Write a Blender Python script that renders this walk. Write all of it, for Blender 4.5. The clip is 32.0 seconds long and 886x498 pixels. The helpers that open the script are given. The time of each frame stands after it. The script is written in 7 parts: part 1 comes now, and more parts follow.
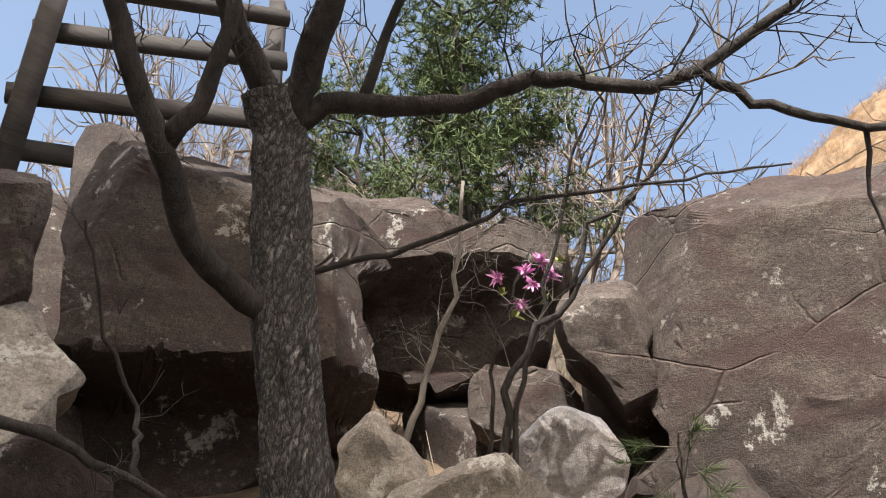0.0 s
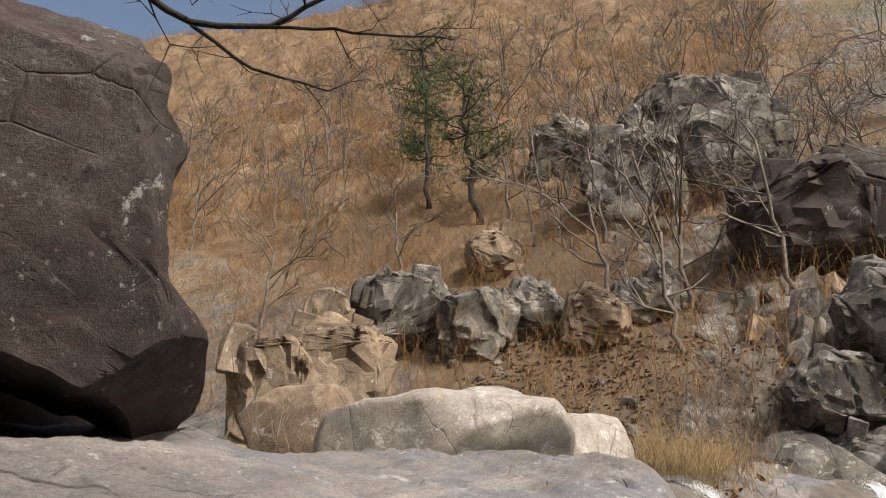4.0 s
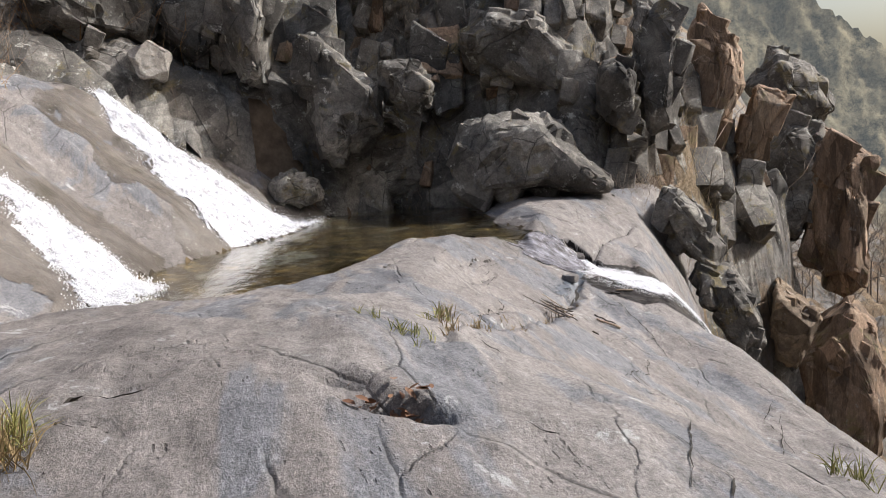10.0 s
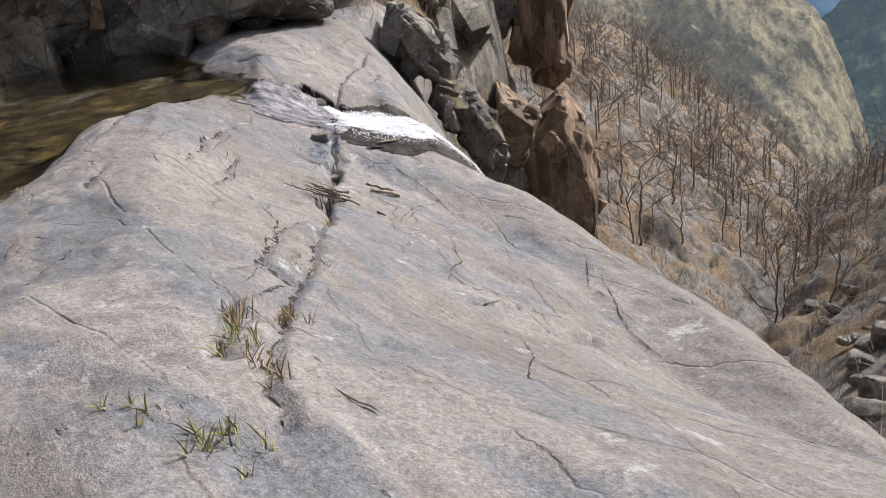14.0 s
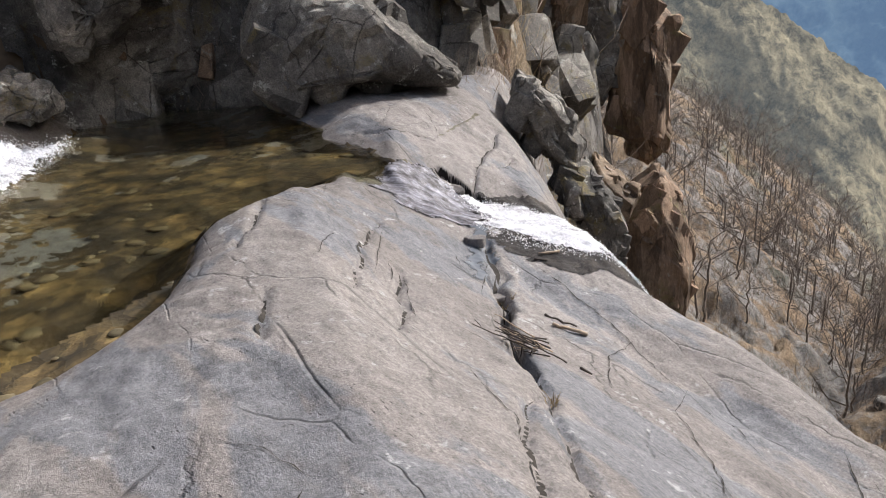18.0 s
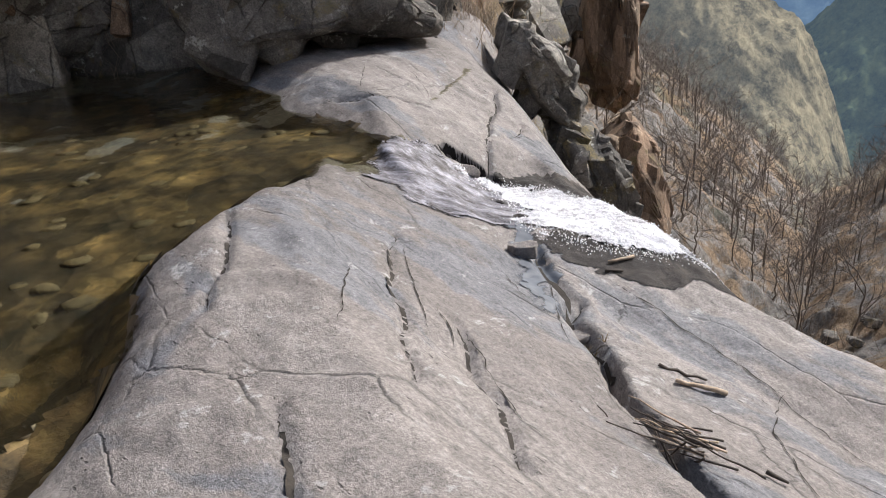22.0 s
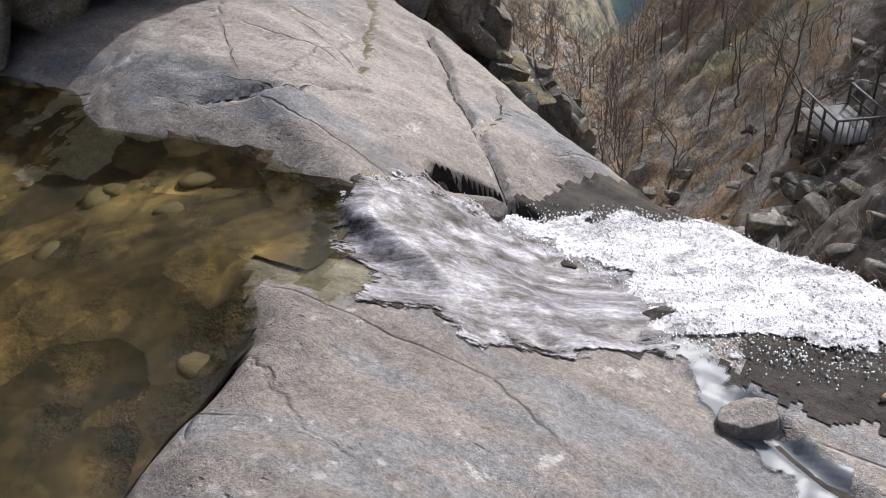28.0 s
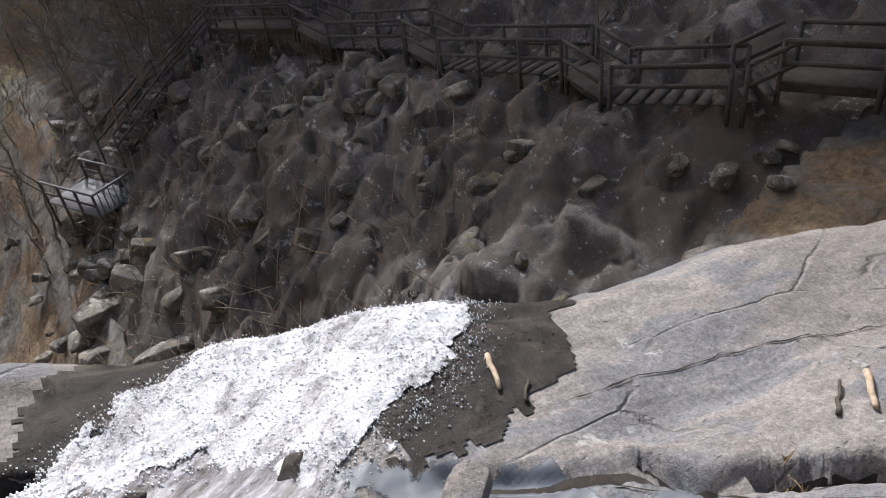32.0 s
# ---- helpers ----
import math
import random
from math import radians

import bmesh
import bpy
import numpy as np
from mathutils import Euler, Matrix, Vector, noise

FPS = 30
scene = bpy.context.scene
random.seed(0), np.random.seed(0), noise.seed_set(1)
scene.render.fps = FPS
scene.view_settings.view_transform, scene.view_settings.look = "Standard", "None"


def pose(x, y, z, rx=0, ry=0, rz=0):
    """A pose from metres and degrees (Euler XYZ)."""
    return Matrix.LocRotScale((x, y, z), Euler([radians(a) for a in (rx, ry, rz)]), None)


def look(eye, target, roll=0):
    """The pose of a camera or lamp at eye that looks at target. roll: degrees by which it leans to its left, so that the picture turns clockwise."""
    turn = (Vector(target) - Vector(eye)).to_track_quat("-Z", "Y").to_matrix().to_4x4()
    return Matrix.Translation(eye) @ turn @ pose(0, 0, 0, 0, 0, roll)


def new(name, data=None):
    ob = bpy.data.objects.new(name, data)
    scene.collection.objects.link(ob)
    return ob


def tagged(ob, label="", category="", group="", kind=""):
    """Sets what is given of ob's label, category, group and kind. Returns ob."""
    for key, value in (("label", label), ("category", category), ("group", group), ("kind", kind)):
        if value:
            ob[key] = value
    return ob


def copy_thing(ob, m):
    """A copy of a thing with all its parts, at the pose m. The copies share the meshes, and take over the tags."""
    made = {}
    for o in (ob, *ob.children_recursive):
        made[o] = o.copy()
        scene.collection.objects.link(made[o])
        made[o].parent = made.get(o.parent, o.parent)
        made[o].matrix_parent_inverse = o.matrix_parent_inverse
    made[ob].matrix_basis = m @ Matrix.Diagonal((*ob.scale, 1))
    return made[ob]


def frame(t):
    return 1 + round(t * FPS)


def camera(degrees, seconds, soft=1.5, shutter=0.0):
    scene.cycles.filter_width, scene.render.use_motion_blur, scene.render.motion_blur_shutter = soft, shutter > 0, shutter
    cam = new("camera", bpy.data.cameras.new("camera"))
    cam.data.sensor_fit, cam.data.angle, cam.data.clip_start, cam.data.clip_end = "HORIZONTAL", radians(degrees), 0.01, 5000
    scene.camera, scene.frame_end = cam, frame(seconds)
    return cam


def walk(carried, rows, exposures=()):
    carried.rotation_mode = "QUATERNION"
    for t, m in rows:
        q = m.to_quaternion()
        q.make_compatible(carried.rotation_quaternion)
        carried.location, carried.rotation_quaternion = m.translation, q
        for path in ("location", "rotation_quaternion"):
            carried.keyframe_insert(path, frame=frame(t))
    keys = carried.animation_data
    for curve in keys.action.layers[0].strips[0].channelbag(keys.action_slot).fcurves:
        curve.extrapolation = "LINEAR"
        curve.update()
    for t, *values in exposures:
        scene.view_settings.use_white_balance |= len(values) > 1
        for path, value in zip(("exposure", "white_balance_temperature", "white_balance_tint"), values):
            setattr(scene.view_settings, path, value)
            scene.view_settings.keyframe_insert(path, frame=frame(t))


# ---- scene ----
PATH = [
    (0.0, -1.987, -0.243, 1.998, 123.10, -2.86, 3.75),
    (0.5, -1.894, -0.202, 1.981, 123.60, -2.55, -1.73),
    (1.0, -1.763, -0.144, 1.956, 123.60, -2.69, -5.96),
    (1.5, -1.694, -0.158, 1.932, 123.31, -2.88, -11.07),
    (2.0, -1.625, -0.174, 1.907, 123.59, -2.66, -17.66),
    (2.5, -1.510, -0.144, 1.890, 122.48, -2.62, -24.19),
    (3.0, -1.418, -0.137, 1.869, 118.85, -1.13, -30.09),
    (3.5, -1.310, -0.171, 1.856, 116.95, 1.38, -41.37),
    (4.0, -1.255, -0.148, 1.829, 115.01, 3.52, -53.79),
    (4.5, -1.262, -0.129, 1.801, 112.58, 3.61, -60.88),
    (6.5, -1.204, -0.185, 1.930, 93.37, -3.43, -75.21),
    (7.0, -1.202, -0.193, 1.926, 91.44, -2.97, -77.75),
    (7.5, -1.177, -0.207, 1.918, 89.88, -2.31, -82.86),
    (8.0, -1.185, -0.245, 1.917, 88.34, -0.87, -88.34),
    (8.5, -1.208, -0.272, 1.916, 87.21, 0.50, -91.82),
    (9.0, -1.231, -0.316, 1.914, 85.60, 1.46, -98.66),
    (9.5, -1.182, -0.368, 1.909, 84.09, 2.62, -104.06),
    (10.0, -1.041, -0.477, 1.902, 82.06, 3.22, -105.59),
    (10.5, -0.903, -0.572, 1.916, 79.93, 3.63, -107.93),
    (11.0, -0.701, -0.597, 1.918, 78.01, 4.13, -114.64),
    (11.5, -0.395, -0.579, 1.883, 76.03, 5.31, -121.39),
    (12.0, -0.192, -0.733, 1.972, 71.95, 7.27, -122.71),
    (12.5, -0.021, -0.755, 2.045, 69.84, 7.33, -122.66),
    (13.0, 0.210, -0.793, 2.076, 68.30, 6.58, -126.42),
    (13.5, 0.457, -0.792, 2.104, 66.99, 7.43, -128.43),
    (15.5, 1.377, -0.835, 2.270, 62.94, 3.89, -128.47),
    (16.0, 1.568, -0.902, 2.280, 61.87, 4.10, -124.71),
    (16.5, 1.827, -0.821, 2.353, 60.57, 2.02, -123.98),
    (17.0, 2.033, -0.711, 2.444, 61.35, 1.90, -125.25),
    (17.5, 2.275, -0.694, 2.480, 65.79, 2.84, -125.77),
    (18.0, 2.547, -0.651, 2.554, 69.46, 3.46, -124.47),
    (18.5, 2.817, -0.589, 2.600, 69.69, 2.87, -125.02),
    (19.0, 3.078, -0.681, 2.568, 68.93, 2.34, -125.73),
    (19.5, 3.277, -0.786, 2.550, 68.12, 2.51, -126.58),
    (20.0, 3.576, -0.830, 2.511, 67.15, 2.96, -127.69),
    (20.5, 3.800, -0.950, 2.461, 66.24, 3.26, -128.25),
    (21.0, 4.067, -0.989, 2.423, 65.38, 3.38, -128.77),
    (21.5, 4.370, -1.037, 2.398, 65.43, 4.05, -129.94),
    (22.0, 4.687, -1.200, 2.346, 65.22, 4.34, -130.44),
    (22.5, 5.008, -1.314, 2.256, 65.11, 3.86, -131.08),
    (23.0, 5.262, -1.433, 2.217, 64.56, 3.74, -131.37),
    (23.5, 5.491, -1.617, 2.177, 63.83, 3.45, -131.64),
    (24.0, 5.760, -1.726, 2.127, 65.27, 3.70, -134.32),
    (24.5, 6.023, -1.862, 2.072, 64.64, 4.06, -135.40),
    (25.0, 6.232, -1.992, 2.087, 64.21, 4.10, -135.01),
    (25.5, 6.526, -2.086, 2.115, 62.49, 4.60, -138.74),
    (27.5, 7.762, -2.470, 2.181, 56.64, 5.74, -146.97),
    (28.0, 7.979, -2.670, 2.184, 55.10, 5.90, -148.54),
    (28.5, 8.207, -2.797, 2.132, 54.74, 5.86, -154.45),
    (29.0, 8.471, -2.933, 2.118, 52.50, 5.41, -164.26),
    (29.5, 8.627, -3.131, 2.088, 51.71, 6.70, -173.33),
    (30.0, 8.725, -3.280, 2.088, 51.26, 6.87, -184.14),
    (30.5, 8.805, -3.341, 2.108, 52.42, 8.29, -195.23),
    (31.0, 8.834, -3.340, 2.135, 53.68, 8.35, -202.34),
    (31.5, 8.854, -3.312, 2.152, 54.35, 6.76, -205.36),
    (32.0, 8.844, -3.276, 2.188, 53.99, 6.23, -208.96),
]
EXPOSURES = [(0.0, 1.8, 6600), (2.0, 1.55, 6700), (3.2, 1.0, 6650), (4.5, 0.6, 6600), (7.0, 0.78, 6300), (14.0, 0.86, 6150), (22.0, 0.86, 6120), (28.0, 0.86, 6100), (32.0, 0.85, 6050)]
# ---- camera ----
cam = camera(60.9, 32.0, soft=1.0)
walk(cam, [(t, pose(*q)) for t, *q in PATH], EXPOSURES)

# ---- world and sun ----
SUN = Vector((-0.10, -0.73, 0.67)).normalized()
world = bpy.data.worlds.new("world")
scene.world = world
world.use_nodes = True
wn = world.node_tree.nodes
sky = wn.new("ShaderNodeTexSky")
sky.sky_type = "NISHITA"
sky.sun_disc = False
sky.sun_elevation = math.asin(SUN.z)
sky.sun_rotation = math.atan2(SUN.x, SUN.y)
sky.dust_density = 7.0
sky.air_density = 1.3
wn["Background"].inputs["Strength"].default_value = 0.10
world.node_tree.links.new(sky.outputs["Color"], wn["Background"].inputs["Color"])
sun_data = bpy.data.lights.new("sun", "SUN")
sun_data.energy, sun_data.angle, sun_data.color = 2.9, radians(0.6), (1.0, 0.982, 0.965)
sun = new("sun", sun_data)
sun.matrix_world = look(SUN * 50, (0, 0, 0))

# ---- materials ----


def nodes_of(name):
    m = bpy.data.materials.new(name)
    m.use_nodes = True
    nt = m.node_tree
    return m, nt, nt.nodes["Principled BSDF"]


def add(nt, kind, **props):
    n = nt.nodes.new(kind)
    for k, v in props.items():
        n.inputs[k.replace("_", " ")].default_value = v
    return n


def coords(nt, stretch=(1, 1, 1), turn=(0, 0, 0)):
    geo = nt.nodes.new("ShaderNodeNewGeometry")
    mp = nt.nodes.new("ShaderNodeMapping")
    mp.inputs["Scale"].default_value = stretch
    mp.inputs["Rotation"].default_value = turn
    nt.links.new(geo.outputs["Position"], mp.inputs["Vector"])
    return mp.outputs["Vector"]


def noise_of(nt, vec, scale, detail=6, rough=0.6, dist=0.0):
    n = add(nt, "ShaderNodeTexNoise", Scale=scale, Detail=detail, Roughness=rough, Distortion=dist)
    nt.links.new(vec, n.inputs["Vector"])
    return n.outputs["Fac"]


def ramp(nt, fac, *stops):
    r = nt.nodes.new("ShaderNodeValToRGB")
    while len(r.color_ramp.elements) < len(stops):
        r.color_ramp.elements.new(0.5)
    for e, (p, c) in zip(r.color_ramp.elements, stops):
        e.position, e.color = p, ((*c, 1) if not isinstance(c, (int, float)) else (c, c, c, 1))
    nt.links.new(fac, r.inputs["Fac"])
    return r.outputs["Color"]


def mix(nt, fac, a, b, mode="MIX"):
    m = nt.nodes.new("ShaderNodeMix")
    m.data_type, m.blend_type = "RGBA", mode
    for sock, v in ((m.inputs[0], fac), (m.inputs[6], a), (m.inputs[7], b)):
        if isinstance(v, (int, float)):
            sock.default_value = v
        elif isinstance(v, tuple):
            sock.default_value = (*v, 1)
        else:
            nt.links.new(v, sock)
    return m.outputs[2]


def math_of(nt, op, a, b=0.0):
    m = nt.nodes.new("ShaderNodeMath")
    m.operation = op
    for sock, v in zip(m.inputs, (a, b)):
        if isinstance(v, (int, float)):
            sock.default_value = v
        else:
            nt.links.new(v, sock)
    return m.outputs[0]


def bump(nt, p, height, strength, distance, under=None):
    b = add(nt, "ShaderNodeBump", Strength=strength, Distance=distance)
    nt.links.new(height, b.inputs["Height"])
    if under:
        nt.links.new(under, b.inputs["Normal"])
    nt.links.new(b.outputs["Normal"], p.inputs["Normal"])
    return b.outputs["Normal"]


def rock_mat(name, dark, mid, light, lichen=(0.45, 0.45, 0.40), lichen_at=0.62, stain=(0.12, 0.10, 0.08), stain_at=0.6, streak=(1, 1, 1), rough=0.85, grain=0.35, crack=0.0, relief=0.6, cool=None, cool_at=0.55, chips=0.0, fleck=0.5, size=1.0, moss=None):
    """Weathered stone: broad tone, stains with edges, speckled grain, pits, pale lichen, hair cracks."""
    m, nt, p = nodes_of(name)
    v = coords(nt, (1 / size,) * 3)
    vs = coords(nt, tuple(s / size for s in streak), (0.0, 0.0, 0.35))
    broad = noise_of(nt, vs, 0.55, 8, 0.62, 0.4)
    col = ramp(nt, broad, (0.30, dark), (0.52, mid), (0.72, light))
    if cool:
        co = noise_of(nt, vs, 0.8, 9, 0.6, 0.5)
        col = mix(nt, ramp(nt, co, (cool_at - 0.015, 0.0), (cool_at + 0.03, 0.85)), col, cool)
    fine = noise_of(nt, v, 42, 5, 0.8)
    speck = noise_of(nt, v, 105, 3, 0.7)
    mid_n = noise_of(nt, vs, 7, 8, 0.75, 0.3)
    col = mix(nt, grain, col, ramp(nt, fine, (0.35, 0.0), (0.5, 0.5), (0.65, 1.0)), "OVERLAY")
    col = mix(nt, grain * 0.75, col, ramp(nt, mid_n, (0.33, 0.0), (0.5, 0.5), (0.67, 1.0)), "OVERLAY")
    col = mix(nt, grain * 0.6, col, ramp(nt, speck, (0.36, 0.05), (0.5, 0.5), (0.64, 0.95)), "OVERLAY")
    if chips:
        vc = add(nt, "ShaderNodeTexVoronoi", Scale=1.6)
        nt.links.new(mix(nt, 0.1, vs, noise_of(nt, v, 2, 5)), vc.inputs["Vector"])
        col = mix(nt, chips, col, ramp(nt, vc.outputs["Color"], (0.2, 0.15), (0.8, 0.8)), "OVERLAY")
    st = noise_of(nt, vs, 1.3, 9, 0.7, 0.8)
    col = mix(nt, math_of(nt, "MULTIPLY", ramp(nt, st, (stain_at - 0.06, 0.0), (stain_at + 0.06, 1.0)), 0.7), col, stain)
    if moss:
        mo = math_of(nt, "MULTIPLY", ramp(nt, noise_of(nt, v, 1.1, 8, 0.7, 0.4), (0.57, 0.0), (0.63, 1.0)), ramp(nt, fine, (0.4, 0.2), (0.6, 1.0)))
        col = mix(nt, math_of(nt, "MULTIPLY", mo, 0.8), col, moss)
    # pale lichen: patches and scattered flecks
    li = noise_of(nt, v, 2.6, 10, 0.72, 0.3)
    li2 = noise_of(nt, v, 17, 6, 0.75)
    lm = math_of(nt, "MULTIPLY", ramp(nt, li, (lichen_at, 0.0), (lichen_at + 0.03, 1.0)), ramp(nt, li2, (0.42, 0.0), (0.5, 1.0)))
    col = mix(nt, math_of(nt, "MULTIPLY", lm, 0.8), col, lichen)
    vf = add(nt, "ShaderNodeTexVoronoi", Scale=11.0)
    nt.links.new(mix(nt, 0.06, v, noise_of(nt, v, 30, 4)), vf.inputs["Vector"])
    fl = math_of(nt, "MULTIPLY", ramp(nt, vf.outputs["Distance"], (0.14, 1.0), (0.24, 0.0)), ramp(nt, noise_of(nt, v, 1.7, 5, 0.7), (0.5, 0.0), (0.6, 1.0)))
    col = mix(nt, math_of(nt, "MULTIPLY", fl, fleck), col, lichen)
    # dark pits
    vp = add(nt, "ShaderNodeTexVoronoi", Scale=19.0)
    nt.links.new(mix(nt, 0.05, vs, noise_of(nt, v, 25, 4)), vp.inputs["Vector"])
    pit = math_of(nt, "MULTIPLY", ramp(nt, vp.outputs["Distance"], (0.12, 1.0), (0.2, 0.0)), ramp(nt, noise_of(nt, v, 2.9, 6, 0.7), (0.52, 0.0), (0.58, 1.0)))
    col = mix(nt, math_of(nt, "MULTIPLY", pit, 0.75), col, tuple(c * 0.3 for c in dark))
    hgt = mix(nt, 0.3, mix(nt, 0.45, mid_n, fine), speck)
    hgt = mix(nt, math_of(nt, "MULTIPLY", pit, 0.8), hgt, (0.0, 0.0, 0.0))
    if crack > 0:
        vo = add(nt, "ShaderNodeTexVoronoi", Scale=1.1)
        vo.feature = "DISTANCE_TO_EDGE"
        nt.links.new(mix(nt, 0.2, vs, noise_of(nt, v, 1.4, 7, 0.65)), vo.inputs["Vector"])
        ck = ramp(nt, vo.outputs["Distance"], (0.0, 1.0), (0.014, 0.0))
        ck = math_of(nt, "MULTIPLY", ck, ramp(nt, noise_of(nt, v, 0.9, 4), (0.46, 0.0), (0.56, 1.0)))
        col = mix(nt, math_of(nt, "MULTIPLY", ck, crack), col, (0.03, 0.027, 0.024))
        hgt = mix(nt, ck, hgt, (0.0, 0.0, 0.0))
    nt.links.new(col, p.inputs["Base Color"])
    p.inputs["Roughness"].default_value = rough
    p.inputs["Specular IOR Level"].default_value = 0.3
    bump(nt, p, hgt, relief, 0.03 * size)
    return m


def plain_mat(name, a, b, scale=8.0, rough=0.8, metal=0.0, relief=0.3, stretch=(1, 1, 1), island=0.0):
    m, nt, p = nodes_of(name)
    v = coords(nt, stretch)
    n = noise_of(nt, v, scale, 6, 0.65)
    col = ramp(nt, n, (0.3, a), (0.7, b))
    if island:
        geo = nt.nodes.new("ShaderNodeNewGeometry")
        col = mix(nt, island, col, ramp(nt, geo.outputs["Random Per Island"], (0.0, a), (1.0, b)))
    nt.links.new(col, p.inputs["Base Color"])
    p.inputs["Roughness"].default_value, p.inputs["Metallic"].default_value = rough, metal
    p.inputs["Specular IOR Level"].default_value = 0.3
    if relief:
        bump(nt, p, noise_of(nt, v, scale * 4, 5, 0.7), relief, 0.02)
    return m


SLAB = rock_mat("granite slab", (0.118, 0.104, 0.095), (0.192, 0.171, 0.157), (0.258, 0.234, 0.216), lichen=(0.40, 0.395, 0.38), lichen_at=0.61, stain=(0.10, 0.09, 0.088), stain_at=0.63, streak=(0.6, 1.7, 1.0), rough=0.7, cool=(0.150, 0.151, 0.160), cool_at=0.54, crack=0.5, relief=0.8, grain=0.36)
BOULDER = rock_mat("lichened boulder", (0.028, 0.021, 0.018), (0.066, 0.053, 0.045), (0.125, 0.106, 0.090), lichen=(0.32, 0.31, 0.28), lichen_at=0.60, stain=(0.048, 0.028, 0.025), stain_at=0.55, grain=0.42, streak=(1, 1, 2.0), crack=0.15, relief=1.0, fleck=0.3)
CLIFF = rock_mat("fractured cliff rock", (0.06, 0.053, 0.046), (0.15, 0.136, 0.118), (0.35, 0.325, 0.28), lichen=(0.46, 0.45, 0.40), lichen_at=0.59, stain=(0.045, 0.041, 0.036), stain_at=0.57, crack=0.8, relief=1.0, chips=0.6, grain=0.45, moss=(0.20, 0.155, 0.06))
OCHRE = rock_mat("ochre cliff rock", (0.13, 0.088, 0.058), (0.24, 0.165, 0.11), (0.33, 0.255, 0.18), lichen=(0.32, 0.30, 0.25), stain=(0.075, 0.056, 0.042), streak=(2, 2, 0.5), crack=0.8, relief=1.0, chips=0.6, grain=0.45, moss=(0.17, 0.15, 0.06))
GOLD = rock_mat("sunlit tan rock", (0.12, 0.085, 0.058), (0.21, 0.157, 0.108), (0.29, 0.225, 0.16), lichen=(0.45, 0.43, 0.38), lichen_at=0.6, stain=(0.09, 0.065, 0.05), crack=0.6, relief=1.0, chips=0.5, grain=0.4)
SOIL = plain_mat("leaf litter", (0.07, 0.05, 0.034), (0.18, 0.13, 0.085), 3.0, 0.95, relief=0.9)
HILL = plain_mat("dry hillside", (0.16, 0.11, 0.065), (0.30, 0.22, 0.12), 0.6, 1.0, relief=0.9)
BARK = plain_mat("dark bark", (0.018, 0.015, 0.013), (0.066, 0.057, 0.05), 14, 0.95, relief=1.0, stretch=(1, 1, 0.3))
TWIG = plain_mat("grey twig", (0.13, 0.115, 0.10), (0.26, 0.235, 0.205), 10, 0.9, relief=0.2)
WOOD = plain_mat("weathered timber", (0.028, 0.025, 0.023), (0.065, 0.058, 0.054), 6, 0.85, relief=0.4, stretch=(0.4, 0.4, 2))
NEEDLE = plain_mat("pine needles", (0.035, 0.06, 0.02), (0.10, 0.135, 0.05), 2.0, 0.7, relief=0, island=0.6)

# ---- shape helpers ----


def hash01(ix, iy, iz, seed):
    h = (ix.astype(np.int64) * 374761393 + iy.astype(np.int64) * 668265263 + iz.astype(np.int64) * 2147483647 + seed * 974634777) & 0xFFFFFFFF
    h = ((h ^ (h >> 13)) * 1274126177) & 0xFFFFFFFF
    return ((h ^ (h >> 16)) & 0xFFFF) / 65535.0


def vnoise(x, y, z, seed=0):
    x, y, z = np.broadcast_arrays(np.asarray(x, float), np.asarray(y, float), np.asarray(z, float))
    ix, iy, iz = np.floor(x), np.floor(y), np.floor(z)
    fx, fy, fz = x - ix, y - iy, z - iz
    sx, sy, sz = (f * f * f * (f * (f * 6 - 15) + 10) for f in (fx, fy, fz))
    out = 0
    for a in (0, 1):
        for b in (0, 1):
            for c in (0, 1):
                out = out + hash01(ix + a, iy + b, iz + c, seed) * (sx if a else 1 - sx) * (sy if b else 1 - sy) * (sz if c else 1 - sz)
    return out * 2 - 1


def fbm(x, y, z=0.0, seed=0, octaves=5, gain=0.5, lac=2.07):
    out, amp = 0, 1.0
    for k in range(octaves):
        out = out + amp * vnoise(x, y, z, seed + k * 17)
        x, y, z, amp = np.asarray(x) * lac, np.asarray(y) * lac, np.asarray(z) * lac, amp * gain
    return out


def step(a, b, x):
    t = np.clip((x - a) / (b - a), 0, 1)
    return t * t * (3 - 2 * t)


def sm(u, xs, ys, w):
    return sum(np.interp(u + w * k, xs, ys) for k in (-1, -0.6, -0.2, 0.2, 0.6, 1)) / 6


def smax(a, b, k):
    h = np.clip(0.5 + 0.5 * (a - b) / k, 0, 1)
    return b + (a - b) * h + k * h * (1 - h)


def smin(a, b, k):
    return -smax(-a, -b, k)


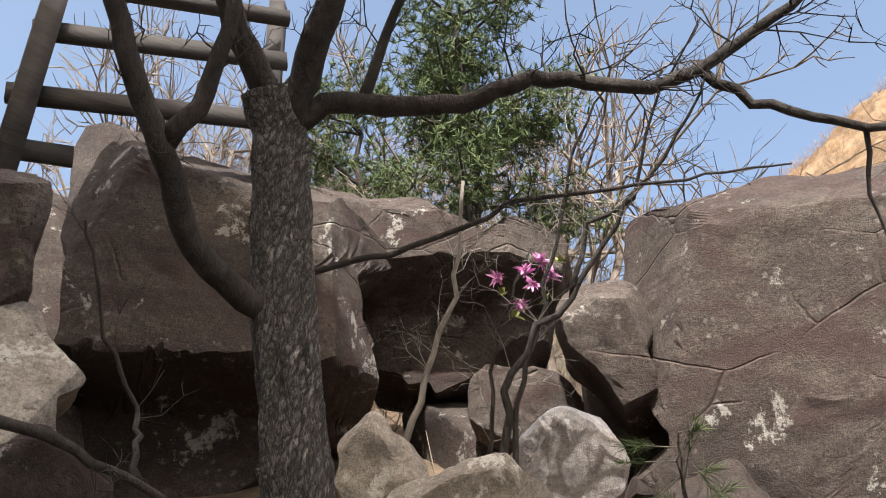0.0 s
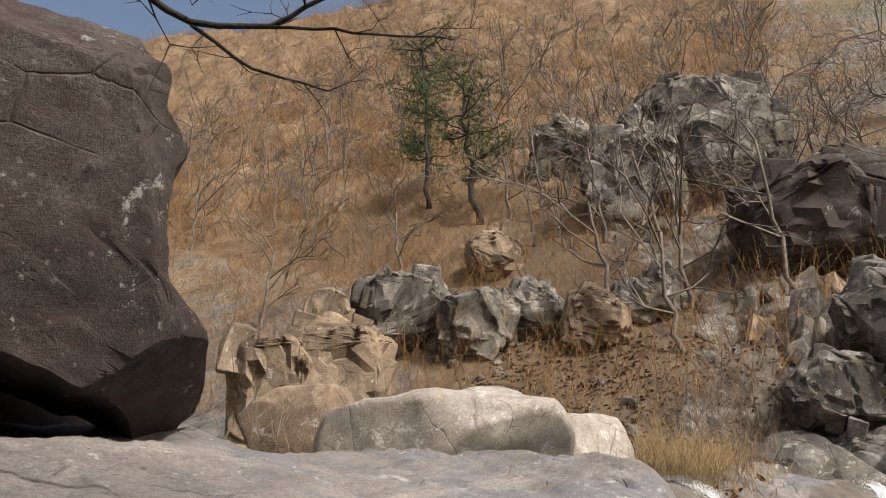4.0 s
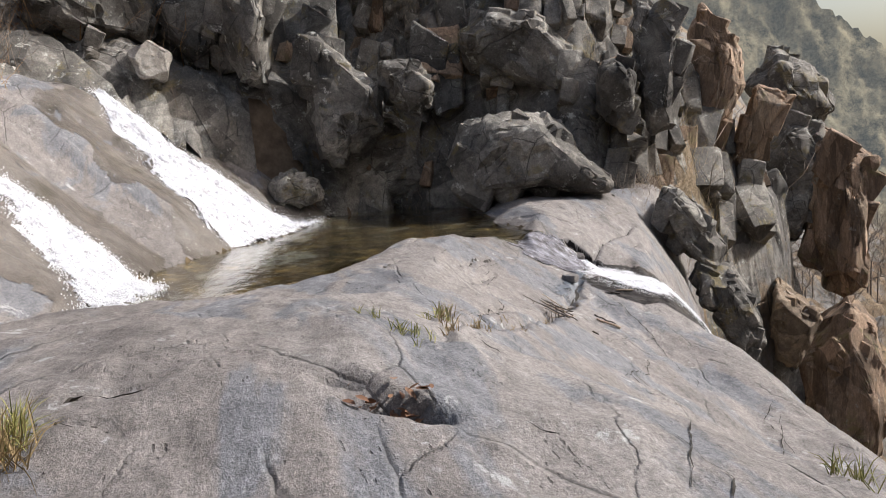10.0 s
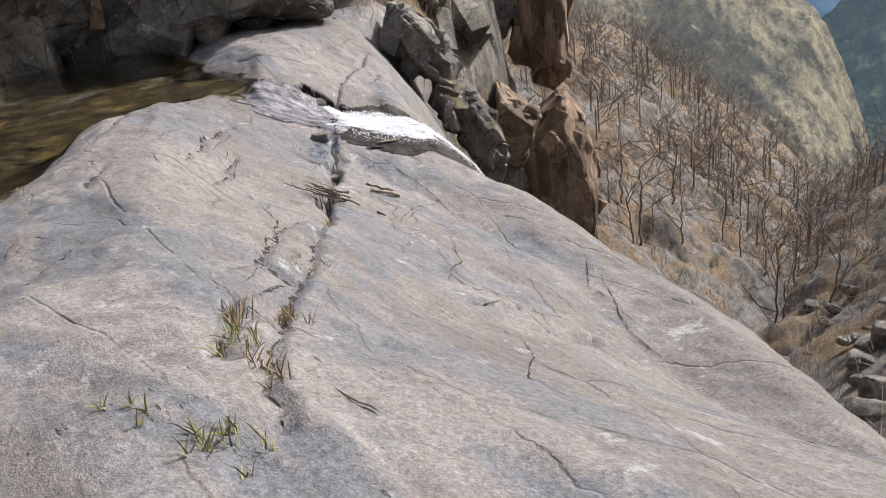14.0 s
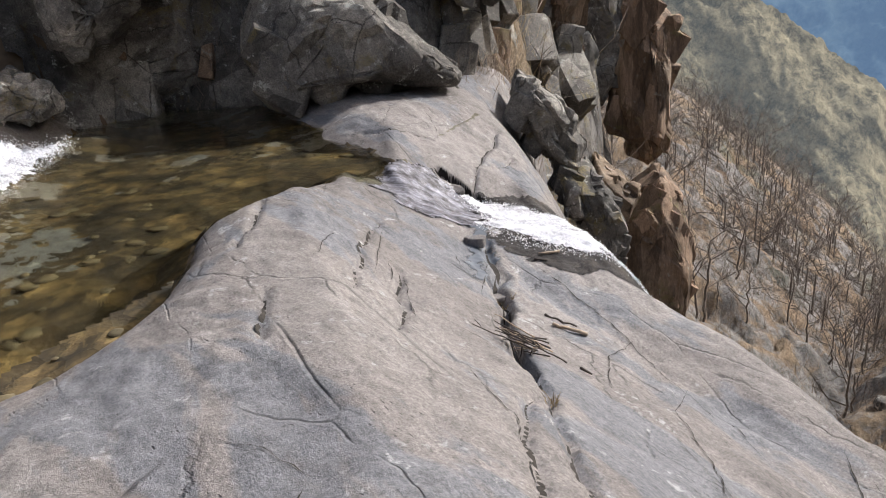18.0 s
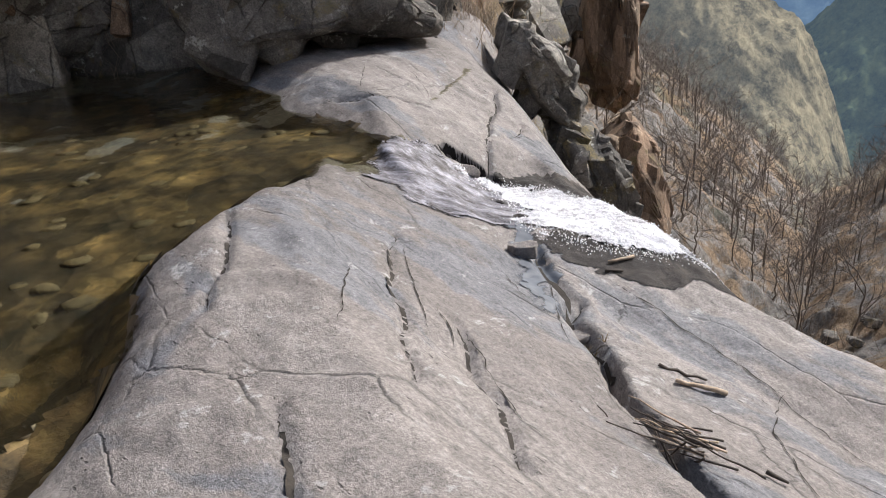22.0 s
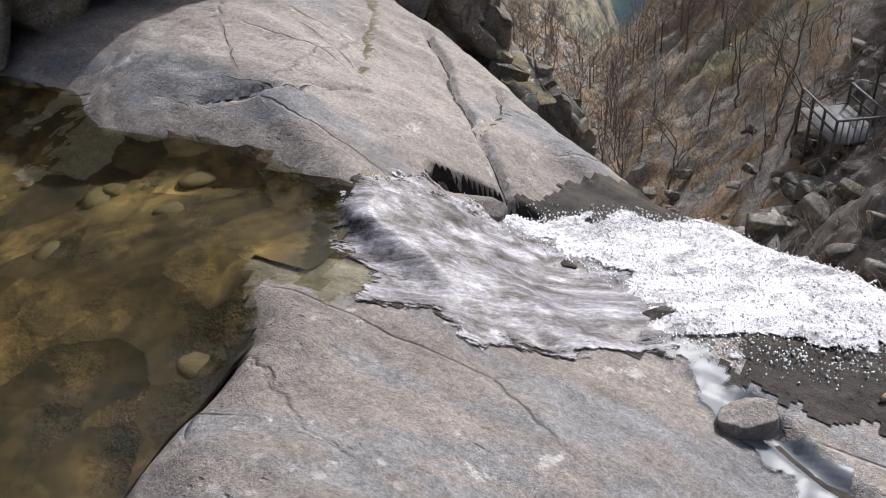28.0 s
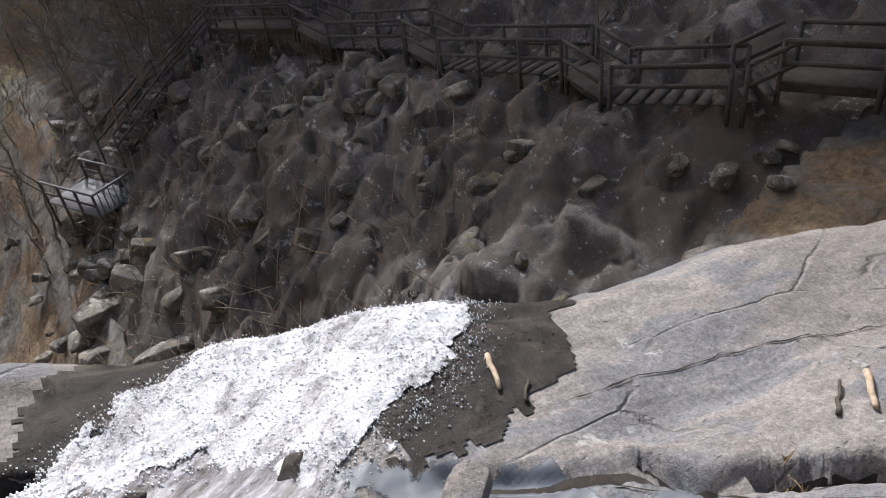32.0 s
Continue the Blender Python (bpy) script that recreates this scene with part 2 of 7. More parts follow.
def cells(x, y, z, seed):
    """Nearest jittered lattice point: a random value, a tilt and the distance to the cell's edge."""
    ix, iy, iz = np.floor(x), np.floor(y), np.floor(z)
    f1, f2 = np.full(x.shape, 9.0), np.full(x.shape, 9.0)
    val, tx, ty, tz = (np.zeros(x.shape) for _ in range(4))
    for a in (-1, 0, 1):
        for b in (-1, 0, 1):
            for c in (-1, 0, 1):
                jx, jy, jz = ix + a, iy + b, iz + c
                dx = x - jx - hash01(jx, jy, jz, seed)
                dy = y - jy - hash01(jx, jy, jz, seed + 1)
                dz = z - jz - hash01(jx, jy, jz, seed + 2)
                d = np.sqrt(dx * dx + dy * dy + dz * dz)
                near = d < f1
                f2 = np.where(near, f1, np.minimum(f2, d))
                f1 = np.where(near, d, f1)
                val = np.where(near, hash01(jx, jy, jz, seed + 3), val)
                tx, ty, tz = np.where(near, dx, tx), np.where(near, dy, ty), np.where(near, dz, tz)
    g = val * 6.28
    tilt = tx * np.cos(g) + ty * np.sin(g) + tz * np.cos(g * 2.3 + 1)
    return val, tilt, f2 - f1


def fractured(x, y, z, cell, seed, stretch=(1, 1, 1)):
    """Blocky relief: steps between tilted blocks, with grooves along the joints."""
    w = 0.25 * cell
    n = vnoise(x / cell, y / cell, z / cell, seed + 9) * w
    out = 0
    for k, s in ((1.0, 1.0), (0.42, 0.45)):
        val, tilt, edge = cells((x + n) / cell / k * stretch[0], (y + n) / cell / k * stretch[1], (z - n) / cell / k * stretch[2], seed + int(k * 100))
        out = out + s * ((val - 0.5) * 0.8 + tilt * 0.5 - 0.12 * (1 - step(0.0, 0.07, edge)))
        first = val if k == 1.0 else first
    return out * cell * 0.30, first


def mesh_of(name, verts, faces, material, smooth=True):
    """A mesh from points and faces; faces may be one array, or a list of arrays or tuples."""
    me = bpy.data.meshes.new(name)
    V = np.array([tuple(v) for v in verts] if not isinstance(verts, np.ndarray) else verts, np.float32).reshape(-1, 3)
    groups = [faces] if isinstance(faces, np.ndarray) else list(faces)
    if groups and not isinstance(groups[0], np.ndarray):
        sizes = np.array([len(f) for f in groups], np.int32)
        loops = np.array([i for f in groups for i in f], np.int32)
    else:
        sizes = np.concatenate([np.full(len(g), g.shape[1], np.int32) for g in groups])
        loops = np.concatenate([g.ravel() for g in groups]).astype(np.int32)
    me.vertices.add(len(V))
    me.vertices.foreach_set("co", V.ravel())
    me.loops.add(len(loops))
    me.loops.foreach_set("vertex_index", loops)
    me.polygons.add(len(sizes))
    me.polygons.foreach_set("loop_start", np.r_[0, np.cumsum(sizes)[:-1]].astype(np.int32))
    me.materials.append(material)
    me.update(calc_edges=True)
    if smooth:
        me.shade_smooth()
    return me


def grid_mesh(name, xs, ys, zf, material, smooth=True, keep=None):
    X, Y = np.meshgrid(xs, ys)
    Z = zf(X, Y)
    n, m = len(ys), len(xs)
    i = np.arange(n * m).reshape(n, m)
    F = np.stack([i[:-1, :-1], i[:-1, 1:], i[1:, 1:], i[1:, :-1]], -1).reshape(-1, 4)
    if keep is not None:
        k = keep(X, Y, Z)
        k = (k[:-1, :-1] | k[:-1, 1:] | k[1:, 1:] | k[1:, :-1]).ravel()
        F = F[k]
    V = np.stack([X, Y, Z], -1).reshape(-1, 3)
    me = bpy.data.meshes.new(name)
    used = np.unique(F)
    back = np.full(len(V), -1)
    back[used] = np.arange(len(used))
    V, F = V[used], back[F]
    me.vertices.add(len(V))
    me.vertices.foreach_set("co", V.ravel())
    me.loops.add(F.size)
    me.loops.foreach_set("vertex_index", F.ravel().astype(np.int32))
    me.polygons.add(len(F))
    me.polygons.foreach_set("loop_start", np.arange(0, F.size, 4, dtype=np.int32))
    me.materials.append(material)
    me.update(calc_edges=True)
    me.validate()
    if smooth:
        me.shade_smooth()
    return me


def ico(sub):
    bm = bmesh.new()
    bmesh.ops.create_icosphere(bm, subdivisions=sub, radius=1)
    V = np.array([v.co for v in bm.verts])
    F = np.array([[v.index for v in f.verts] for f in bm.faces])
    bm.free()
    return V, F


ICO = {k: ico(k) for k in (2, 3, 4, 5, 6)}


def rock_mesh(name, size, material, seed=0, sub=4, box=0.6, cuts=7, rough=0.05, flat=True, depth=(0.62, 0.95)):
    """A stone: a rounded block with planes knocked off and a noisy skin."""
    rng = np.random.RandomState(seed)
    V, F = ICO[sub]
    P = V.copy()
    k = np.abs(P).max(1, keepdims=True)
    P = P * (1 - box) + P / k * box * 0.9
    for _ in range(cuts):
        n = rng.normal(size=3)
        n /= np.linalg.norm(n)
        d = rng.uniform(*depth)
        over = np.maximum(P @ n - d, 0)
        P -= over[:, None] * n * 0.93
    s = np.array(size) / 2
    P = P * s
    c = P / np.mean(s)
    nn = V
    P += nn * np.mean(s) * rough * (fbm(c[:, 0] * 1.7 + seed, c[:, 1] * 1.7, c[:, 2] * 1.7, seed, 5)[:, None])
    return mesh_of(name, P, F, material, smooth=not flat)


def finer(V, F, levels):
    """Triangles split in four, again and again."""
    for _ in range(levels):
        E = np.sort(np.concatenate([F[:, [0, 1]], F[:, [1, 2]], F[:, [2, 0]]]), 1)
        U, back = np.unique(E, axis=0, return_inverse=True)
        back = back.reshape(-1)
        n = len(F)
        m = len(V) + back
        V = np.concatenate([V, (V[U[:, 0]] + V[U[:, 1]]) / 2])
        a, b, c = m[:n], m[n:2 * n], m[2 * n:]
        F = np.concatenate([np.stack([F[:, 0], a, c], 1), np.stack([a, F[:, 1], b], 1), np.stack([c, b, F[:, 2]], 1), np.stack([a, b, c], 1)])
    return V, F


def hull_vf(points):
    """The convex block round a cloud of points, its arrises broken a little."""
    bm = bmesh.new()
    for q in points:
        bm.verts.new(q)
    res = bmesh.ops.convex_hull(bm, input=bm.verts)
    bmesh.ops.delete(bm, geom=list({g for g in res["geom_interior"] + res["geom_unused"] if isinstance(g, bmesh.types.BMVert)}), context="VERTS")
    size = float(np.mean(np.ptp(np.array(points), axis=0)))
    bmesh.ops.dissolve_limit(bm, angle_limit=0.12, verts=bm.verts, edges=bm.edges)
    bmesh.ops.bevel(bm, geom=list(bm.edges), offset=0.018 * size, segments=1, affect="EDGES")
    bmesh.ops.triangulate(bm, faces=bm.faces)
    bm.verts.index_update()
    V = np.array([v.co for v in bm.verts])
    F = np.array([[v.index for v in f.verts] for f in bm.faces])
    bm.free()
    return V, F


def normals_of(V, F):
    n = np.cross(V[F[:, 1]] - V[F[:, 0]], V[F[:, 2]] - V[F[:, 0]])
    N = np.zeros_like(V)
    for k in range(3):
        np.add.at(N, F[:, k], n)
    return N / (np.linalg.norm(N, axis=1, keepdims=True) + 1e-12)


def crisp(me, degrees=32):
    """Soft faces between sharp arrises."""
    me.shade_smooth()
    me.set_sharp_from_angle(angle=radians(degrees))
    return me


def block_mesh(name, material, seed, levels=2, chips=5):
    """An angular joint block of stone about a metre across, with flat cleaved faces."""
    r = np.random.RandomState(seed)
    C = np.array([(x, y, z) for x in (-1, 1) for y in (-1, 1) for z in (-1, 1)]) * (0.5, 0.45, 0.5)
    Q = C * r.uniform(0.55, 1.0, (8, 3)) + (r.uniform(-0.15, 0.15), 0, 0) * C[:, 2:] * 2
    D = r.normal(size=(chips, 3))
    D = D / np.linalg.norm(D, axis=1, keepdims=True) * r.uniform(0.42, 0.58, (chips, 1))
    V, F = finer(*hull_vf(np.concatenate([Q, D])), levels)
    N = normals_of(V, F)
    d = fractured(V[:, 0] * 2, V[:, 1] * 2, V[:, 2] * 2, 0.9, seed)[0] * 0.12 + 0.010 * fbm(V[:, 0] * 6, V[:, 1] * 6, V[:, 2] * 6, seed, 3)
    return crisp(mesh_of(name, V + N * d[:, None], F, material))


def tube(path, radii, sides=6, cap=True):
    """Verts and faces of a tapering tube along a path."""
    path = [Vector(p) for p in path]
    V, F = [], []
    side = None
    for i, p in enumerate(path):
        d = (path[min(i + 1, len(path) - 1)] - path[max(i - 1, 0)])
        d = d.normalized() if d.length > 1e-9 else Vector((0, 0, 1))
        if side is None:
            side = d.orthogonal().normalized()
        side = (side - d * side.dot(d))
        side = side.normalized() if side.length > 1e-6 else d.orthogonal().normalized()
        up = d.cross(side)
        for k in range(sides):
            a = 2 * math.pi * k / sides
            V.append(p + (side * math.cos(a) + up * math.sin(a)) * radii[i])
    for i in range(len(path) - 1):
        for k in range(sides):
            a, b = i * sides + k, i * sides + (k + 1) % sides
            F.append((a, b, b + sides, a + sides))
    if cap:
        F.append(tuple(range(sides))[::-1])
        F.append(tuple(range(len(V) - sides, len(V))))
    return V, F


class Bag:
    """Gathers pieces of one mesh."""

    def __init__(self):
        self.V, self.F, self.n = [], [], 0

    def put(self, VF):
        V = np.array([tuple(v) for v in VF[0]] if not isinstance(VF[0], np.ndarray) else VF[0], float).reshape(-1, 3)
        if isinstance(VF[1], np.ndarray):
            self.F.append(VF[1] + self.n)
        else:
            for k in set(len(f) for f in VF[1]):
                self.F.append(np.array([f for f in VF[1] if len(f) == k]) + self.n)
        self.V.append(V)
        self.n += len(V)

    def mesh(self, name, material, smooth=True):
        return mesh_of(name, np.concatenate(self.V), self.F, material, smooth)


def strands(P, R, sides=4):
    """Many thin tapering tubes at once: P is (n, k, 3), R is (n, k)."""
    P, R = np.asarray(P, float), np.asarray(R, float)
    n, k = R.shape
    d = P[:, -1] - P[:, 0]
    d /= np.linalg.norm(d, axis=1, keepdims=True) + 1e-9
    s = np.cross(d, np.where(np.abs(d[:, 2:3]) > 0.9, (1.0, 0, 0), (0, 0, 1.0)))
    s /= np.linalg.norm(s, axis=1, keepdims=True) + 1e-9
    u = np.cross(d, s)
    a = np.arange(sides) * 2 * np.pi / sides
    ring = s[:, None] * np.cos(a)[None, :, None] + u[:, None] * np.sin(a)[None, :, None]
    V = P[:, :, None] + ring[:, None] * R[:, :, None, None]
    i = np.arange(n * k * sides).reshape(n, k, sides)
    j = np.roll(i, -1, 2)
    F = np.stack([i[:, :-1], j[:, :-1], j[:, 1:], i[:, 1:]], -1).reshape(-1, 4)
    return V.reshape(-1, 3), F


def box_vf(size, m=Matrix()):
    x, y, z = (s / 2 for s in size)
    V = [m @ Vector(p) for p in ((-x, -y, -z), (x, -y, -z), (x, y, -z), (-x, y, -z), (-x, -y, z), (x, -y, z), (x, y, z), (-x, y, z))]
    return V, [(3, 2, 1, 0), (4, 5, 6, 7), (0, 1, 5, 4), (1, 2, 6, 5), (2, 3, 7, 6), (3, 0, 4, 7)]


def beam(a, b, w, h):
    """A squared timber from a to b."""
    a, b = Vector(a), Vector(b)
    d = b - a
    q = d.to_track_quat("X", "Z").to_matrix().to_4x4()
    return box_vf((d.length, w, h), Matrix.Translation((a + b) / 2) @ q)


def thing(name, me, label, category, at=(0, 0, 0), rot=(0, 0, 0), group="", kind=""):
    ob = new(name, me)
    ob.matrix_world = pose(*at, *rot)
    return tagged(ob, label, category, group, kind)


def part(name, me, parent, label="", at=(0, 0, 0), rot=(0, 0, 0)):
    ob = new(name, me)
    ob.parent = parent
    ob.matrix_basis = pose(*at, *rot)
    return tagged(ob, label, kind="stuff" if name in ("twigs", "branches", "needles", "spray", "blossom", "leaf_bud") else "")


def holder(name, label, category, at=(0, 0, 0), rot=(0, 0, 0), group="", kind=""):
    return thing(name, None, label, category, at, rot, group, kind)


# the boulders and plants at the start lean as one group about the first standpoint
LEAN = Matrix.Translation((-1.23, -0.15, 1.86)) @ Matrix.Rotation(radians(2.5), 4, "Z") @ Matrix.Rotation(radians(7.1), 4, Vector((math.cos(radians(31)), -math.sin(radians(31)), 0))) @ Matrix.Translation((1.23, 0.15, -1.86))


def tip(ob):
    ob.matrix_basis = LEAN @ ob.matrix_basis
    return ob


# ---- the ground ----
WATER = 0.42


BRINK_X = [-5, 1.5, 3.5, 5.7, 7, 8.5, 9.5, 10.2, 11.4, 12.5, 14]
BRINK_Y = [-3.4, -3.95, -4.94, -5.57, -5.51, -6.25, -6.47, -6.99, -7.66, -8.05, -9.71]
CREST_Z = [0.5, 0.55, 0.78, 1.11, 1.08, 0.815, 0.675, 0.644, 0.579, 0.548, 0.25, -1]
FLANK = [0.16, 0.203, 0.492, 0.516, 0.591, 0.552, 0.256]
BULGE = [1.17, 0.764, 0.704, 0.99]
SHORE = [14.0, 7, 3.97, 3.27, 2.43, 1.51, 1.18, 0.948, 0.879, 0.212, -0.332, -0.45]
SHOULDER = [0.526, 0.0889, 0.434, 0.962, 1]
STEEP = [1.7, 2.42, 4.17]
LIP = [0.176, 0.369, 0.263]
LIP_SHORE = [-4.9, -5, -5.11, -5.18, -5.02, -5.36, -5.35, -5.5]


def brink(x):
    """Where the bare rock breaks off into the gorge."""
    return sm(x, BRINK_X, BRINK_Y, 0.3)


def dome(x, y):
    """The long bare whaleback that is walked on; u runs along it, v across."""
    u, v = 0.94 * x - 0.34 * y, 0.34 * x + 0.94 * y
    h = sm(u, [-4, -1.2, 0.2, 1.4, 3.1, 4.8, 7, 9.3, 10.3, 11.1, 12, 14], CREST_Z, 0.45)
    a = sm(u, [0, 1.6, 3.6, 5, 7, 9, 11], FLANK, 0.5)
    r = np.maximum(-v, 0)
    z = h - a * (np.sqrt(r * r + 0.03) - 0.173) ** sm(u, [4, 7, 9.3, 10.3], BULGE, 0.6)
    z = z - 0.06 * np.maximum(r - 1.5, 0) ** 2 * step(4.5, 2.5, u)
    shore = sm(u, [-4, 4.2, 5.5, 5.8, 6.3, 7.3, 7.65, 8.35, 9.2, 10.25, 10.5, 11], SHORE, 0.12)
    c = sm(u, [5, 9, 10, 10.7, 11], SHOULDER, 0.2)
    l = np.clip((v + c) / (shore + c), 0, 1.6)
    return z + np.minimum(WATER - h, -0.12) * l ** sm(u, [4, 6.5, 8], STEEP, 0.5)


def lip_slab(x, y):
    """The slab on the far side of the outflow, dipping gently under the pool."""
    z = LIP[0] + LIP[1] * (x - 10.16) + LIP[2] * (y + 6.07)
    z = smin(z, 0.70 + 0.02 * (x - 12), 0.2) - 0.18 * np.maximum(9.6 - x, 0) ** 1.6
    e = sm(x, [9.9, 10.4, 10.9, 11.3, 12.0, 12.7, 14, 15.4], LIP_SHORE, 0.1) - y
    return smin(z, WATER + 0.55 * e - 0.5 * np.maximum(-e - 0.05, 0), 0.08)


def fall_slab(x, y):
    """The inclined face that the two falls slide down."""
    s = 0.375 * (x - 6.6) + 0.927 * (y - 1.6)
    t = 0.927 * (x - 6.6) - 0.375 * (y - 1.6)
    z = WATER + 0.78 * s + 0.10 * np.sin(t * 1.3 + 0.5) + 0.14 * np.sin(t * 0.63 + 2.0)
    return smin(z, 3.35 + 0.10 * (s - 4.2) + 0.05 * t * 0.3, 0.5)


SIDE_FOOT = [-1.2, -0.5, -0.204, 0.368, 1.87, 2.25, 2.89, 3.6]
SIDE_DROP = [1.21, 1.07, 1.27, 1.14]
SIDE_TOP = [1.55, 0.0911, 0.18, 0.0156, 0.0752]
SIDE_ROUND = 0.144


def side_slab(x, y):
    """The swelling rock beside the path, below the boulders."""
    ye = sm(x, [-4, -0.6, 0.2, 1.6, 3.2, 5.6, 8, 10], SIDE_FOOT, 0.25)
    w = y - ye
    top = SIDE_TOP[0] + SIDE_TOP[1] * x + SIDE_TOP[2] * y + SIDE_TOP[3] * np.maximum(x - 1.5, 0) + SIDE_TOP[4] * np.maximum(y - 2.5, 0)
    top = top - 0.75 * step(-0.2, -0.9, x) * step(1.6, 0.6, y) + 0.28 * step(2.9, 4.1, y) * step(-0.9, 0.0, x) * step(3.2, 2.2, x)
    drop = sm(x, [0.2, 1.6, 3.2, 5.6], SIDE_DROP, 0.4)
    z = np.where(w > 0, top - drop * np.exp(-np.maximum(w, 0) / SIDE_ROUND), top - drop + 2.2 * w)
    return np.where(x > 8, z - 1.5 * (x - 8), z)


def bed(x, y):
    """The leafy bank below the boulders and the upper stream bed."""
    a = 1.0 + 0.55 * (y - 0.8) + 0.10 * np.maximum(-x - 2, 0)
    b = 2.35 + 0.10 * x + 0.06 * y
    z = a + (b - a) * step(1.0, 4.5, x)
    s = 0.375 * (x - 6.6) + 0.927 * (y - 1.6)
    z = z - 40 * step(-1.0, -4.0, 0.34 * x + 0.94 * y)
    z = z - 4 * step(0.6, -1.0, 0.34 * x + 0.94 * y) - 5 * step(4.6, 3.2, s) * step(2.6, 4.2, x)
    return z - 0.35 * step(6, 4, y) * step(-0.5, 1.0, x) - 2.0 * step(0.2, 1.2, x) * step(3.2, 2.4, y) - 1.3 * step(-0.8, -0.2, x) * step(5.7, 5.0, y) * step(3.4, 2.6, x)


EAST = [(30, 12), (19.5, 4.0), (18.2, 2.0), (18.0, -2.0), (15.6, -5.8), (12.9, -7.4), (15.5, -12.5), (18.5, -16.5), (26, -15), (45, -8), (130, 0)]


def east_of(x, y):
    """Distance into the east bank, measured from the foot of its wall."""
    best = np.full(np.shape(x), 1e9)
    inside = np.zeros(np.shape(x), bool)
    ring = EAST + [(900, 0), (900, 12)]
    for k, ((ax, ay), (bx, by)) in enumerate(zip(ring, ring[1:] + ring[:1])):
        dx, dy = bx - ax, by - ay
        cross = ((ay > y) != (by > y)) & (x < dx * (y - ay) / (dy if dy else 1e-9) + ax)
        inside ^= cross
        if k < len(EAST) - 1:
            t = np.clip(((x - ax) * dx + (y - ay) * dy) / (dx * dx + dy * dy), 0, 1)
            best = np.minimum(best, np.hypot(x - ax - t * dx, y - ay - t * dy))
    return np.where(inside, best, -best)


def gorge(x, y):
    rx, ry = x - 8, y + 12
    l, e = 0.39 * rx - 0.92 * ry, 0.92 * rx + 0.39 * ry
    floor = -17 - 0.24 * np.clip(l, 0, 300) - 0.1 * np.clip(l, -30, 0)
    right = np.maximum(-e + 1, 0)
    far, side = 0.62 * rx - 0.78 * ry, 0.78 * rx + 0.62 * ry
    # a high ridge added out of view so that the gorge side lies in shade
    shade_crest = np.clip(-side - 25, 0, 11) * 3.0 * step(48, 34, far) * step(-25, -5, far)
    left = 0.75 * np.clip(e - 2, 0, 160)
    floor = floor + 0.1 * np.clip(l, 0, 60) * step(7, 13, right)
    return floor + np.minimum(right * 0.9, 7.6 + (right - 8.5) * 0.32) + shade_crest + left


def hills(x, y):
    """All that lies round the rocks: banks, walls, hillsides, gorge."""
    d = np.hypot(x - 5, y + 3)
    n1 = fbm(x * 0.3, y * 0.3, 0, 8, 4)
    n2 = fbm(x * 0.025, y * 0.025, 0, 31, 4)
    e = east_of(x, y) + 0.5 * n1
    wall = np.where(e > 0, np.minimum(WATER - 0.8 + 2.3 * e, 6.6 + 0.72 * (e - 3.2)), WATER - 0.8 + 6.0 * e)
    hd = 1.0 * (x - 13) + 0.4 * (y - 7.5)
    up = np.clip(hd, 0, 95)
    north = np.where(hd > 0, 3.2 + 0.86 * up + 0.0026 * up * up + 0.05 * (hd - up), 3.2 + 3 * hd) - 2.0 * np.clip(-9 - y, 0, 100)
    z = np.maximum(np.maximum(wall, north), np.maximum(bed(x, y), gorge(x, y)))
    return z + 0.05 * n2 * np.clip(d - 15, 0, 120) + 0.25 * n1 * step(5, 14, d)


def pool_bed(x, y):
    """The pool's floor: shallow at the outflow, deep under the wall."""
    d = np.hypot(x - 10.4, y + 4.4)
    return 0.36 - 0.22 * np.minimum(d, 1.2) - 0.16 * np.clip(d - 1.2, 0, 4.5)


def rocks(x, y):
    g = smax(dome(x, y), lip_slab(x, y), 0.12)
    g = smax(g, side_slab(x, y), 0.10)
    g = smax(g, fall_slab(x, y), 0.10)
    g = np.where(east_of(x, y) > 1.5, -30, np.maximum(g, pool_bed(x, y)))
    # the chute has worn a shallow trough to the brink
    ax, ay, bx, by = 9.3, -5.75, 8.15, -7.2
    s = np.clip(((x - ax) * (bx - ax) + (y - ay) * (by - ay)) / ((bx - ax) ** 2 + (by - ay) ** 2), 0, 1)
    g = g - 0.19 * np.exp(-(np.hypot(x - ax - s * (bx - ax), y - ay - s * (by - ay)) / 0.72) ** 4)
    over = np.maximum(brink(x) - y, 0)
    return g - 1.0 * over ** 1.4 - 3.0 * np.maximum(over - 1.2, 0)


def skin(x, y):
    """Fine undulation, shallow grooves along the grain of the rock."""
    u, v = 0.94 * x - 0.34 * y, 0.34 * x + 0.94 * y
    return 0.035 * fbm(u * 0.5, v * 1.1, 0, 3, 4) + 0.018 * fbm(x * 3.1, y * 3.1, 0, 9, 4) + 0.006 * fbm(x * 14, y * 14, 0, 5, 2)


rock_z = lambda x, y: rocks(x, y) + skin(x, y)
# ---- rock surfaces ----
PALE = rock_mat("pale worn rock", (0.20, 0.175, 0.15), (0.29, 0.26, 0.225), (0.38, 0.35, 0.31), lichen=(0.50, 0.485, 0.44), lichen_at=0.56, stain=(0.13, 0.105, 0.085), stain_at=0.6, crack=0.5)
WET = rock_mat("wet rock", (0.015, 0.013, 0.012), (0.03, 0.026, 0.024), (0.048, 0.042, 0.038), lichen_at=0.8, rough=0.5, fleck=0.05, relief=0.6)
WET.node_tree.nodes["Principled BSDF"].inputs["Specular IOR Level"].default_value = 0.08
CRACK_DARK = plain_mat("crack shade", (0.02, 0.017, 0.014), (0.05, 0.042, 0.034), 20, 0.95)


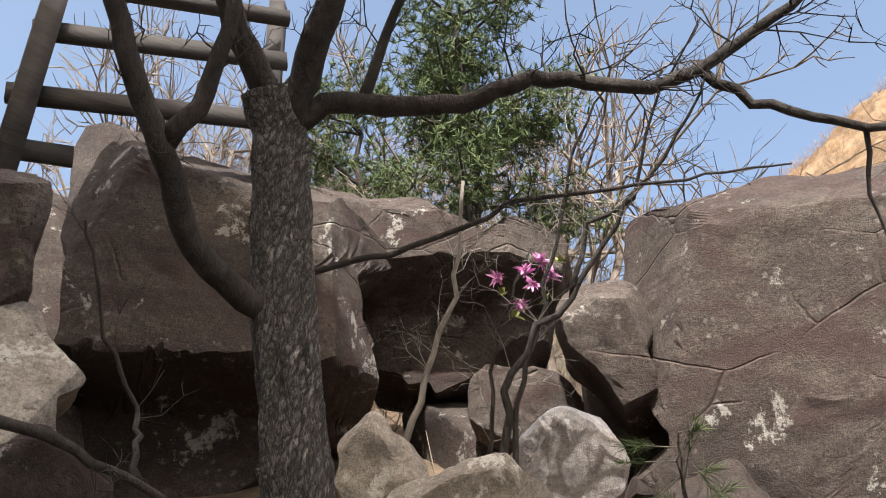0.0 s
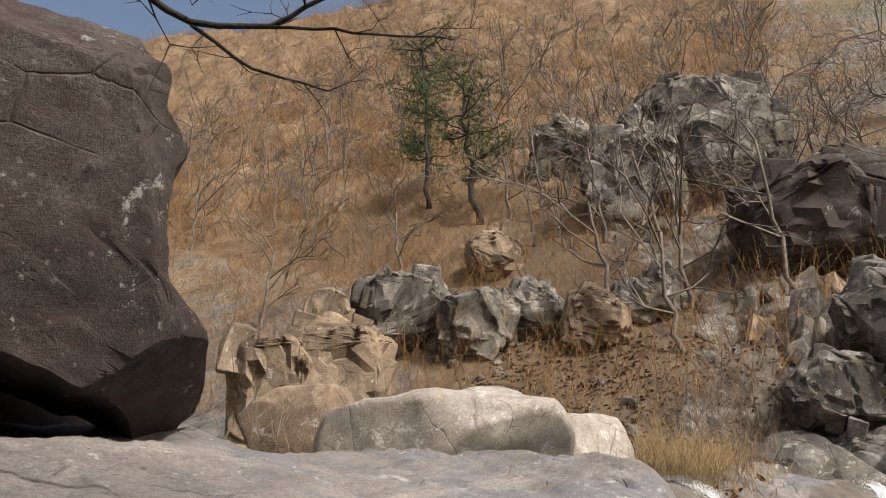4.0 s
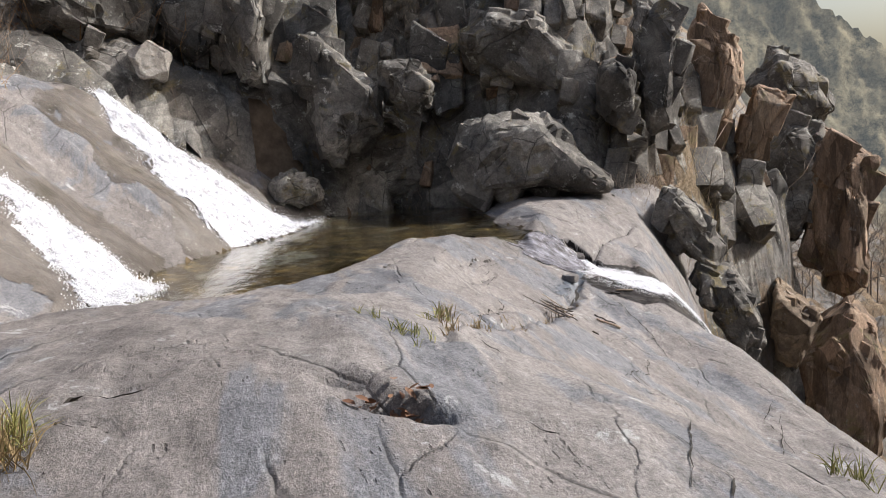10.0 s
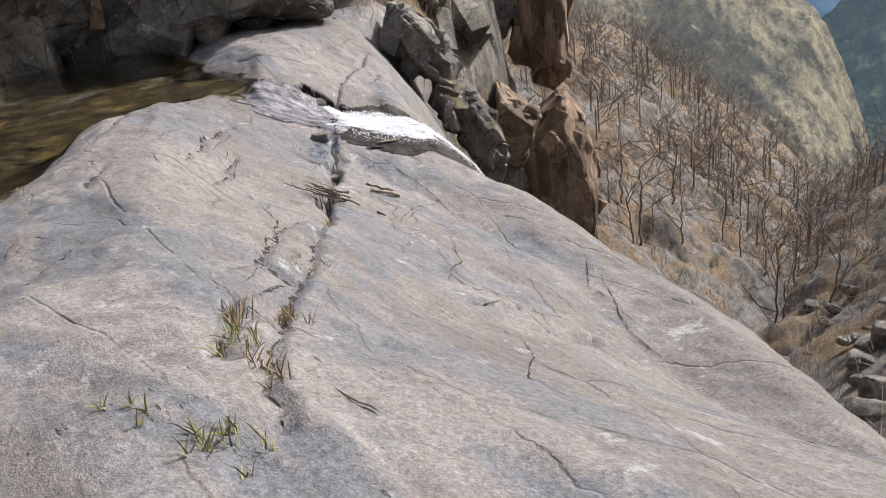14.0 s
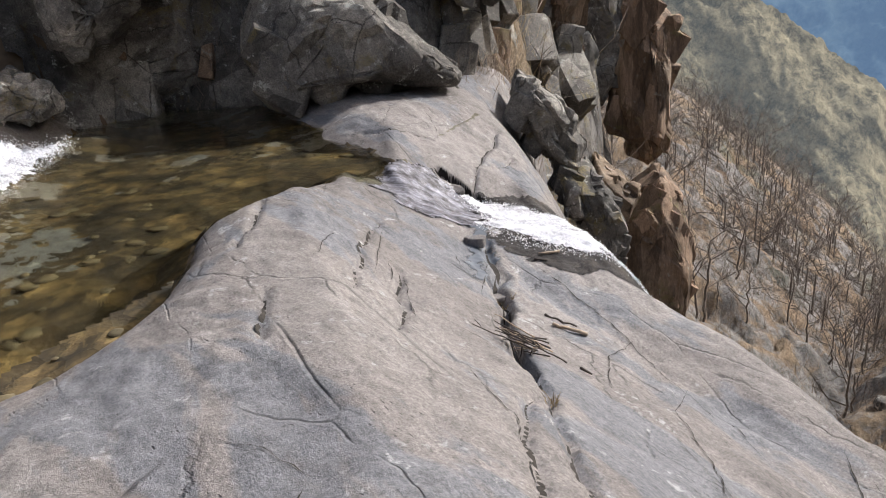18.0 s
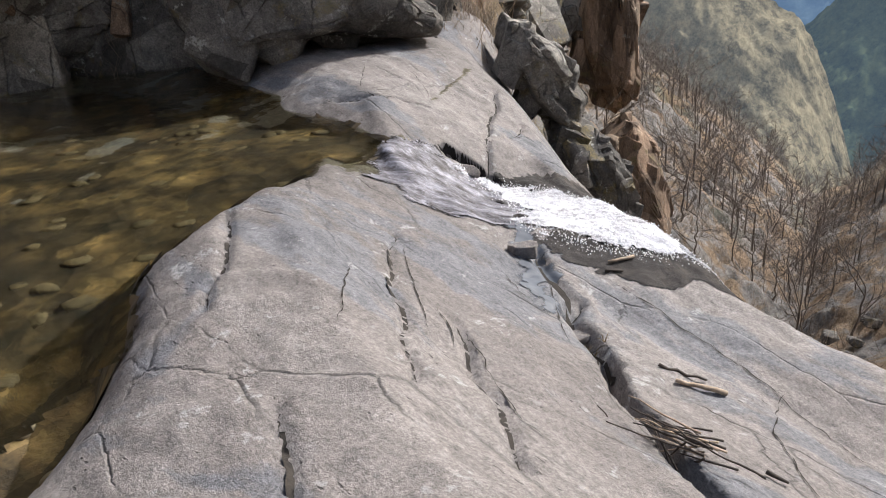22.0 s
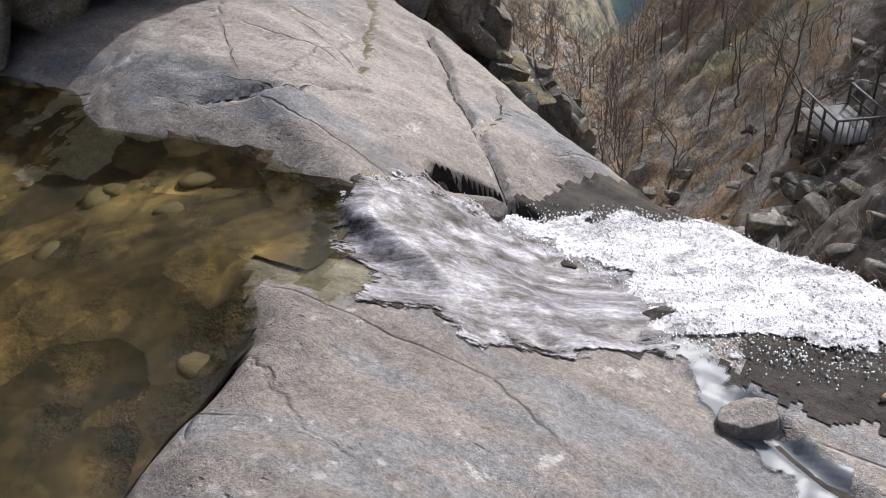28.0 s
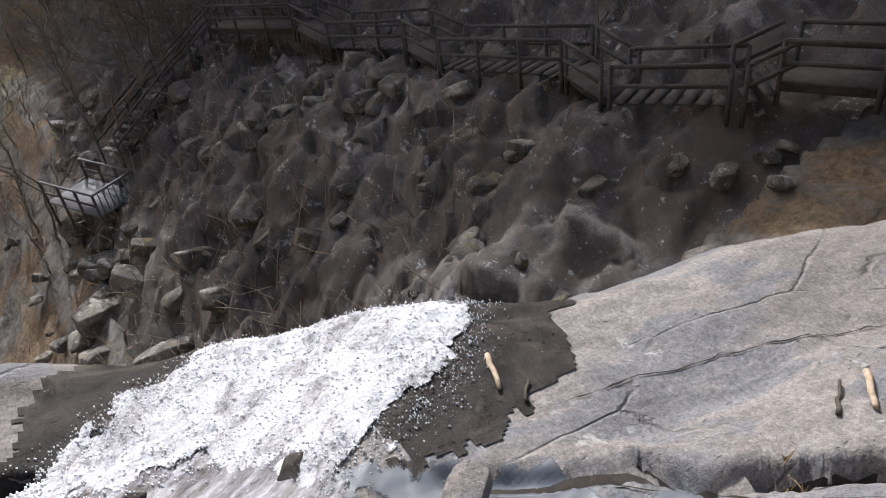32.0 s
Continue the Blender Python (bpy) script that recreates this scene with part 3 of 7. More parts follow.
def along(points, gap):
    """Evenly spaced points on a polyline."""
    out = []
    for a, b in zip(points[:-1], points[1:]):
        a, b = np.array(a, float), np.array(b, float)
        n = max(1, int(np.linalg.norm(b - a) / gap))
        out += [a + (b - a) * k / n for k in range(n)]
    return out + [np.array(points[-1], float)]


def dist_to(points, x, y):
    best = np.full(np.shape(x), 1e9)
    for (ax, ay), (bx, by) in zip(points[:-1], points[1:]):
        dx, dy = bx - ax, by - ay
        t = np.clip(((x - ax) * dx + (y - ay) * dy) / (dx * dx + dy * dy), 0, 1)
        best = np.minimum(best, np.hypot(x - ax - t * dx, y - ay - t * dy))
    return best


# lines of the joints in the slab: points, half width, depth
SLOT = [(7.0, -4.1), (6.6, -3.82), (6.1, -3.52), (5.8, -3.35)]
JOINTS = [
    (SLOT, 0.06, 0.3), ([(8.2, -4.85), (7.75, -4.6), (7.4, -4.36), (7.0, -4.1)], 0.07, 0.07), ([(5.8, -3.35), (5.35, -3.1)], 0.04, 0.08), ([(5.35, -3.1), (4.8, -2.77), (4.07, -2.35), (3.4, -1.9), (2.86, -1.63), (2.3, -1.3)], 0.035, 0.06),
    ([(5.35, -3.0), (4.85, -2.5), (4.1, -2.12), (3.8, -2.1), (3.35, -1.68), (2.8, -1.42)], 0.04, 0.05),
    ([(11.29, -7.46), (10.87, -7.05), (10.53, -6.55), (10.15, -6.24), (9.84, -5.95), (9.7, -5.79)], 0.03, 0.07),
    ([(10.15, -6.24), (10.28, -6.74), (10.5, -7.1)], 0.03, 0.05), ([(11.5, -5.3), (11.06, -5.55), (10.76, -5.93)], 0.025, 0.05),
    ([(7.44, -3.38), (6.99, -3.13), (6.61, -2.97), (6.2, -2.7)], 0.03, 0.05), ([(8.64, -3.93), (8.01, -3.47), (7.26, -2.97), (6.82, -2.72)], 0.025, 0.04),
    ([(9.27, -3.03), (8.47, -2.63), (7.92, -2.33)], 0.03, 0.06), ([(6.95, -2.14), (6.74, -2.04), (6.57, -2.0), (6.2, -1.85)], 0.03, 0.05),
    ([(3.83, -3.19), (3.82, -3.4), (3.79, -3.66)], 0.035, 0.08), ([(3.48, -3.39), (3.42, -3.54), (3.47, -3.83)], 0.06, 0.07),
    ([(1.74, 0.2), (1.79, 0.03), (1.75, -0.15)], 0.018, 0.04), ([(1.59, 0.2), (1.54, 0.09), (1.42, -0.06)], 0.018, 0.04),
    ([(7.56, -4.6), (7.48, -4.38), (7.21, -4.27), (6.9, -4.1)], 0.05, 0.08),
]
HOLES = [((1.41, -0.94), 0.19, 0.075, 0.17, 0.9), ((9.80, -5.74), 0.22, 0.075, 0.6, 0.66), ((9.98, -5.58), 0.08, 0.06, 0.4, 0.66), ((1.62, -0.80), 0.1, 0.06, 0.09, 0.9)]


def worn(x, y):
    z = rock_z(x, y)
    u, v = 0.94 * x - 0.34 * y, 0.34 * x + 0.94 * y
    for pts, w, d in JOINTS:
        w = w * 0.75
        px_, py_ = [p[0] for p in pts], [p[1] for p in pts]
        near = (x > min(px_) - 0.4) & (x < max(px_) + 0.4) & (y > min(py_) - 0.4) & (y < max(py_) + 0.4)
        if near.any():
            wob = 0.05 * fbm(x[near] * 2.2, y[near] * 2.2, 0, 77, 3)
            q = np.maximum(dist_to(pts, x[near], y[near] + wob) / w, 0)
            z[near] -= d * np.exp(-q ** 3)
    for (cx, cy), a, b, d, k in HOLES:
        q = ((math.sqrt(1 - k * k) * (x - cx) + k * (y - cy)) / a) ** 2 + ((-k * (x - cx) + math.sqrt(1 - k * k) * (y - cy)) / b) ** 2
        z -= d * np.exp(-q ** 3)
    # shallow weathering pits and ledges across the grain
    pit = vnoise(x * 2.3, y * 2.3, 0, 41)
    z -= 0.012 * step(0.62, 0.8, pit)
    led = np.floor(fbm(u * 0.55, v * 1.5, 0, 52, 3) * 3.0) / 3.0
    z += 0.018 * led
    # the steep face with the falls is ribbed
    s = 0.375 * (x - 6.6) + 0.927 * (y - 1.6)
    t = 0.927 * (x - 6.6) - 0.375 * (y - 1.6)
    rib = fbm(t * 1.2, s * 0.35, 0, 61, 5)
    z += step(0.0, 1.0, s) * step(5, 6.5, x) * (0.16 * rib)
    # swelling lobes of the side slab, each overlapping the next
    for ys_, hgt, wid in (([1.25, 0.93, 0.62, 0.34], 0.09, 0.07), ([2.2, 1.75, 1.15, 0.75], 0.12, 0.10)):
        line_y = np.interp(x, [0.0, 0.3, 0.6, 1.1] if hgt < 0.1 else [0.6, 1.1, 1.8, 2.8], ys_[::-1]) + 0.06 * fbm(x * 1.5, y * 0.5, 0, 68, 3)
        side = y - line_y
        z -= hgt * np.exp(-np.maximum(side, 0) / 0.5) * step(wid, 0, side) * step(-0.9, -0.1, side) * step(3.4, 2.4, x) * step(-0.6, 0.0, x)
    z += step(0.3, 1.2, y - 0.4 * x + 0.6) * step(7, 5, x) * 0.06 * fbm((x + y) * 0.5, (y - x) * 1.4, 0, 66, 5)
    return z


gx = np.concatenate([np.arange(-4.2, 0, 0.09), np.arange(0, 12.6, 0.036), np.arange(12.6, 20.2, 0.09)])
gy = np.concatenate([np.arange(-10.2, -7.4, 0.09), np.arange(-7.4, 1.2, 0.036), np.arange(1.2, 6.4, 0.07)])
slab_ob = thing("rock_slab", grid_mesh("rock_slab", gx, gy, worn, SLAB, keep=lambda x, y, z: z > -6.5), "bare grey granite slab with cracks and pale lichen", "rock", kind="structure")

# dark strips lying in the joints, painting the shade of their depth
rj = np.random.RandomState(3)
for pts, w, d in JOINTS:
    V, F = [], []
    line = along(pts, 0.06)
    for i, q in enumerate(line):
        dr = line[min(i + 1, len(line) - 1)] - line[max(i - 1, 0)]
        n = np.array([-dr[1], dr[0]]) / (np.linalg.norm(dr) + 1e-9)
        taper = min(1, 0.25 + 2.5 * min(i, len(line) - 1 - i) / len(line))
        hw = (0.006 + w * 0.22) * taper * rj.uniform(0.6, 1.3)
        q = q - np.array([0, 0.05 * float(fbm(q[0] * 2.2, q[1] * 2.2, 0, 77, 3))])
        for side in (-1, 1):
            p2 = q + n * hw * side
            V.append((p2[0], p2[1], 0.0))
    for i in range(len(line) - 1):
        F.append((2 * i, 2 * i + 1, 2 * i + 3, 2 * i + 2))
    V = np.array(V)
    V[:, 2] = worn(V[:, 0], V[:, 1]) + 0.011
    part("crack_shade", mesh_of("crack_shade", V, F, CRACK_DARK), slab_ob, "dark strip for the shade in a rock joint")



def crack(*pts):
    """A hair crack: a thin dark line that paints its shade, sunk along a broken edge."""
    line = along(pts, 0.035)
    L = np.array(line)
    L = L + 0.012 * np.stack([fbm(L[:, 0] * 9, L[:, 1] * 9, 0, 31, 3), fbm(L[:, 0] * 9, L[:, 1] * 9, 5, 33, 3)], -1)
    dr = np.gradient(L, axis=0)
    nrm = np.stack([-dr[:, 1], dr[:, 0]], -1) / (np.linalg.norm(dr, axis=1, keepdims=True) + 1e-9)
    s = np.linspace(0, 1, len(L))
    hw = (0.0033 * np.minimum(1, 0.15 + 4 * np.minimum(s, 1 - s)) * rj.uniform(0.05, 1.6, len(L)))[:, None]
    W = np.stack([L - nrm * hw, L + nrm * hw], 1).reshape(-1, 2)
    V = np.stack([W[:, 0], W[:, 1], worn(W[:, 0], W[:, 1]) + 0.007], -1)
    i = np.arange(len(L) - 1)[:, None] * 2
    part("crack_shade", mesh_of("crack_shade", V, i + np.array([[0, 1, 3, 2]]), CRACK_DARK), slab_ob, "dark strip for the shade in a rock joint")


crack((3.83, -3.2), (3.89, -3.53), (3.85, -3.71))
crack((5.18, -4.65), (4.75, -4.38))
crack((4.63, -5.08), (4.22, -4.66), (3.92, -4.59), (3.57, -4.44))
crack((4.55, -3.5), (4.14, -3.51), (3.99, -3.83))
crack((3.85, -1.84), (4.04, -2.05), (4.62, -2.38))
crack((4.79, -1.44), (4.48, -1.25), (4.27, -1.07))
crack((7.27, -3.35), (6.49, -2.98), (6.28, -2.95))
crack((8.43, -3.83), (7.25, -3.1))
crack((5.33, -1.28), (5.14, -1.4), (4.8, -1.49))
crack((6.91, -4.98), (6.13, -4.81), (5.17, -4.51))
crack((5.65, -2.79), (5.29, -2.68), (5.06, -2.66), (4.37, -2.23), (3.95, -2.04), (3.5, -1.74))
crack((11.48, -5.52), (10.89, -5.56), (10.8, -6.03))
crack((12.04, -6.12), (11.35, -5.56))
crack((11.78, -6.54), (11.12, -6.26), (10.79, -6.07))
crack((7.51, -3.37), (7.27, -3.26), (7.13, -3.16))
crack((7.99, -3.16), (7.64, -2.9), (7.35, -2.67))
crack((8.12, -4.87), (7.8, -4.56), (7.46, -4.27), (7.11, -3.99))
crack((7.69, -5.03), (7.21, -5.01), (6.56, -4.91))
crack((7.99, -4.35), (7.75, -4.21), (7.58, -4.22))
crack((1.56, -2.2), (1.03, -1.84), (0.84, -1.72))
crack((1.27, -1.36), (1.14, -1.43))
crack((4.34, -4.92), (3.61, -4.35), (3.19, -4.23))
crack((1.98, -1.11), (1.84, -1.21))
crack((2.43, -1.58), (2.27, -1.63))
crack((1.74, 0.2), (1.78, 0.05), (1.73, -0.1))
crack((1.59, 0.18), (1.48, 0.08))
crack((0.31, 0.73), (0.17, 0.62), (0.05, 0.51))
crack((0.05, 0.51), (0.13, 0.44), (0.15, 0.42))
crack((0.49, 0.74), (0.54, 0.63), (0.4, 0.51), (0.27, 0.42))
crack((0.5, 0.97), (0.5, 0.86), (0.49, 0.74))
crack((1.0, -3.05), (1.4, -3.0), (1.9, -3.15))
crack((2.1, -2.3), (2.6, -2.5), (3.0, -2.9), (3.3, -3.1))
crack((4.2, -3.3), (4.8, -3.9), (5.3, -4.2), (5.6, -4.7))
crack((5.6, -3.9), (6.1, -4.4), (6.3, -4.9))
crack((0.4, -1.6), (0.9, -1.9), (1.4, -1.9))

bank_ob = thing("bank", grid_mesh("bank", np.arange(-7, 24, 0.14), np.arange(-11, 13, 0.14), hills, SOIL, keep=lambda x, y, z: (z > rocks(x, y) - 0.3) & ((east_of(x, y) < -1.0) | (east_of(x, y) > 6.5)) & ~((x > 12.5) & (y > -1) & (y < 5.2) & (east_of(x, y) < 6))), "leaf-littered bank between rocks", "ground", kind="structure")


def far_ground(x, y):
    inside = (x > -6.8) & (x < 23.6) & (y > -10.8) & (y < 12.6)
    broken = ((x > -13) & (x < 11) & (y > -49) & (y < -13.5)) | ((x > 14) & (x < 77) & (y > -102) & (y < -17)) | ((x > 21) & (x < 115) & (y > 6) & (y < 157))
    cut = np.clip(np.hypot(x - 5, y + 3) - 135, 0, 200) * step(125, 140, np.degrees(np.arctan2(x - 5, y + 3)) % 360) * step(235, 215, np.degrees(np.arctan2(x - 5, y + 3)) % 360)
    return -1.2 * cut + np.where(inside, np.minimum(np.maximum(hills(x, y), rocks(x, y)), 60) - 0.8, hills(x, y) - 1.1 * broken)


def polar_sheet(name, zf, material):
    rr = np.concatenate([np.linspace(0.5, 12, 24), np.geomspace(12.5, 900, 150)])
    th = np.linspace(0, 2 * np.pi, 433)[:-1]
    R, T = np.meshgrid(rr, th)
    X, Y = 5 + R * np.cos(T), -3 + R * np.sin(T)
    Z = zf(X, Y)
    n, m = X.shape
    i = np.arange(n * m).reshape(n, m)
    j = np.roll(i, -1, 0)
    F = np.stack([i[:, :-1], i[:, 1:], j[:, 1:], j[:, :-1]], -1).reshape(-1, 4)
    V = np.stack([X, Y, Z], -1).reshape(-1, 3)
    return mesh_of(name, V, F, material)


# hillside: leaf litter, grey scree and first green higher up
hm, nt, p = nodes_of("wooded hillside")
v = coords(nt)
base = ramp(nt, noise_of(nt, v, 0.35, 9, 0.7, 0.5), (0.3, (0.14, 0.10, 0.07)), (0.5, (0.24, 0.178, 0.12)), (0.7, (0.32, 0.25, 0.165)))
base = mix(nt, 0.5, base, ramp(nt, noise_of(nt, v, 5, 6, 0.8), (0.35, 0.1), (0.65, 0.9)), "OVERLAY")
scree = ramp(nt, noise_of(nt, v, 0.22, 10, 0.7, 0.6), (0.46, 0.0), (0.54, 1.0))
rockc = ramp(nt, noise_of(nt, v, 1.4, 9, 0.75), (0.35, (0.10, 0.094, 0.088)), (0.65, (0.32, 0.30, 0.275)))
base = mix(nt, scree, base, rockc)
green = ramp(nt, noise_of(nt, v, 0.06, 5, 0.6), (0.55, 0.0), (0.66, 1.0))
base = mix(nt, math_of(nt, "MULTIPLY", green, 0.45), base, (0.13, 0.15, 0.06))
nt.links.new(base, p.inputs["Base Color"])
p.inputs["Roughness"].default_value = 1.0
p.inputs["Specular IOR Level"].default_value = 0.1
bump(nt, p, mix(nt, 0.5, noise_of(nt, v, 1.4, 9, 0.75), noise_of(nt, v, 6, 5, 0.8)), 1.0, 0.35)
HILL = hm
thing("ground", polar_sheet("ground", far_ground, HILL), "dry wooded gorge sides covered in leaf litter", "ground", kind="structure")



# part of the gorge side's shade is put into this darker rock colour
GORGE = rock_mat("gorge rock toned for shade", (0.06, 0.052, 0.048), (0.115, 0.102, 0.095), (0.21, 0.195, 0.185), lichen=(0.42, 0.42, 0.41), lichen_at=0.6, stain=(0.09, 0.07, 0.056), stain_at=0.5, relief=1.0, chips=0.5, size=2.0)
TANHILL = rock_mat("tan leafy hillside", (0.10, 0.066, 0.038), (0.19, 0.128, 0.075), (0.27, 0.195, 0.12), lichen=(0.33, 0.28, 0.2), lichen_at=0.62, stain=(0.08, 0.055, 0.035), stain_at=0.54, relief=1.0, size=3.0)


def rough_ground(name, xs, ys, cell, amp, label, rise=0.25, mat=None):
    """Broken rocky slope lying on the far ground."""
    X, Y = np.meshgrid(xs, ys)
    Z = hills(X, Y)
    edge = np.minimum(np.minimum(X - xs[0], xs[-1] - X), np.minimum(Y - ys[0], ys[-1] - Y))
    k = step(0, 4 * cell, edge)
    d = fractured(X, Y, Z, cell, 70)[0] * amp + 0.25 * cell * fbm(X / cell, Y / cell, 0, 71, 5)
    Z = Z + k * (d + rise) - 0.6 * (1 - k)
    i = np.arange(X.size).reshape(X.shape)
    F = np.stack([i[:-1, :-1], i[:-1, 1:], i[1:, 1:], i[1:, :-1]], -1).reshape(-1, 4)
    return thing(name, mesh_of(name, np.stack([X, Y, Z], -1).reshape(-1, 3), F, mat or HILL, smooth=False), label, "ground", kind="structure")


rough_ground("gorge_side", np.arange(-16, 14, 0.16), np.arange(-52, -10.5, 0.16), 1.8, 1.2, "broken rock and scree of the gorge side, toned dark for its shade", 0.25, GORGE)
rough_ground("hill_slope", np.arange(18, 118, 0.7), np.arange(3, 160, 0.7), 3.0, 0.9, "tan rocky hillside under bare brush", 0.1, TANHILL)
rough_ground("valley_slope", np.arange(11, 80, 0.42), np.arange(-105, -14, 0.42), 3.0, 0.9, "grey-brown rocky valley slope under bare trees")

# ---- water ----
wm, nt, p = nodes_of("pool water")
p.inputs["Base Color"].default_value = (0.50, 0.49, 0.31, 1)
p.inputs["Roughness"].default_value = 0.02
p.inputs["IOR"].default_value = 1.33
p.inputs["Transmission Weight"].default_value = 1.0
v = coords(nt, (1, 2.2, 1), (0, 0, 0.6))
bump(nt, p, noise_of(nt, v, 3.5, 4, 0.55, 0.8), 0.25, 0.03)
POOL = wm


def flow_coords(nt, angle, along, across):
    """Coordinates drawn out along a flow."""
    geo = nt.nodes.new("ShaderNodeNewGeometry")
    mp = nt.nodes.new("ShaderNodeMapping")
    mp.vector_type = "TEXTURE"
    mp.inputs["Rotation"].default_value = (0, 0, angle)
    mp.inputs["Scale"].default_value = (along, across, across)
    nt.links.new(geo.outputs["Position"], mp.inputs["Vector"])
    return mp.outputs["Vector"]


def broken_edge(nt, p, noise, depth):
    """The sheet thins out into flecks where little water covers the rock."""
    at = nt.nodes.new("ShaderNodeAttribute")
    at.attribute_name = "cover"
    f = math_of(nt, "ADD", at.outputs["Fac"], math_of(nt, "MULTIPLY", math_of(nt, "SUBTRACT", noise, 0.5), depth))
    nt.links.new(ramp(nt, f, (0.0, 0.0), (0.035, 1.0)), p.inputs["Alpha"])


def set_cover(me, fn):
    co = np.zeros(len(me.vertices) * 3, np.float32)
    me.vertices.foreach_get("co", co)
    co = co.reshape(-1, 3).astype(float)
    att = me.attributes.new("cover", "FLOAT", "POINT")
    att.data.foreach_set("value", fn(co[:, 0], co[:, 1]).astype(np.float32))
    return me


def foam_mat(name, angle):
    m, nt, p = nodes_of(name)
    v = flow_coords(nt, angle, 2.6, 1.0)
    grains = noise_of(nt, coords(nt), 30, 6, 0.8, 0.4)
    n = mix(nt, 0.55, grains, noise_of(nt, v, 7, 6, 0.7, 0.5))
    nt.links.new(ramp(nt, n, (0.38, (0.16, 0.15, 0.16)), (0.45, (0.42, 0.41, 0.43)), (0.52, (0.68, 0.67, 0.70)), (0.62, (0.86, 0.86, 0.88))), p.inputs["Base Color"])
    p.inputs["Roughness"].default_value = 0.4
    bump(nt, p, grains, 0.8, 0.03)
    broken_edge(nt, p, mix(nt, 0.5, grains, noise_of(nt, v, 12, 6, 0.75)), 0.5)
    return m


FOAM = foam_mat("white water", 0.75)
DROP = plain_mat("white drops", (0.75, 0.75, 0.77), (0.9, 0.9, 0.9), 20, 0.3, relief=0)
tm, nt, p = nodes_of("thin running water")
v = flow_coords(nt, 0.56, 7.0, 1.0)
w2 = noise_of(nt, v, 11, 8, 0.65, 0.5)
w3 = noise_of(nt, flow_coords(nt, 0.56, 2.0, 1.0), 60, 5, 0.8)
# streaked water; its lilac-pale tones paint in the reflected sky
nt.links.new(ramp(nt, mix(nt, 0.4, w2, w3), (0.36, (0.018, 0.014, 0.012)), (0.44, (0.07, 0.063, 0.062)), (0.53, (0.19, 0.183, 0.20)), (0.63, (0.42, 0.41, 0.45))), p.inputs["Base Color"])
p.inputs["Roughness"].default_value = 0.3
p.inputs["IOR"].default_value = 1.33
p.inputs["Specular IOR Level"].default_value = 0.25
bump(nt, p, mix(nt, 0.6, w2, w3), 0.25, 0.012)
broken_edge(nt, p, mix(nt, 0.4, w2, w3), 0.9)
THIN = tm
sm_, nt, p = nodes_of("still water film")
v = coords(nt)
# blue-grey base colour imitates the sky mirrored in the film
nt.links.new(ramp(nt, noise_of(nt, v, 3, 6, 0.6), (0.35, (0.075, 0.082, 0.095)), (0.65, (0.13, 0.14, 0.156))), p.inputs["Base Color"])
p.inputs["Roughness"].default_value = 0.45
p.inputs["Specular IOR Level"].default_value = 0.3
broken_edge(nt, p, noise_of(nt, v, 9, 6, 0.7), 0.12)
FILM = sm_
bm_, nt, p = nodes_of("pool bed gravel")
v = coords(nt)
warp = mix(nt, 0.12, v, noise_of(nt, v, 5, 5, 0.7))
vo = add(nt, "ShaderNodeTexVoronoi", Scale=3.4)
nt.links.new(warp, vo.inputs["Vector"])
vs_ = add(nt, "ShaderNodeTexVoronoi", Scale=11.0)
nt.links.new(warp, vs_.inputs["Vector"])
c = ramp(nt, noise_of(nt, v, 1.3, 8, 0.7, 0.5), (0.36, (0.022, 0.016, 0.008)), (0.5, (0.085, 0.056, 0.024)), (0.66, (0.20, 0.14, 0.06)))
c = mix(nt, 0.55, c, ramp(nt, vo.outputs["Color"], (0.25, 0.12), (0.75, 0.85)), "OVERLAY")
c = mix(nt, 0.5, c, ramp(nt, vs_.outputs["Color"], (0.2, 0.15), (0.8, 0.85)), "OVERLAY")
c = mix(nt, 0.6, c, ramp(nt, vo.outputs["Distance"], (0.30, 0.5), (0.62, 0.1)), "OVERLAY")
bump(nt, p, vo.outputs["Distance"], 1.0, 0.06)
nt.links.new(c, p.inputs["Base Color"])
p.inputs["Roughness"].default_value = 0.9
BEDMAT = bm_


def in_poly(poly, x, y):
    inside = np.zeros(np.shape(x), bool)
    for (ax, ay), (bx, by) in zip(poly, poly[1:] + poly[:1]):
        inside ^= ((ay > y) != (by > y)) & (x < (bx - ax) * (y - ay) / ((by - ay) or 1e-9) + ax)
    return inside


def edge_in(poly, x, y):
    """How far inside the outline, 0 outside."""
    return np.where(in_poly(poly, x, y), dist_to(poly + poly[:1], x, y), 0)


def past_lip(x, y):
    """How far downstream of the lip that the pool pours over."""
    return -(0.85 * (x - 10.05) + 0.535 * (y + 4.57))


def stream_z(x, y):
    """The water's surface where it draws down over the lip into a thin sheet."""
    q = past_lip(x, y)
    film = 0.006 + 0.05 * step(0.4, -0.1, q)
    return smin(np.full(np.shape(x), WATER + 0.004), worn(x, y) + film, 0.03)


def poolish(x, y):
    return (0.94 * x - 0.34 * y > 5.4) & (past_lip(x, y) < 0.08) & (0.375 * (x - 6.6) + 0.927 * (y - 1.6) < 0.9)


pool = thing("pool", grid_mesh("pool", np.arange(5.5, 20, 0.06), np.arange(-7.5, 4, 0.06), lambda x, y: np.full_like(x, WATER), POOL, keep=lambda x, y, z: (worn(x, y) < WATER + 0.02) & poolish(x, y)), "clear green-brown pool below the falls", "pool", kind="structure")
pool.visible_shadow = False
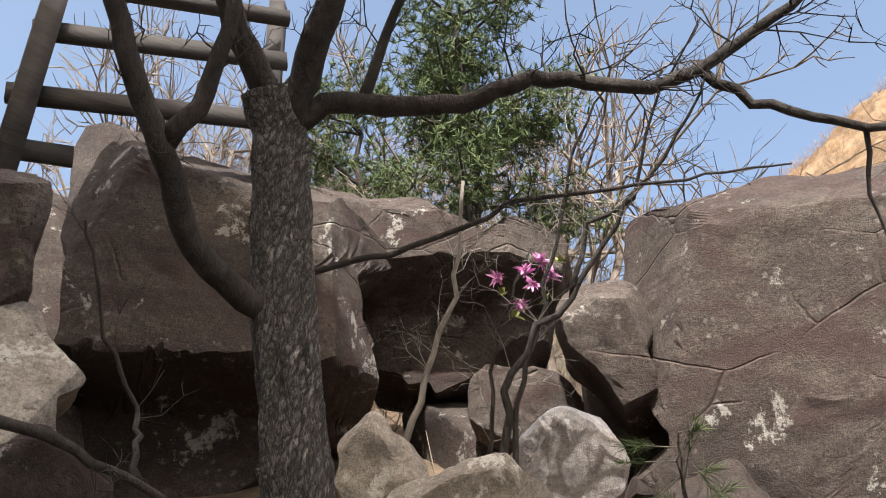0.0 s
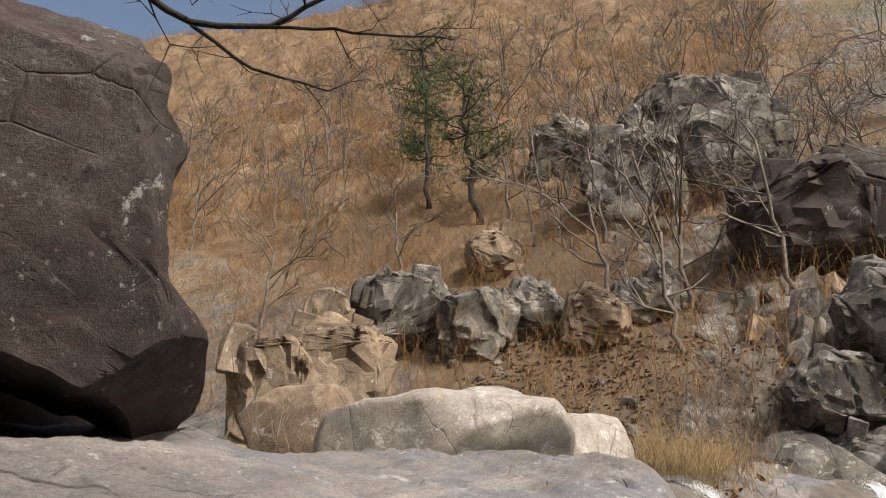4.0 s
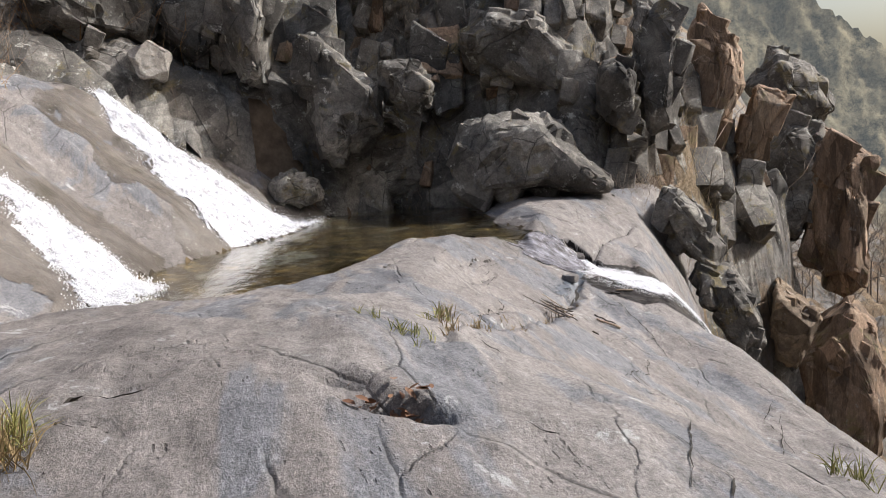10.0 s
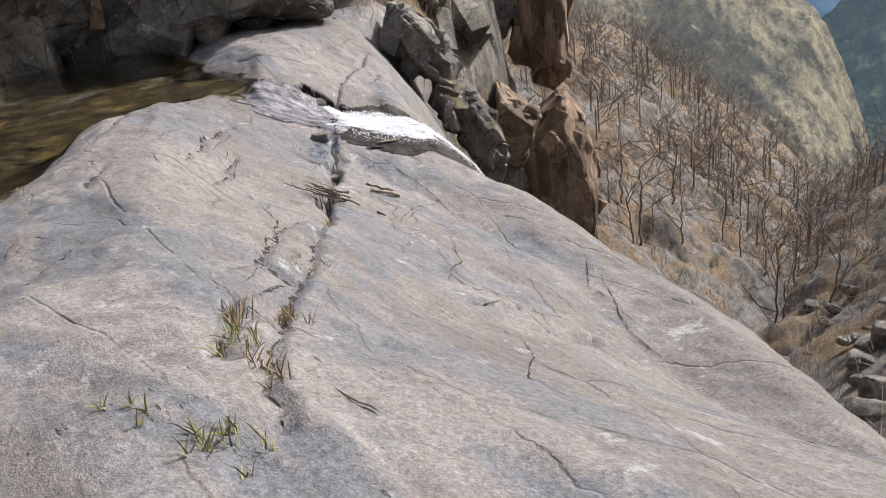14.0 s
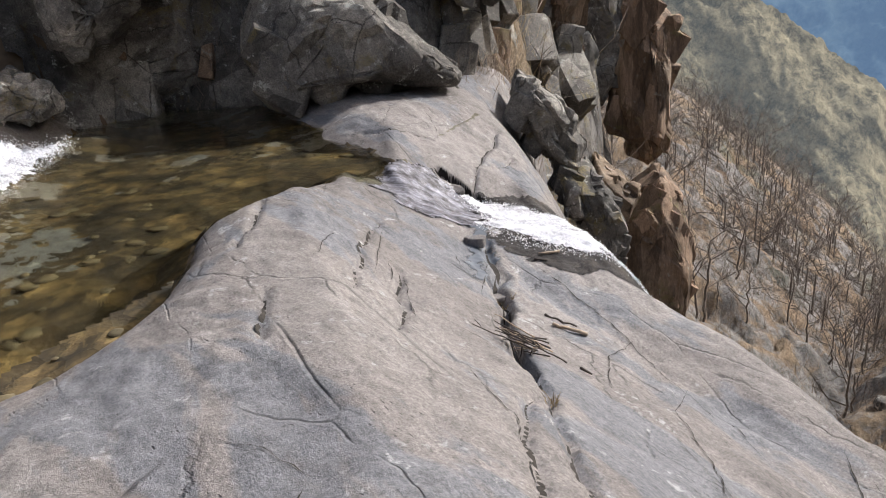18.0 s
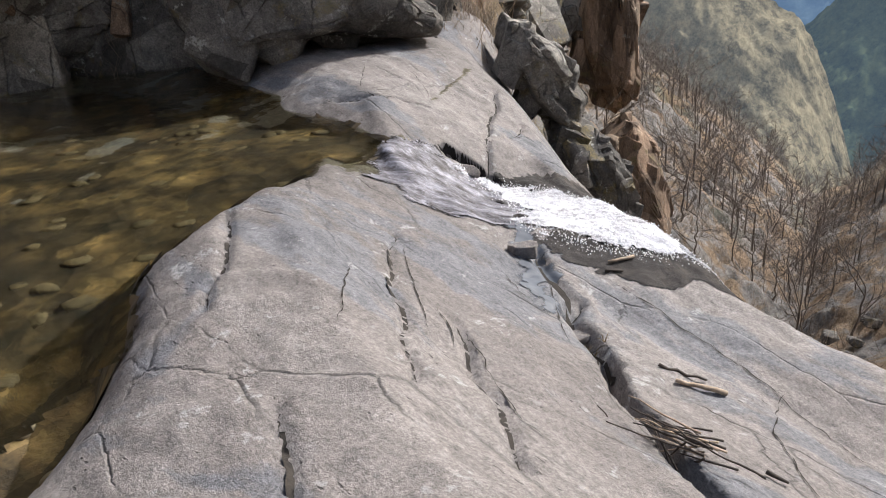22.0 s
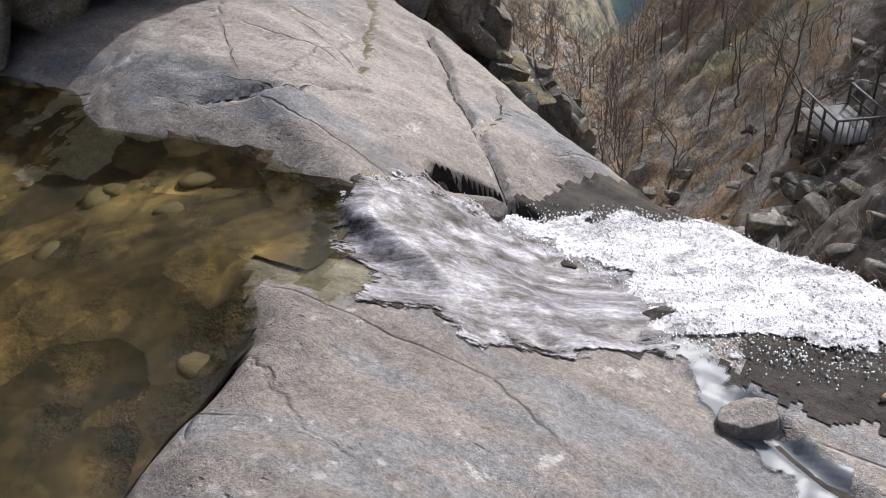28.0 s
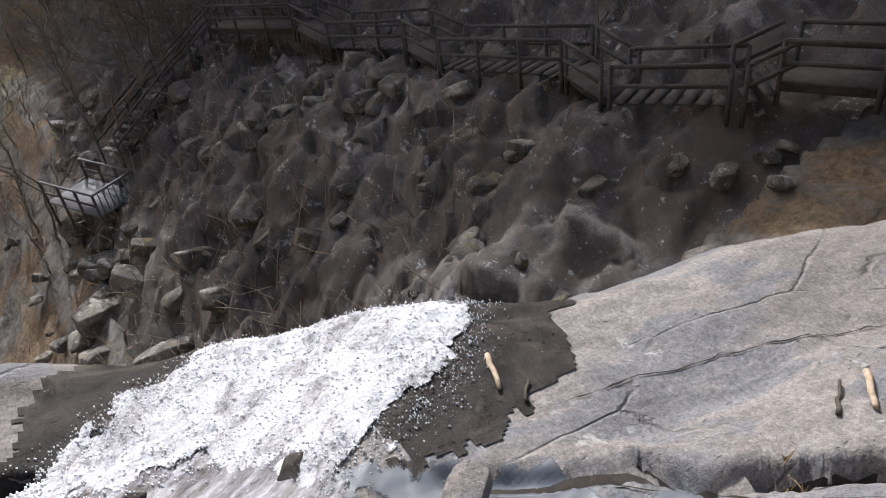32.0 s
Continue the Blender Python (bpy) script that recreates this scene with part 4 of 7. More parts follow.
thing("pool_bed", grid_mesh("pool_bed", np.arange(6, 20, 0.1), np.arange(-7.2, 3, 0.1), lambda x, y: np.maximum(worn(x, y), pool_bed(x, y)) + 0.015 + 0.03 * fbm(x * 1.5, y * 1.5, 0, 12, 4), BEDMAT, keep=lambda x, y, z: (worn(x, y) < WATER - 0.06) & poolish(x, y)), "ochre gravel and stones on the pool floor", "gravel", kind="structure")
rs = np.random.RandomState(21)
STONE = plain_mat("sunken stone", (0.05, 0.04, 0.024), (0.16, 0.125, 0.075), 4, 0.8)
stone_meshes = [rock_mesh("sunken_stone", (1, 0.8, 0.4), STONE, 200 + k, sub=2, box=0.4, cuts=5) for k in range(5)]
made = 0
while made < 150:
    x, y = rs.uniform(7.6, 15), rs.uniform(-5.2, -0.4)
    z = float(worn(np.array([x]), np.array([y]))[0])
    if z < WATER - 0.2 and bool(poolish(np.array([x]), np.array([y]))[0]):
        s = rs.uniform(0.06, 0.25)
        o = thing("sunken_stone", stone_meshes[made % 5], "ochre stone lying on the pool floor", "stone", (x, y, z + 0.02 + s * 0.08), (0, 0, rs.uniform(0, 360)), "stones in the pool")
        o.scale = (s, s, s * 0.8)
        made += 1

FOAM_EDGE = [(9.72, -5.6), (9.58, -5.86), (9.4, -6.0), (9.11, -6.22), (8.78, -6.35), (8.5, -6.6), (8.25, -7.4), (7.5, -7.4), (7.42, -6.4), (7.56, -5.8), (7.8, -5.44), (8.14, -5.22), (8.35, -5.14), (8.58, -5.06), (8.7, -5.28), (8.87, -5.46), (9.16, -5.6), (9.47, -5.64)]
THIN_EDGE = [(9.6, -4.32), (9.5, -4.46), (9.29, -4.47), (9.08, -4.55), (8.78, -4.74), (8.5, -4.98), (8.55, -5.2), (8.87, -5.55), (9.16, -5.72), (9.47, -5.76), (9.7, -5.62), (9.95, -5.45), (10.1, -5.2), (10.2, -5.05), (9.98, -4.72), (9.8, -4.45)]
WET_EDGE = [(8.4, -5.05), (8.0, -5.03), (7.62, -5.22), (7.32, -5.34), (7.12, -5.7), (6.95, -6.7), (7.7, -6.9), (7.75, -5.8), (8.0, -5.5)]
WET2_EDGE = [(9.72, -6.0), (9.6, -6.3), (9.3, -6.7), (8.8, -7.0), (8.6, -6.7), (8.8, -6.3), (9.2, -6.1), (9.5, -5.9)]
FILM_EDGE = [(8.6, -5.02), (8.4, -5.06), (8.18, -4.95), (8.0, -4.8), (7.85, -4.69), (7.6, -4.42), (7.42, -4.27), (7.62, -4.26), (7.85, -4.4), (8.08, -4.58), (8.3, -4.72), (8.5, -4.86)]


def ragged(poly, x, y):
    return edge_in(poly, x + 0.09 * fbm(x * 4, y * 4, 0, 4, 5, 0.62), y + 0.09 * fbm(x * 4, y * 4, 3, 6, 5, 0.62))


for edge in (WET_EDGE, WET2_EDGE):
    thing("wet_or_shade_patch", grid_mesh("wet_or_shade_patch", np.arange(6.6, 10, 0.022), np.arange(-7.6, -4.9, 0.022), lambda x, y: worn(x, y) + 0.006, WET, keep=lambda x, y, z, e=edge: ragged(e, x, y) > 0), "dark wet rock beside the running water", "rock", kind="structure")
def off_hole(x, y):
    """Clear of the dark hole beside the lip."""
    out = np.full(np.shape(x), True)
    for (cx, cy), a, b, d, k in HOLES:
        out &= ((math.sqrt(1 - k * k) * (x - cx) + k * (y - cy)) / a) ** 2 + ((-k * (x - cx) + math.sqrt(1 - k * k) * (y - cy)) / b) ** 2 > 1.15
    return out


def sheet(name, edge, lo, hi, zf, mat, soft, label, cap=0.25, grid=0.02):
    """A film of water inside an outline, thinning out towards its edge."""
    me = grid_mesh(name, np.arange(lo[0], hi[0], grid), np.arange(lo[1], hi[1], grid), zf, mat, keep=lambda x, y, z: (ragged(edge, x, y) > 0) & off_hole(x, y))
    set_cover(me, lambda x, y: np.minimum(ragged(edge, x, y) * soft, cap))
    return thing(name, me, label, "water", kind="structure")


sheet("running_water", THIN_EDGE, (8.3, -6.0), (11.0, -3.5), lambda x, y: stream_z(x, y) + 0.004, THIN, 1.6, "thin streaked sheet of water sliding over the lip", 0.55)
sheet("water_film", FILM_EDGE, (7.3, -5.2), (8.8, -4.1), lambda x, y: worn(x, y) + 0.008, FILM, 1.5, "smooth film of water lying along the slot")
thing("wet_or_shade_patch", grid_mesh("wet_or_shade_patch", np.arange(8.3, 11.0, 0.025), np.arange(-6.0, -3.5, 0.025), lambda x, y: worn(x, y) + 0.005, WET, keep=lambda x, y, z: (ragged(THIN_EDGE, x, y) > 0.02) & off_hole(x, y)), "dark wet rock under the running water", "rock", kind="structure")
# the wet-rock colour is reused here to paint the shade inside the hole
thing("wet_or_shade_patch", grid_mesh("wet_or_shade_patch", np.arange(9.4, 10.3, 0.02), np.arange(-6.1, -5.3, 0.02), lambda x, y: worn(x, y) + 0.004, WET, keep=lambda x, y, z: ~off_hole(x, y)), "dark lining put in for the shade inside the hole beside the lip", "rock", kind="structure")
thing("lip_water", grid_mesh("lip_water", np.arange(8.9, 10.8, 0.03), np.arange(-5.4, -3.5, 0.03), stream_z, POOL, keep=lambda x, y, z: (past_lip(x, y) > 0.02) & (past_lip(x, y) < 0.6) & in_poly([(9.86, -3.9), (9.7, -4.3), (9.5, -4.55), (9.42, -4.8), (9.65, -5.08), (10.1, -5.2), (10.42, -5.0), (10.3, -4.2)], x, y) & off_hole(x, y)), "clear brown water drawing down over the lip", "water", kind="structure").visible_shadow = False


def spray(name, surf, edge, lo, hi, seed, tall, drops, label, flow, mat=None, grid=0.03, open_at=0.02):
    """White water: a lumpy, streaked sheet over the rock with gaps towards its edges, and thrown drops along it."""
    xs, ys = np.arange(lo[0], hi[0], grid), np.arange(lo[1], hi[1], grid)
    fx, fy = flow

    def streak(x, y):
        a, c = x * fx + y * fy, x * fy - y * fx
        return fbm(a * 1.3, c * 7.0, 0, seed, 4) + 0.5 * fbm(x * 14, y * 14, 0, seed + 2, 3)

    def lump(x, y):
        return np.minimum(ragged(edge, x, y) * 1.2, 1) ** 0.5 * tall * (0.5 + 0.7 * np.abs(streak(x, y)) + 0.5 * np.abs(fbm(x * 21, y * 21, 0, seed + 5, 2)))

    me = grid_mesh(name, xs, ys, lambda x, y: surf(x, y) + 0.009 + lump(x, y), mat, keep=lambda x, y, z: (ragged(edge, x, y) > 0) & off_hole(x, y))
    set_cover(me, lambda x, y: np.minimum(ragged(edge, x, y) * 1.6, 0.4) + 0.13 * streak(x, y) - open_at)
    ob = thing(name, me, label, "waterfall", kind="structure")
    r = np.random.RandomState(seed)
    V0, F0 = np.array([(1, 0, -.6), (-.5, .87, -.6), (-.5, -.87, -.6), (0, 0, 1)]), np.array([(0, 1, 3), (1, 2, 3), (2, 0, 3), (0, 2, 1)])
    X, Y = r.uniform(lo[0], hi[0], drops * 6), r.uniform(lo[1], hi[1], drops * 6)
    rim = dist_to(edge + edge[:1], X, Y)
    ok = ((rim < 0.16) & (r.rand(len(X)) < np.exp(-rim / 0.06))) | (in_poly(edge, X, Y) & (r.rand(len(X)) < 0.5))
    X, Y = X[ok][:drops], Y[ok][:drops]
    Z = surf(X, Y) + lump(X, Y)
    s = r.uniform(0.002, 0.009 if tall < 0.04 else 0.014, len(X))
    H = Z + np.abs(r.normal(0, tall * 0.5, len(X)))
    V = (np.stack([X, Y, H], -1)[:, None] + V0[None] * s[:, None, None]).reshape(-1, 3)
    F = (np.arange(len(X))[:, None, None] * 4 + F0).reshape(-1, 3)
    part("spray", mesh_of("spray", V, F, DROP, False), ob, "flying white droplets")
    return ob


spray("chute_foam", worn, FOAM_EDGE, (7.1, -8.0), (9.9, -5.0), 5, 0.028, 9000, "white water rushing down the chute over the brink", (-0.75, -0.66), FOAM, 0.022, 0.04)
LEFT_FALL = [(11.1, 3.95), (10.34, 3.42), (9.66, 2.72), (9.0, 2.2), (8.3, 1.66), (7.57, 1.22), (6.95, 1.1), (7.4, 0.62), (8.2, 0.45), (8.74, 0.78), (9.3, 1.2), (9.6, 1.75), (9.9, 2.35), (10.5, 3.2), (11.25, 3.8)]
RIGHT_FALL = [(16.6, 3.0), (14.65, 1.93), (13.26, 1.1), (12.41, 0.5), (11.7, 0.02), (11.5, -0.3), (12.2, -0.9), (13.4, -1.5), (14.9, -2.2), (14.5, -1.2), (14.3, -0.6), (14.6, 0.1), (14.95, 0.6), (15.4, 1.33), (16.9, 2.6)]
wet_top = lambda x, y: np.maximum(worn(x, y), WATER)
spray("left_fall", wet_top, LEFT_FALL, (6.6, 0.3), (11.5, 4.1), 8, 0.085, 9000, "white fall sliding down grey rock into the pool", (-0.62, -0.78), FOAM, 0.03)
spray("right_fall", wet_top, RIGHT_FALL, (11.3, -2.4), (17.2, 3.2), 9, 0.11, 9000, "broad white fall sliding down rock into the pool", (-0.7, -0.7), FOAM, 0.03)
DAMP = rock_mat("damp rock", (0.075, 0.062, 0.05), (0.13, 0.112, 0.096), (0.18, 0.158, 0.135), lichen_at=0.72, stain=(0.06, 0.05, 0.03), rough=0.35, relief=0.5)
for edge, wide, lo, hi in ((LEFT_FALL, 0.8, (6.2, 0.2), (12, 4.4)), (RIGHT_FALL, 0.85, (10.6, -2.6), (17.6, 3.6))):
    def damp(x, y, z, edge=edge, wide=wide):
        rim = dist_to(edge + edge[:1], x, y) + 0.6 * fbm(x * 1.3, y * 1.3, 0, 15, 5)
        return (in_poly(edge, x, y) | (rim < wide)) & (z > WATER)
    thing("wet_or_shade_patch", grid_mesh("wet_or_shade_patch", np.arange(lo[0], hi[0], 0.05), np.arange(lo[1], hi[1], 0.05), lambda x, y: worn(x, y) + 0.007, DAMP, keep=damp), "dark damp rock beside the falls", "rock", kind="structure")
UPPER = [(11.0, 3.9), (11.4, 3.8), (11.6, 4.6), (10.4, 5.2), (8.6, 5.6), (8.2, 5.3), (10.0, 4.7)]
thing("upper_stream", set_cover(grid_mesh("upper_stream", np.arange(8, 12, 0.05), np.arange(3.6, 5.8, 0.05), lambda x, y: np.maximum(worn(x, y), bed(x, y)) + 0.03, FILM, keep=lambda x, y, z: ragged(UPPER, x, y) > 0), lambda x, y: ragged(UPPER, x, y)), "narrow stream above the falls", "water", kind="structure")

# ---- crags and boulders ----


BLOCKS = {}


def blocks_of(mat):
    """Angular joint blocks in one kind of stone, made once."""
    if mat.name not in BLOCKS:
        BLOCKS[mat.name] = [block_mesh("rock_block", mat, 400 + k) for k in range(8)]
    return BLOCKS[mat.name]


def crag(name, label, mat, at, yaw, profile, thick, seed, sub=4, under=None):
    """A rock with the given upright profile, rounded back and front, broken into blocks, with an optional undercut foot."""
    whole = name == "boulder" or mat is PALE
    if not whole:
        return angular_crag(name, label, mat, at, yaw, profile, thick, seed)
    sub = max(sub, 5) if float(np.ptp(np.array(profile)[:, 1])) < 1.0 else 6
    V, F = ICO[sub]
    pr = np.array(profile, float)
    ang = np.arctan2(pr[:, 1], pr[:, 0])
    order = np.argsort(ang)
    ang, rad = ang[order], np.hypot(pr[:, 0], pr[:, 1])[order]
    th = np.arctan2(V[:, 2], V[:, 0])
    base_a, base_b = np.cos(th), np.sin(th)
    # radius of the polygon along each direction
    P0, P1 = pr[order], np.roll(pr[order], -1, 0)
    R = np.interp(th, np.r_[ang[-1] - 2 * np.pi, ang, ang[0] + 2 * np.pi], np.r_[rad[-1], rad, rad[0]])
    for a, b in zip(P0, P1):
        e = b - a
        den = base_a * e[1] - base_b * e[0]
        r = (a[0] * e[1] - a[1] * e[0]) / np.where(np.abs(den) < 1e-9, 1e-9, den)
        s = (a[0] * base_b - a[1] * base_a) / np.where(np.abs(den) < 1e-9, 1e-9, den) * -1
        sel = (r > 0) & (s >= -1e-6) & (s <= 1 + 1e-6)
        R = np.where(sel, r, R)
    tab = np.linspace(-np.pi, np.pi, 361)
    Rt = np.interp(tab, np.sort(th), R[np.argsort(th)])
    size = float(np.mean(rad))
    ker = np.hanning(11 if size > 0.7 else 61 if size < 0.4 else 31)
    Rt = np.convolve(np.r_[Rt[-61:-1], Rt, Rt[1:61]], ker / ker.sum(), "same")[60:-60]
    R = np.interp(th, tab, Rt) * 1.03
    rho = np.hypot(V[:, 0], V[:, 2])
    f = np.minimum(rho * 1.25, 1) ** 0.9
    dep = np.sign(V[:, 1]) * np.abs(V[:, 1]) ** 0.4
    P = np.stack([base_a * R * f, dep * thick / 2, base_b * R * f], -1)
    rng = np.random.RandomState(seed)
    for _ in range(2):
        n = rng.normal(size=3) * (1, 1, 0.6)
        n[1] = -abs(n[1]) * 1.4
        n /= np.linalg.norm(n)
        reach = np.quantile(P @ n, rng.uniform(0.95, 0.98))
        P -= np.maximum(P @ n - reach, 0)[:, None] * n * 0.85
    # broad cleaved faces
    small = size < 0.7
    for n, q in (((0, -1, -0.12), 0.76), ((0.65, -0.74, 0.05), 0.92), ((-0.65, -0.74, 0.15), 0.95), ((0.1, -0.75, 0.65), 0.955), ((0.5, -0.4, -0.75), 0.95)):
        n = np.array(n) + rng.normal(0, 0.28 if small else 0.06, 3)
        n /= np.linalg.norm(n)
        P -= np.maximum(P @ n - np.quantile(P @ n, q), 0)[:, None] * n
    if under:
        P[:, 1] += under[1] * step(under[0] + 0.12, under[0] - 0.12, P[:, 2]) * (P[:, 1] < thick * 0.2)
    Q = P + np.array(at)
    d, block = fractured(Q[:, 0], Q[:, 1], Q[:, 2], 0.6 * size + 0.3, seed, (0.8, 1, 1.2))
    d = 0.02 * d + size * 0.010 * fbm(Q[:, 0] * 2.2, Q[:, 1] * 2.2, Q[:, 2] * 2.2, seed + 3, 5) + 0.012 * fbm(Q[:, 0] * 9, Q[:, 1] * 9, Q[:, 2] * 9, seed + 4, 3)
    P = P + V * (0.8, 1.2, 0.8) * d[:, None]
    return thing(name, crisp(mesh_of(name, P, F, mat), 24), label, "boulder" if name == "boulder" else "rock", at, (0, 0, yaw))


def angular_crag(name, label, mat, at, yaw, profile, thick, seed):
    """A crag with the given upright profile: a cleaved core with joint blocks standing out of it, all leaning one way."""
    rng = np.random.RandomState(seed)
    pr = np.array(profile, float)
    size = float(np.mean(np.hypot(pr[:, 0], pr[:, 1])))
    ob = holder(name, label, "rock", at, (0, 0, yaw))
    tilt = rng.uniform(-0.25, 0.25, 2)
    rings = []
    for sc, dep, jit in ((0.66, -0.5, 0.07), (0.95, -0.2, 0.05), (0.95, 0.45, 0.04)):
        q = pr * sc * rng.uniform(1 - jit, 1 + jit, (len(pr), 1))
        rings.append(np.stack([q[:, 0], dep * thick + (q @ tilt) * (dep < 0) + rng.normal(0, 0.04 * thick, len(q)), q[:, 1]], -1))
    V, F = finer(*hull_vf(np.concatenate(rings)), 3)
    N = normals_of(V, F)
    Q = V + np.array(at)
    d = fractured(Q[:, 0], Q[:, 1], Q[:, 2], 0.35 * size + 0.35, seed, (1.2, 1.0, 0.8))[0] * 0.7 + 0.02 * fbm(Q[:, 0] * 3, Q[:, 1] * 3, Q[:, 2] * 3, seed + 3, 5)
    part("core", crisp(mesh_of("core", V + N * d[:, None], F, mat), 28), ob)
    lean = np.array((rng.uniform(-8, 8), 22 + rng.uniform(-10, 10), rng.uniform(-15, 15)))
    blocks = blocks_of(mat)
    made = tries = 0
    while made < int(8 + 5 * min(size, 2.5)) and tries < 120:
        tries += 1
        u, w = rng.uniform(pr[:, 0].min(), pr[:, 0].max()), rng.uniform(pr[:, 1].min(), pr[:, 1].max())
        if not in_poly([tuple(q) for q in pr * 0.82], np.array(u), np.array(w)):
            continue
        s = size * rng.uniform(0.28, 0.72)
        o = part("rock_block", blocks[rng.randint(len(blocks))], ob, "", (u, -thick * rng.uniform(0.16, 0.36), w), tuple(lean + rng.uniform(-7, 7, 3)))
        o.scale = (s * rng.uniform(0.7, 1.1), s * rng.uniform(0.5, 0.8), s * rng.uniform(0.9, 1.6))
        made += 1
    return ob


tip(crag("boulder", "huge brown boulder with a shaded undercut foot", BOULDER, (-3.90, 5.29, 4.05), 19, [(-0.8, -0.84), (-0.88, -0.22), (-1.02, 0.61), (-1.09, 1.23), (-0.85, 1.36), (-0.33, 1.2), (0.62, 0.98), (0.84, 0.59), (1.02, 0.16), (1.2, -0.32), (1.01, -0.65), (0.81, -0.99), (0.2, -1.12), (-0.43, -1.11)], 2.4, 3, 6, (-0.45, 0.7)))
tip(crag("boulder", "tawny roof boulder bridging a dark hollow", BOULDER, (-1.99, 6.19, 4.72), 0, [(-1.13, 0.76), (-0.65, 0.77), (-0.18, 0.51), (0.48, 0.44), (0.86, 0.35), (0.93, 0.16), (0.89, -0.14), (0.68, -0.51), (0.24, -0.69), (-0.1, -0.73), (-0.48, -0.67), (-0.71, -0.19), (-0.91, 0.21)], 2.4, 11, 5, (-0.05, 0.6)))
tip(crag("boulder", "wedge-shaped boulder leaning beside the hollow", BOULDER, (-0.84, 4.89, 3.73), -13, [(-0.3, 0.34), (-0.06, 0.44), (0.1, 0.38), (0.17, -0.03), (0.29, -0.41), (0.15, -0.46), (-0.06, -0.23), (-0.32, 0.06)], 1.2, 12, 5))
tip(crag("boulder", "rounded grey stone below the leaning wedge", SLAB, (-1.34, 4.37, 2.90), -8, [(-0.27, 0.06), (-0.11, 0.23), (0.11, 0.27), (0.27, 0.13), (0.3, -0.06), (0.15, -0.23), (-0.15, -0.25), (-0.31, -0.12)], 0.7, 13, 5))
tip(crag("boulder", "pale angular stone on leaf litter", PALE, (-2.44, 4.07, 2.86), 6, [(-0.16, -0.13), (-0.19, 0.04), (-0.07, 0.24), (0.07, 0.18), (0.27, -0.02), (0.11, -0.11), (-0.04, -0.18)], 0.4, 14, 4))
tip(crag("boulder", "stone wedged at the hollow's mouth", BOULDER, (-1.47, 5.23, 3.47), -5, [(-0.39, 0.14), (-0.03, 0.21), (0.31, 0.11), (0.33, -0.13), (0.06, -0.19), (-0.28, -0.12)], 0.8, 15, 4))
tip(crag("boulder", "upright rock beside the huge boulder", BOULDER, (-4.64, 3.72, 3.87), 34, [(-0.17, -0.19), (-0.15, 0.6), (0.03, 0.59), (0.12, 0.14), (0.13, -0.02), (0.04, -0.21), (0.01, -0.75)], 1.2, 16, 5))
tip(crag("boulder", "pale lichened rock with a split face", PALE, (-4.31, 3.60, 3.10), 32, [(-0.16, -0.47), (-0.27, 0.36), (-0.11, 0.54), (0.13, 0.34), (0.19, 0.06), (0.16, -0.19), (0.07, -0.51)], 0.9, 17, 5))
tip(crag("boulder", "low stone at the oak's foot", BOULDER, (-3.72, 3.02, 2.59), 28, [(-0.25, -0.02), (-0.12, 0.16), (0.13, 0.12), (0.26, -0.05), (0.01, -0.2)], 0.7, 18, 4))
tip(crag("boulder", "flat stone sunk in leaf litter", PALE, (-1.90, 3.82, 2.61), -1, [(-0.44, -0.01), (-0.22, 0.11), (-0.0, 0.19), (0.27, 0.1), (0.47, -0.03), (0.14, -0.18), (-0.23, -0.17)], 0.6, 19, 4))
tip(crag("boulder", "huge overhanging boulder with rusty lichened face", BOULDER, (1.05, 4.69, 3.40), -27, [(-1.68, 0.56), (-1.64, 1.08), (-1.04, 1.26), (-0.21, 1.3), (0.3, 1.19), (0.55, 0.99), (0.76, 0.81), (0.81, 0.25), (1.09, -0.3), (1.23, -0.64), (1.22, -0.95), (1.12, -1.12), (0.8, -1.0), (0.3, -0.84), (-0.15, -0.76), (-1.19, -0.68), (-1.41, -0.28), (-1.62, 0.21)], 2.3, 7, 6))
crag("crag", "dark fractured crag with lichen", CLIFF, (16.99, 2.14, 5.16), -83, [(-1.49, 0.4), (-0.2, 1.11), (0.59, 0.87), (1.3, -0.29), (1.19, -0.82), (-0.11, -0.74), (-1.31, -0.52)], 2.0, 30, 4)
crag("crag", "dark fractured crag with lichen", CLIFF, (16.73, -1.00, 5.58), -93, [(-0.81, 1.79), (-0.24, 2.78), (0.04, 1.76), (0.17, 0.25), (0.72, -0.13), (0.54, -1.37), (0.34, -2.24), (-0.15, -2.13), (-0.64, -0.63)], 2.0, 31, 4)
crag("crag", "dark fractured crag with lichen", CLIFF, (18.13, 0.94, 7.00), -87, [(-1.25, 0.47), (-0.2, 1.3), (0.62, 1.16), (1.07, -0.07), (0.98, -1.02), (-0.21, -1.32), (-1.06, -0.51)], 2.5, 32, 4)
crag("crag", "dark fractured crag with lichen", CLIFF, (17.60, 0.15, 4.84), -89, [(-0.79, 0.5), (-0.15, 0.91), (0.64, 0.65), (0.83, -0.8), (0.07, -0.95), (-0.62, -0.3)], 2.0, 33, 4)
crag("crag", "dark fractured crag with lichen", CLIFF, (15.98, -2.93, 3.08), -99, [(-0.97, 1.3), (-0.53, 1.48), (-0.12, 0.83), (0.55, 0.26), (0.92, 0.05), (0.9, -0.75), (0.4, -1.46), (-0.47, -1.4), (-0.79, -0.24)], 2.0, 34, 4)
crag("crag", "dark fractured crag with lichen", CLIFF, (14.74, -4.29, 3.07), -104, [(-0.51, 0.34), (0.01, 0.56), (0.41, 0.09), (0.37, -0.28), (0.05, -0.51), (-0.35, -0.2)], 1.2, 35, 4)
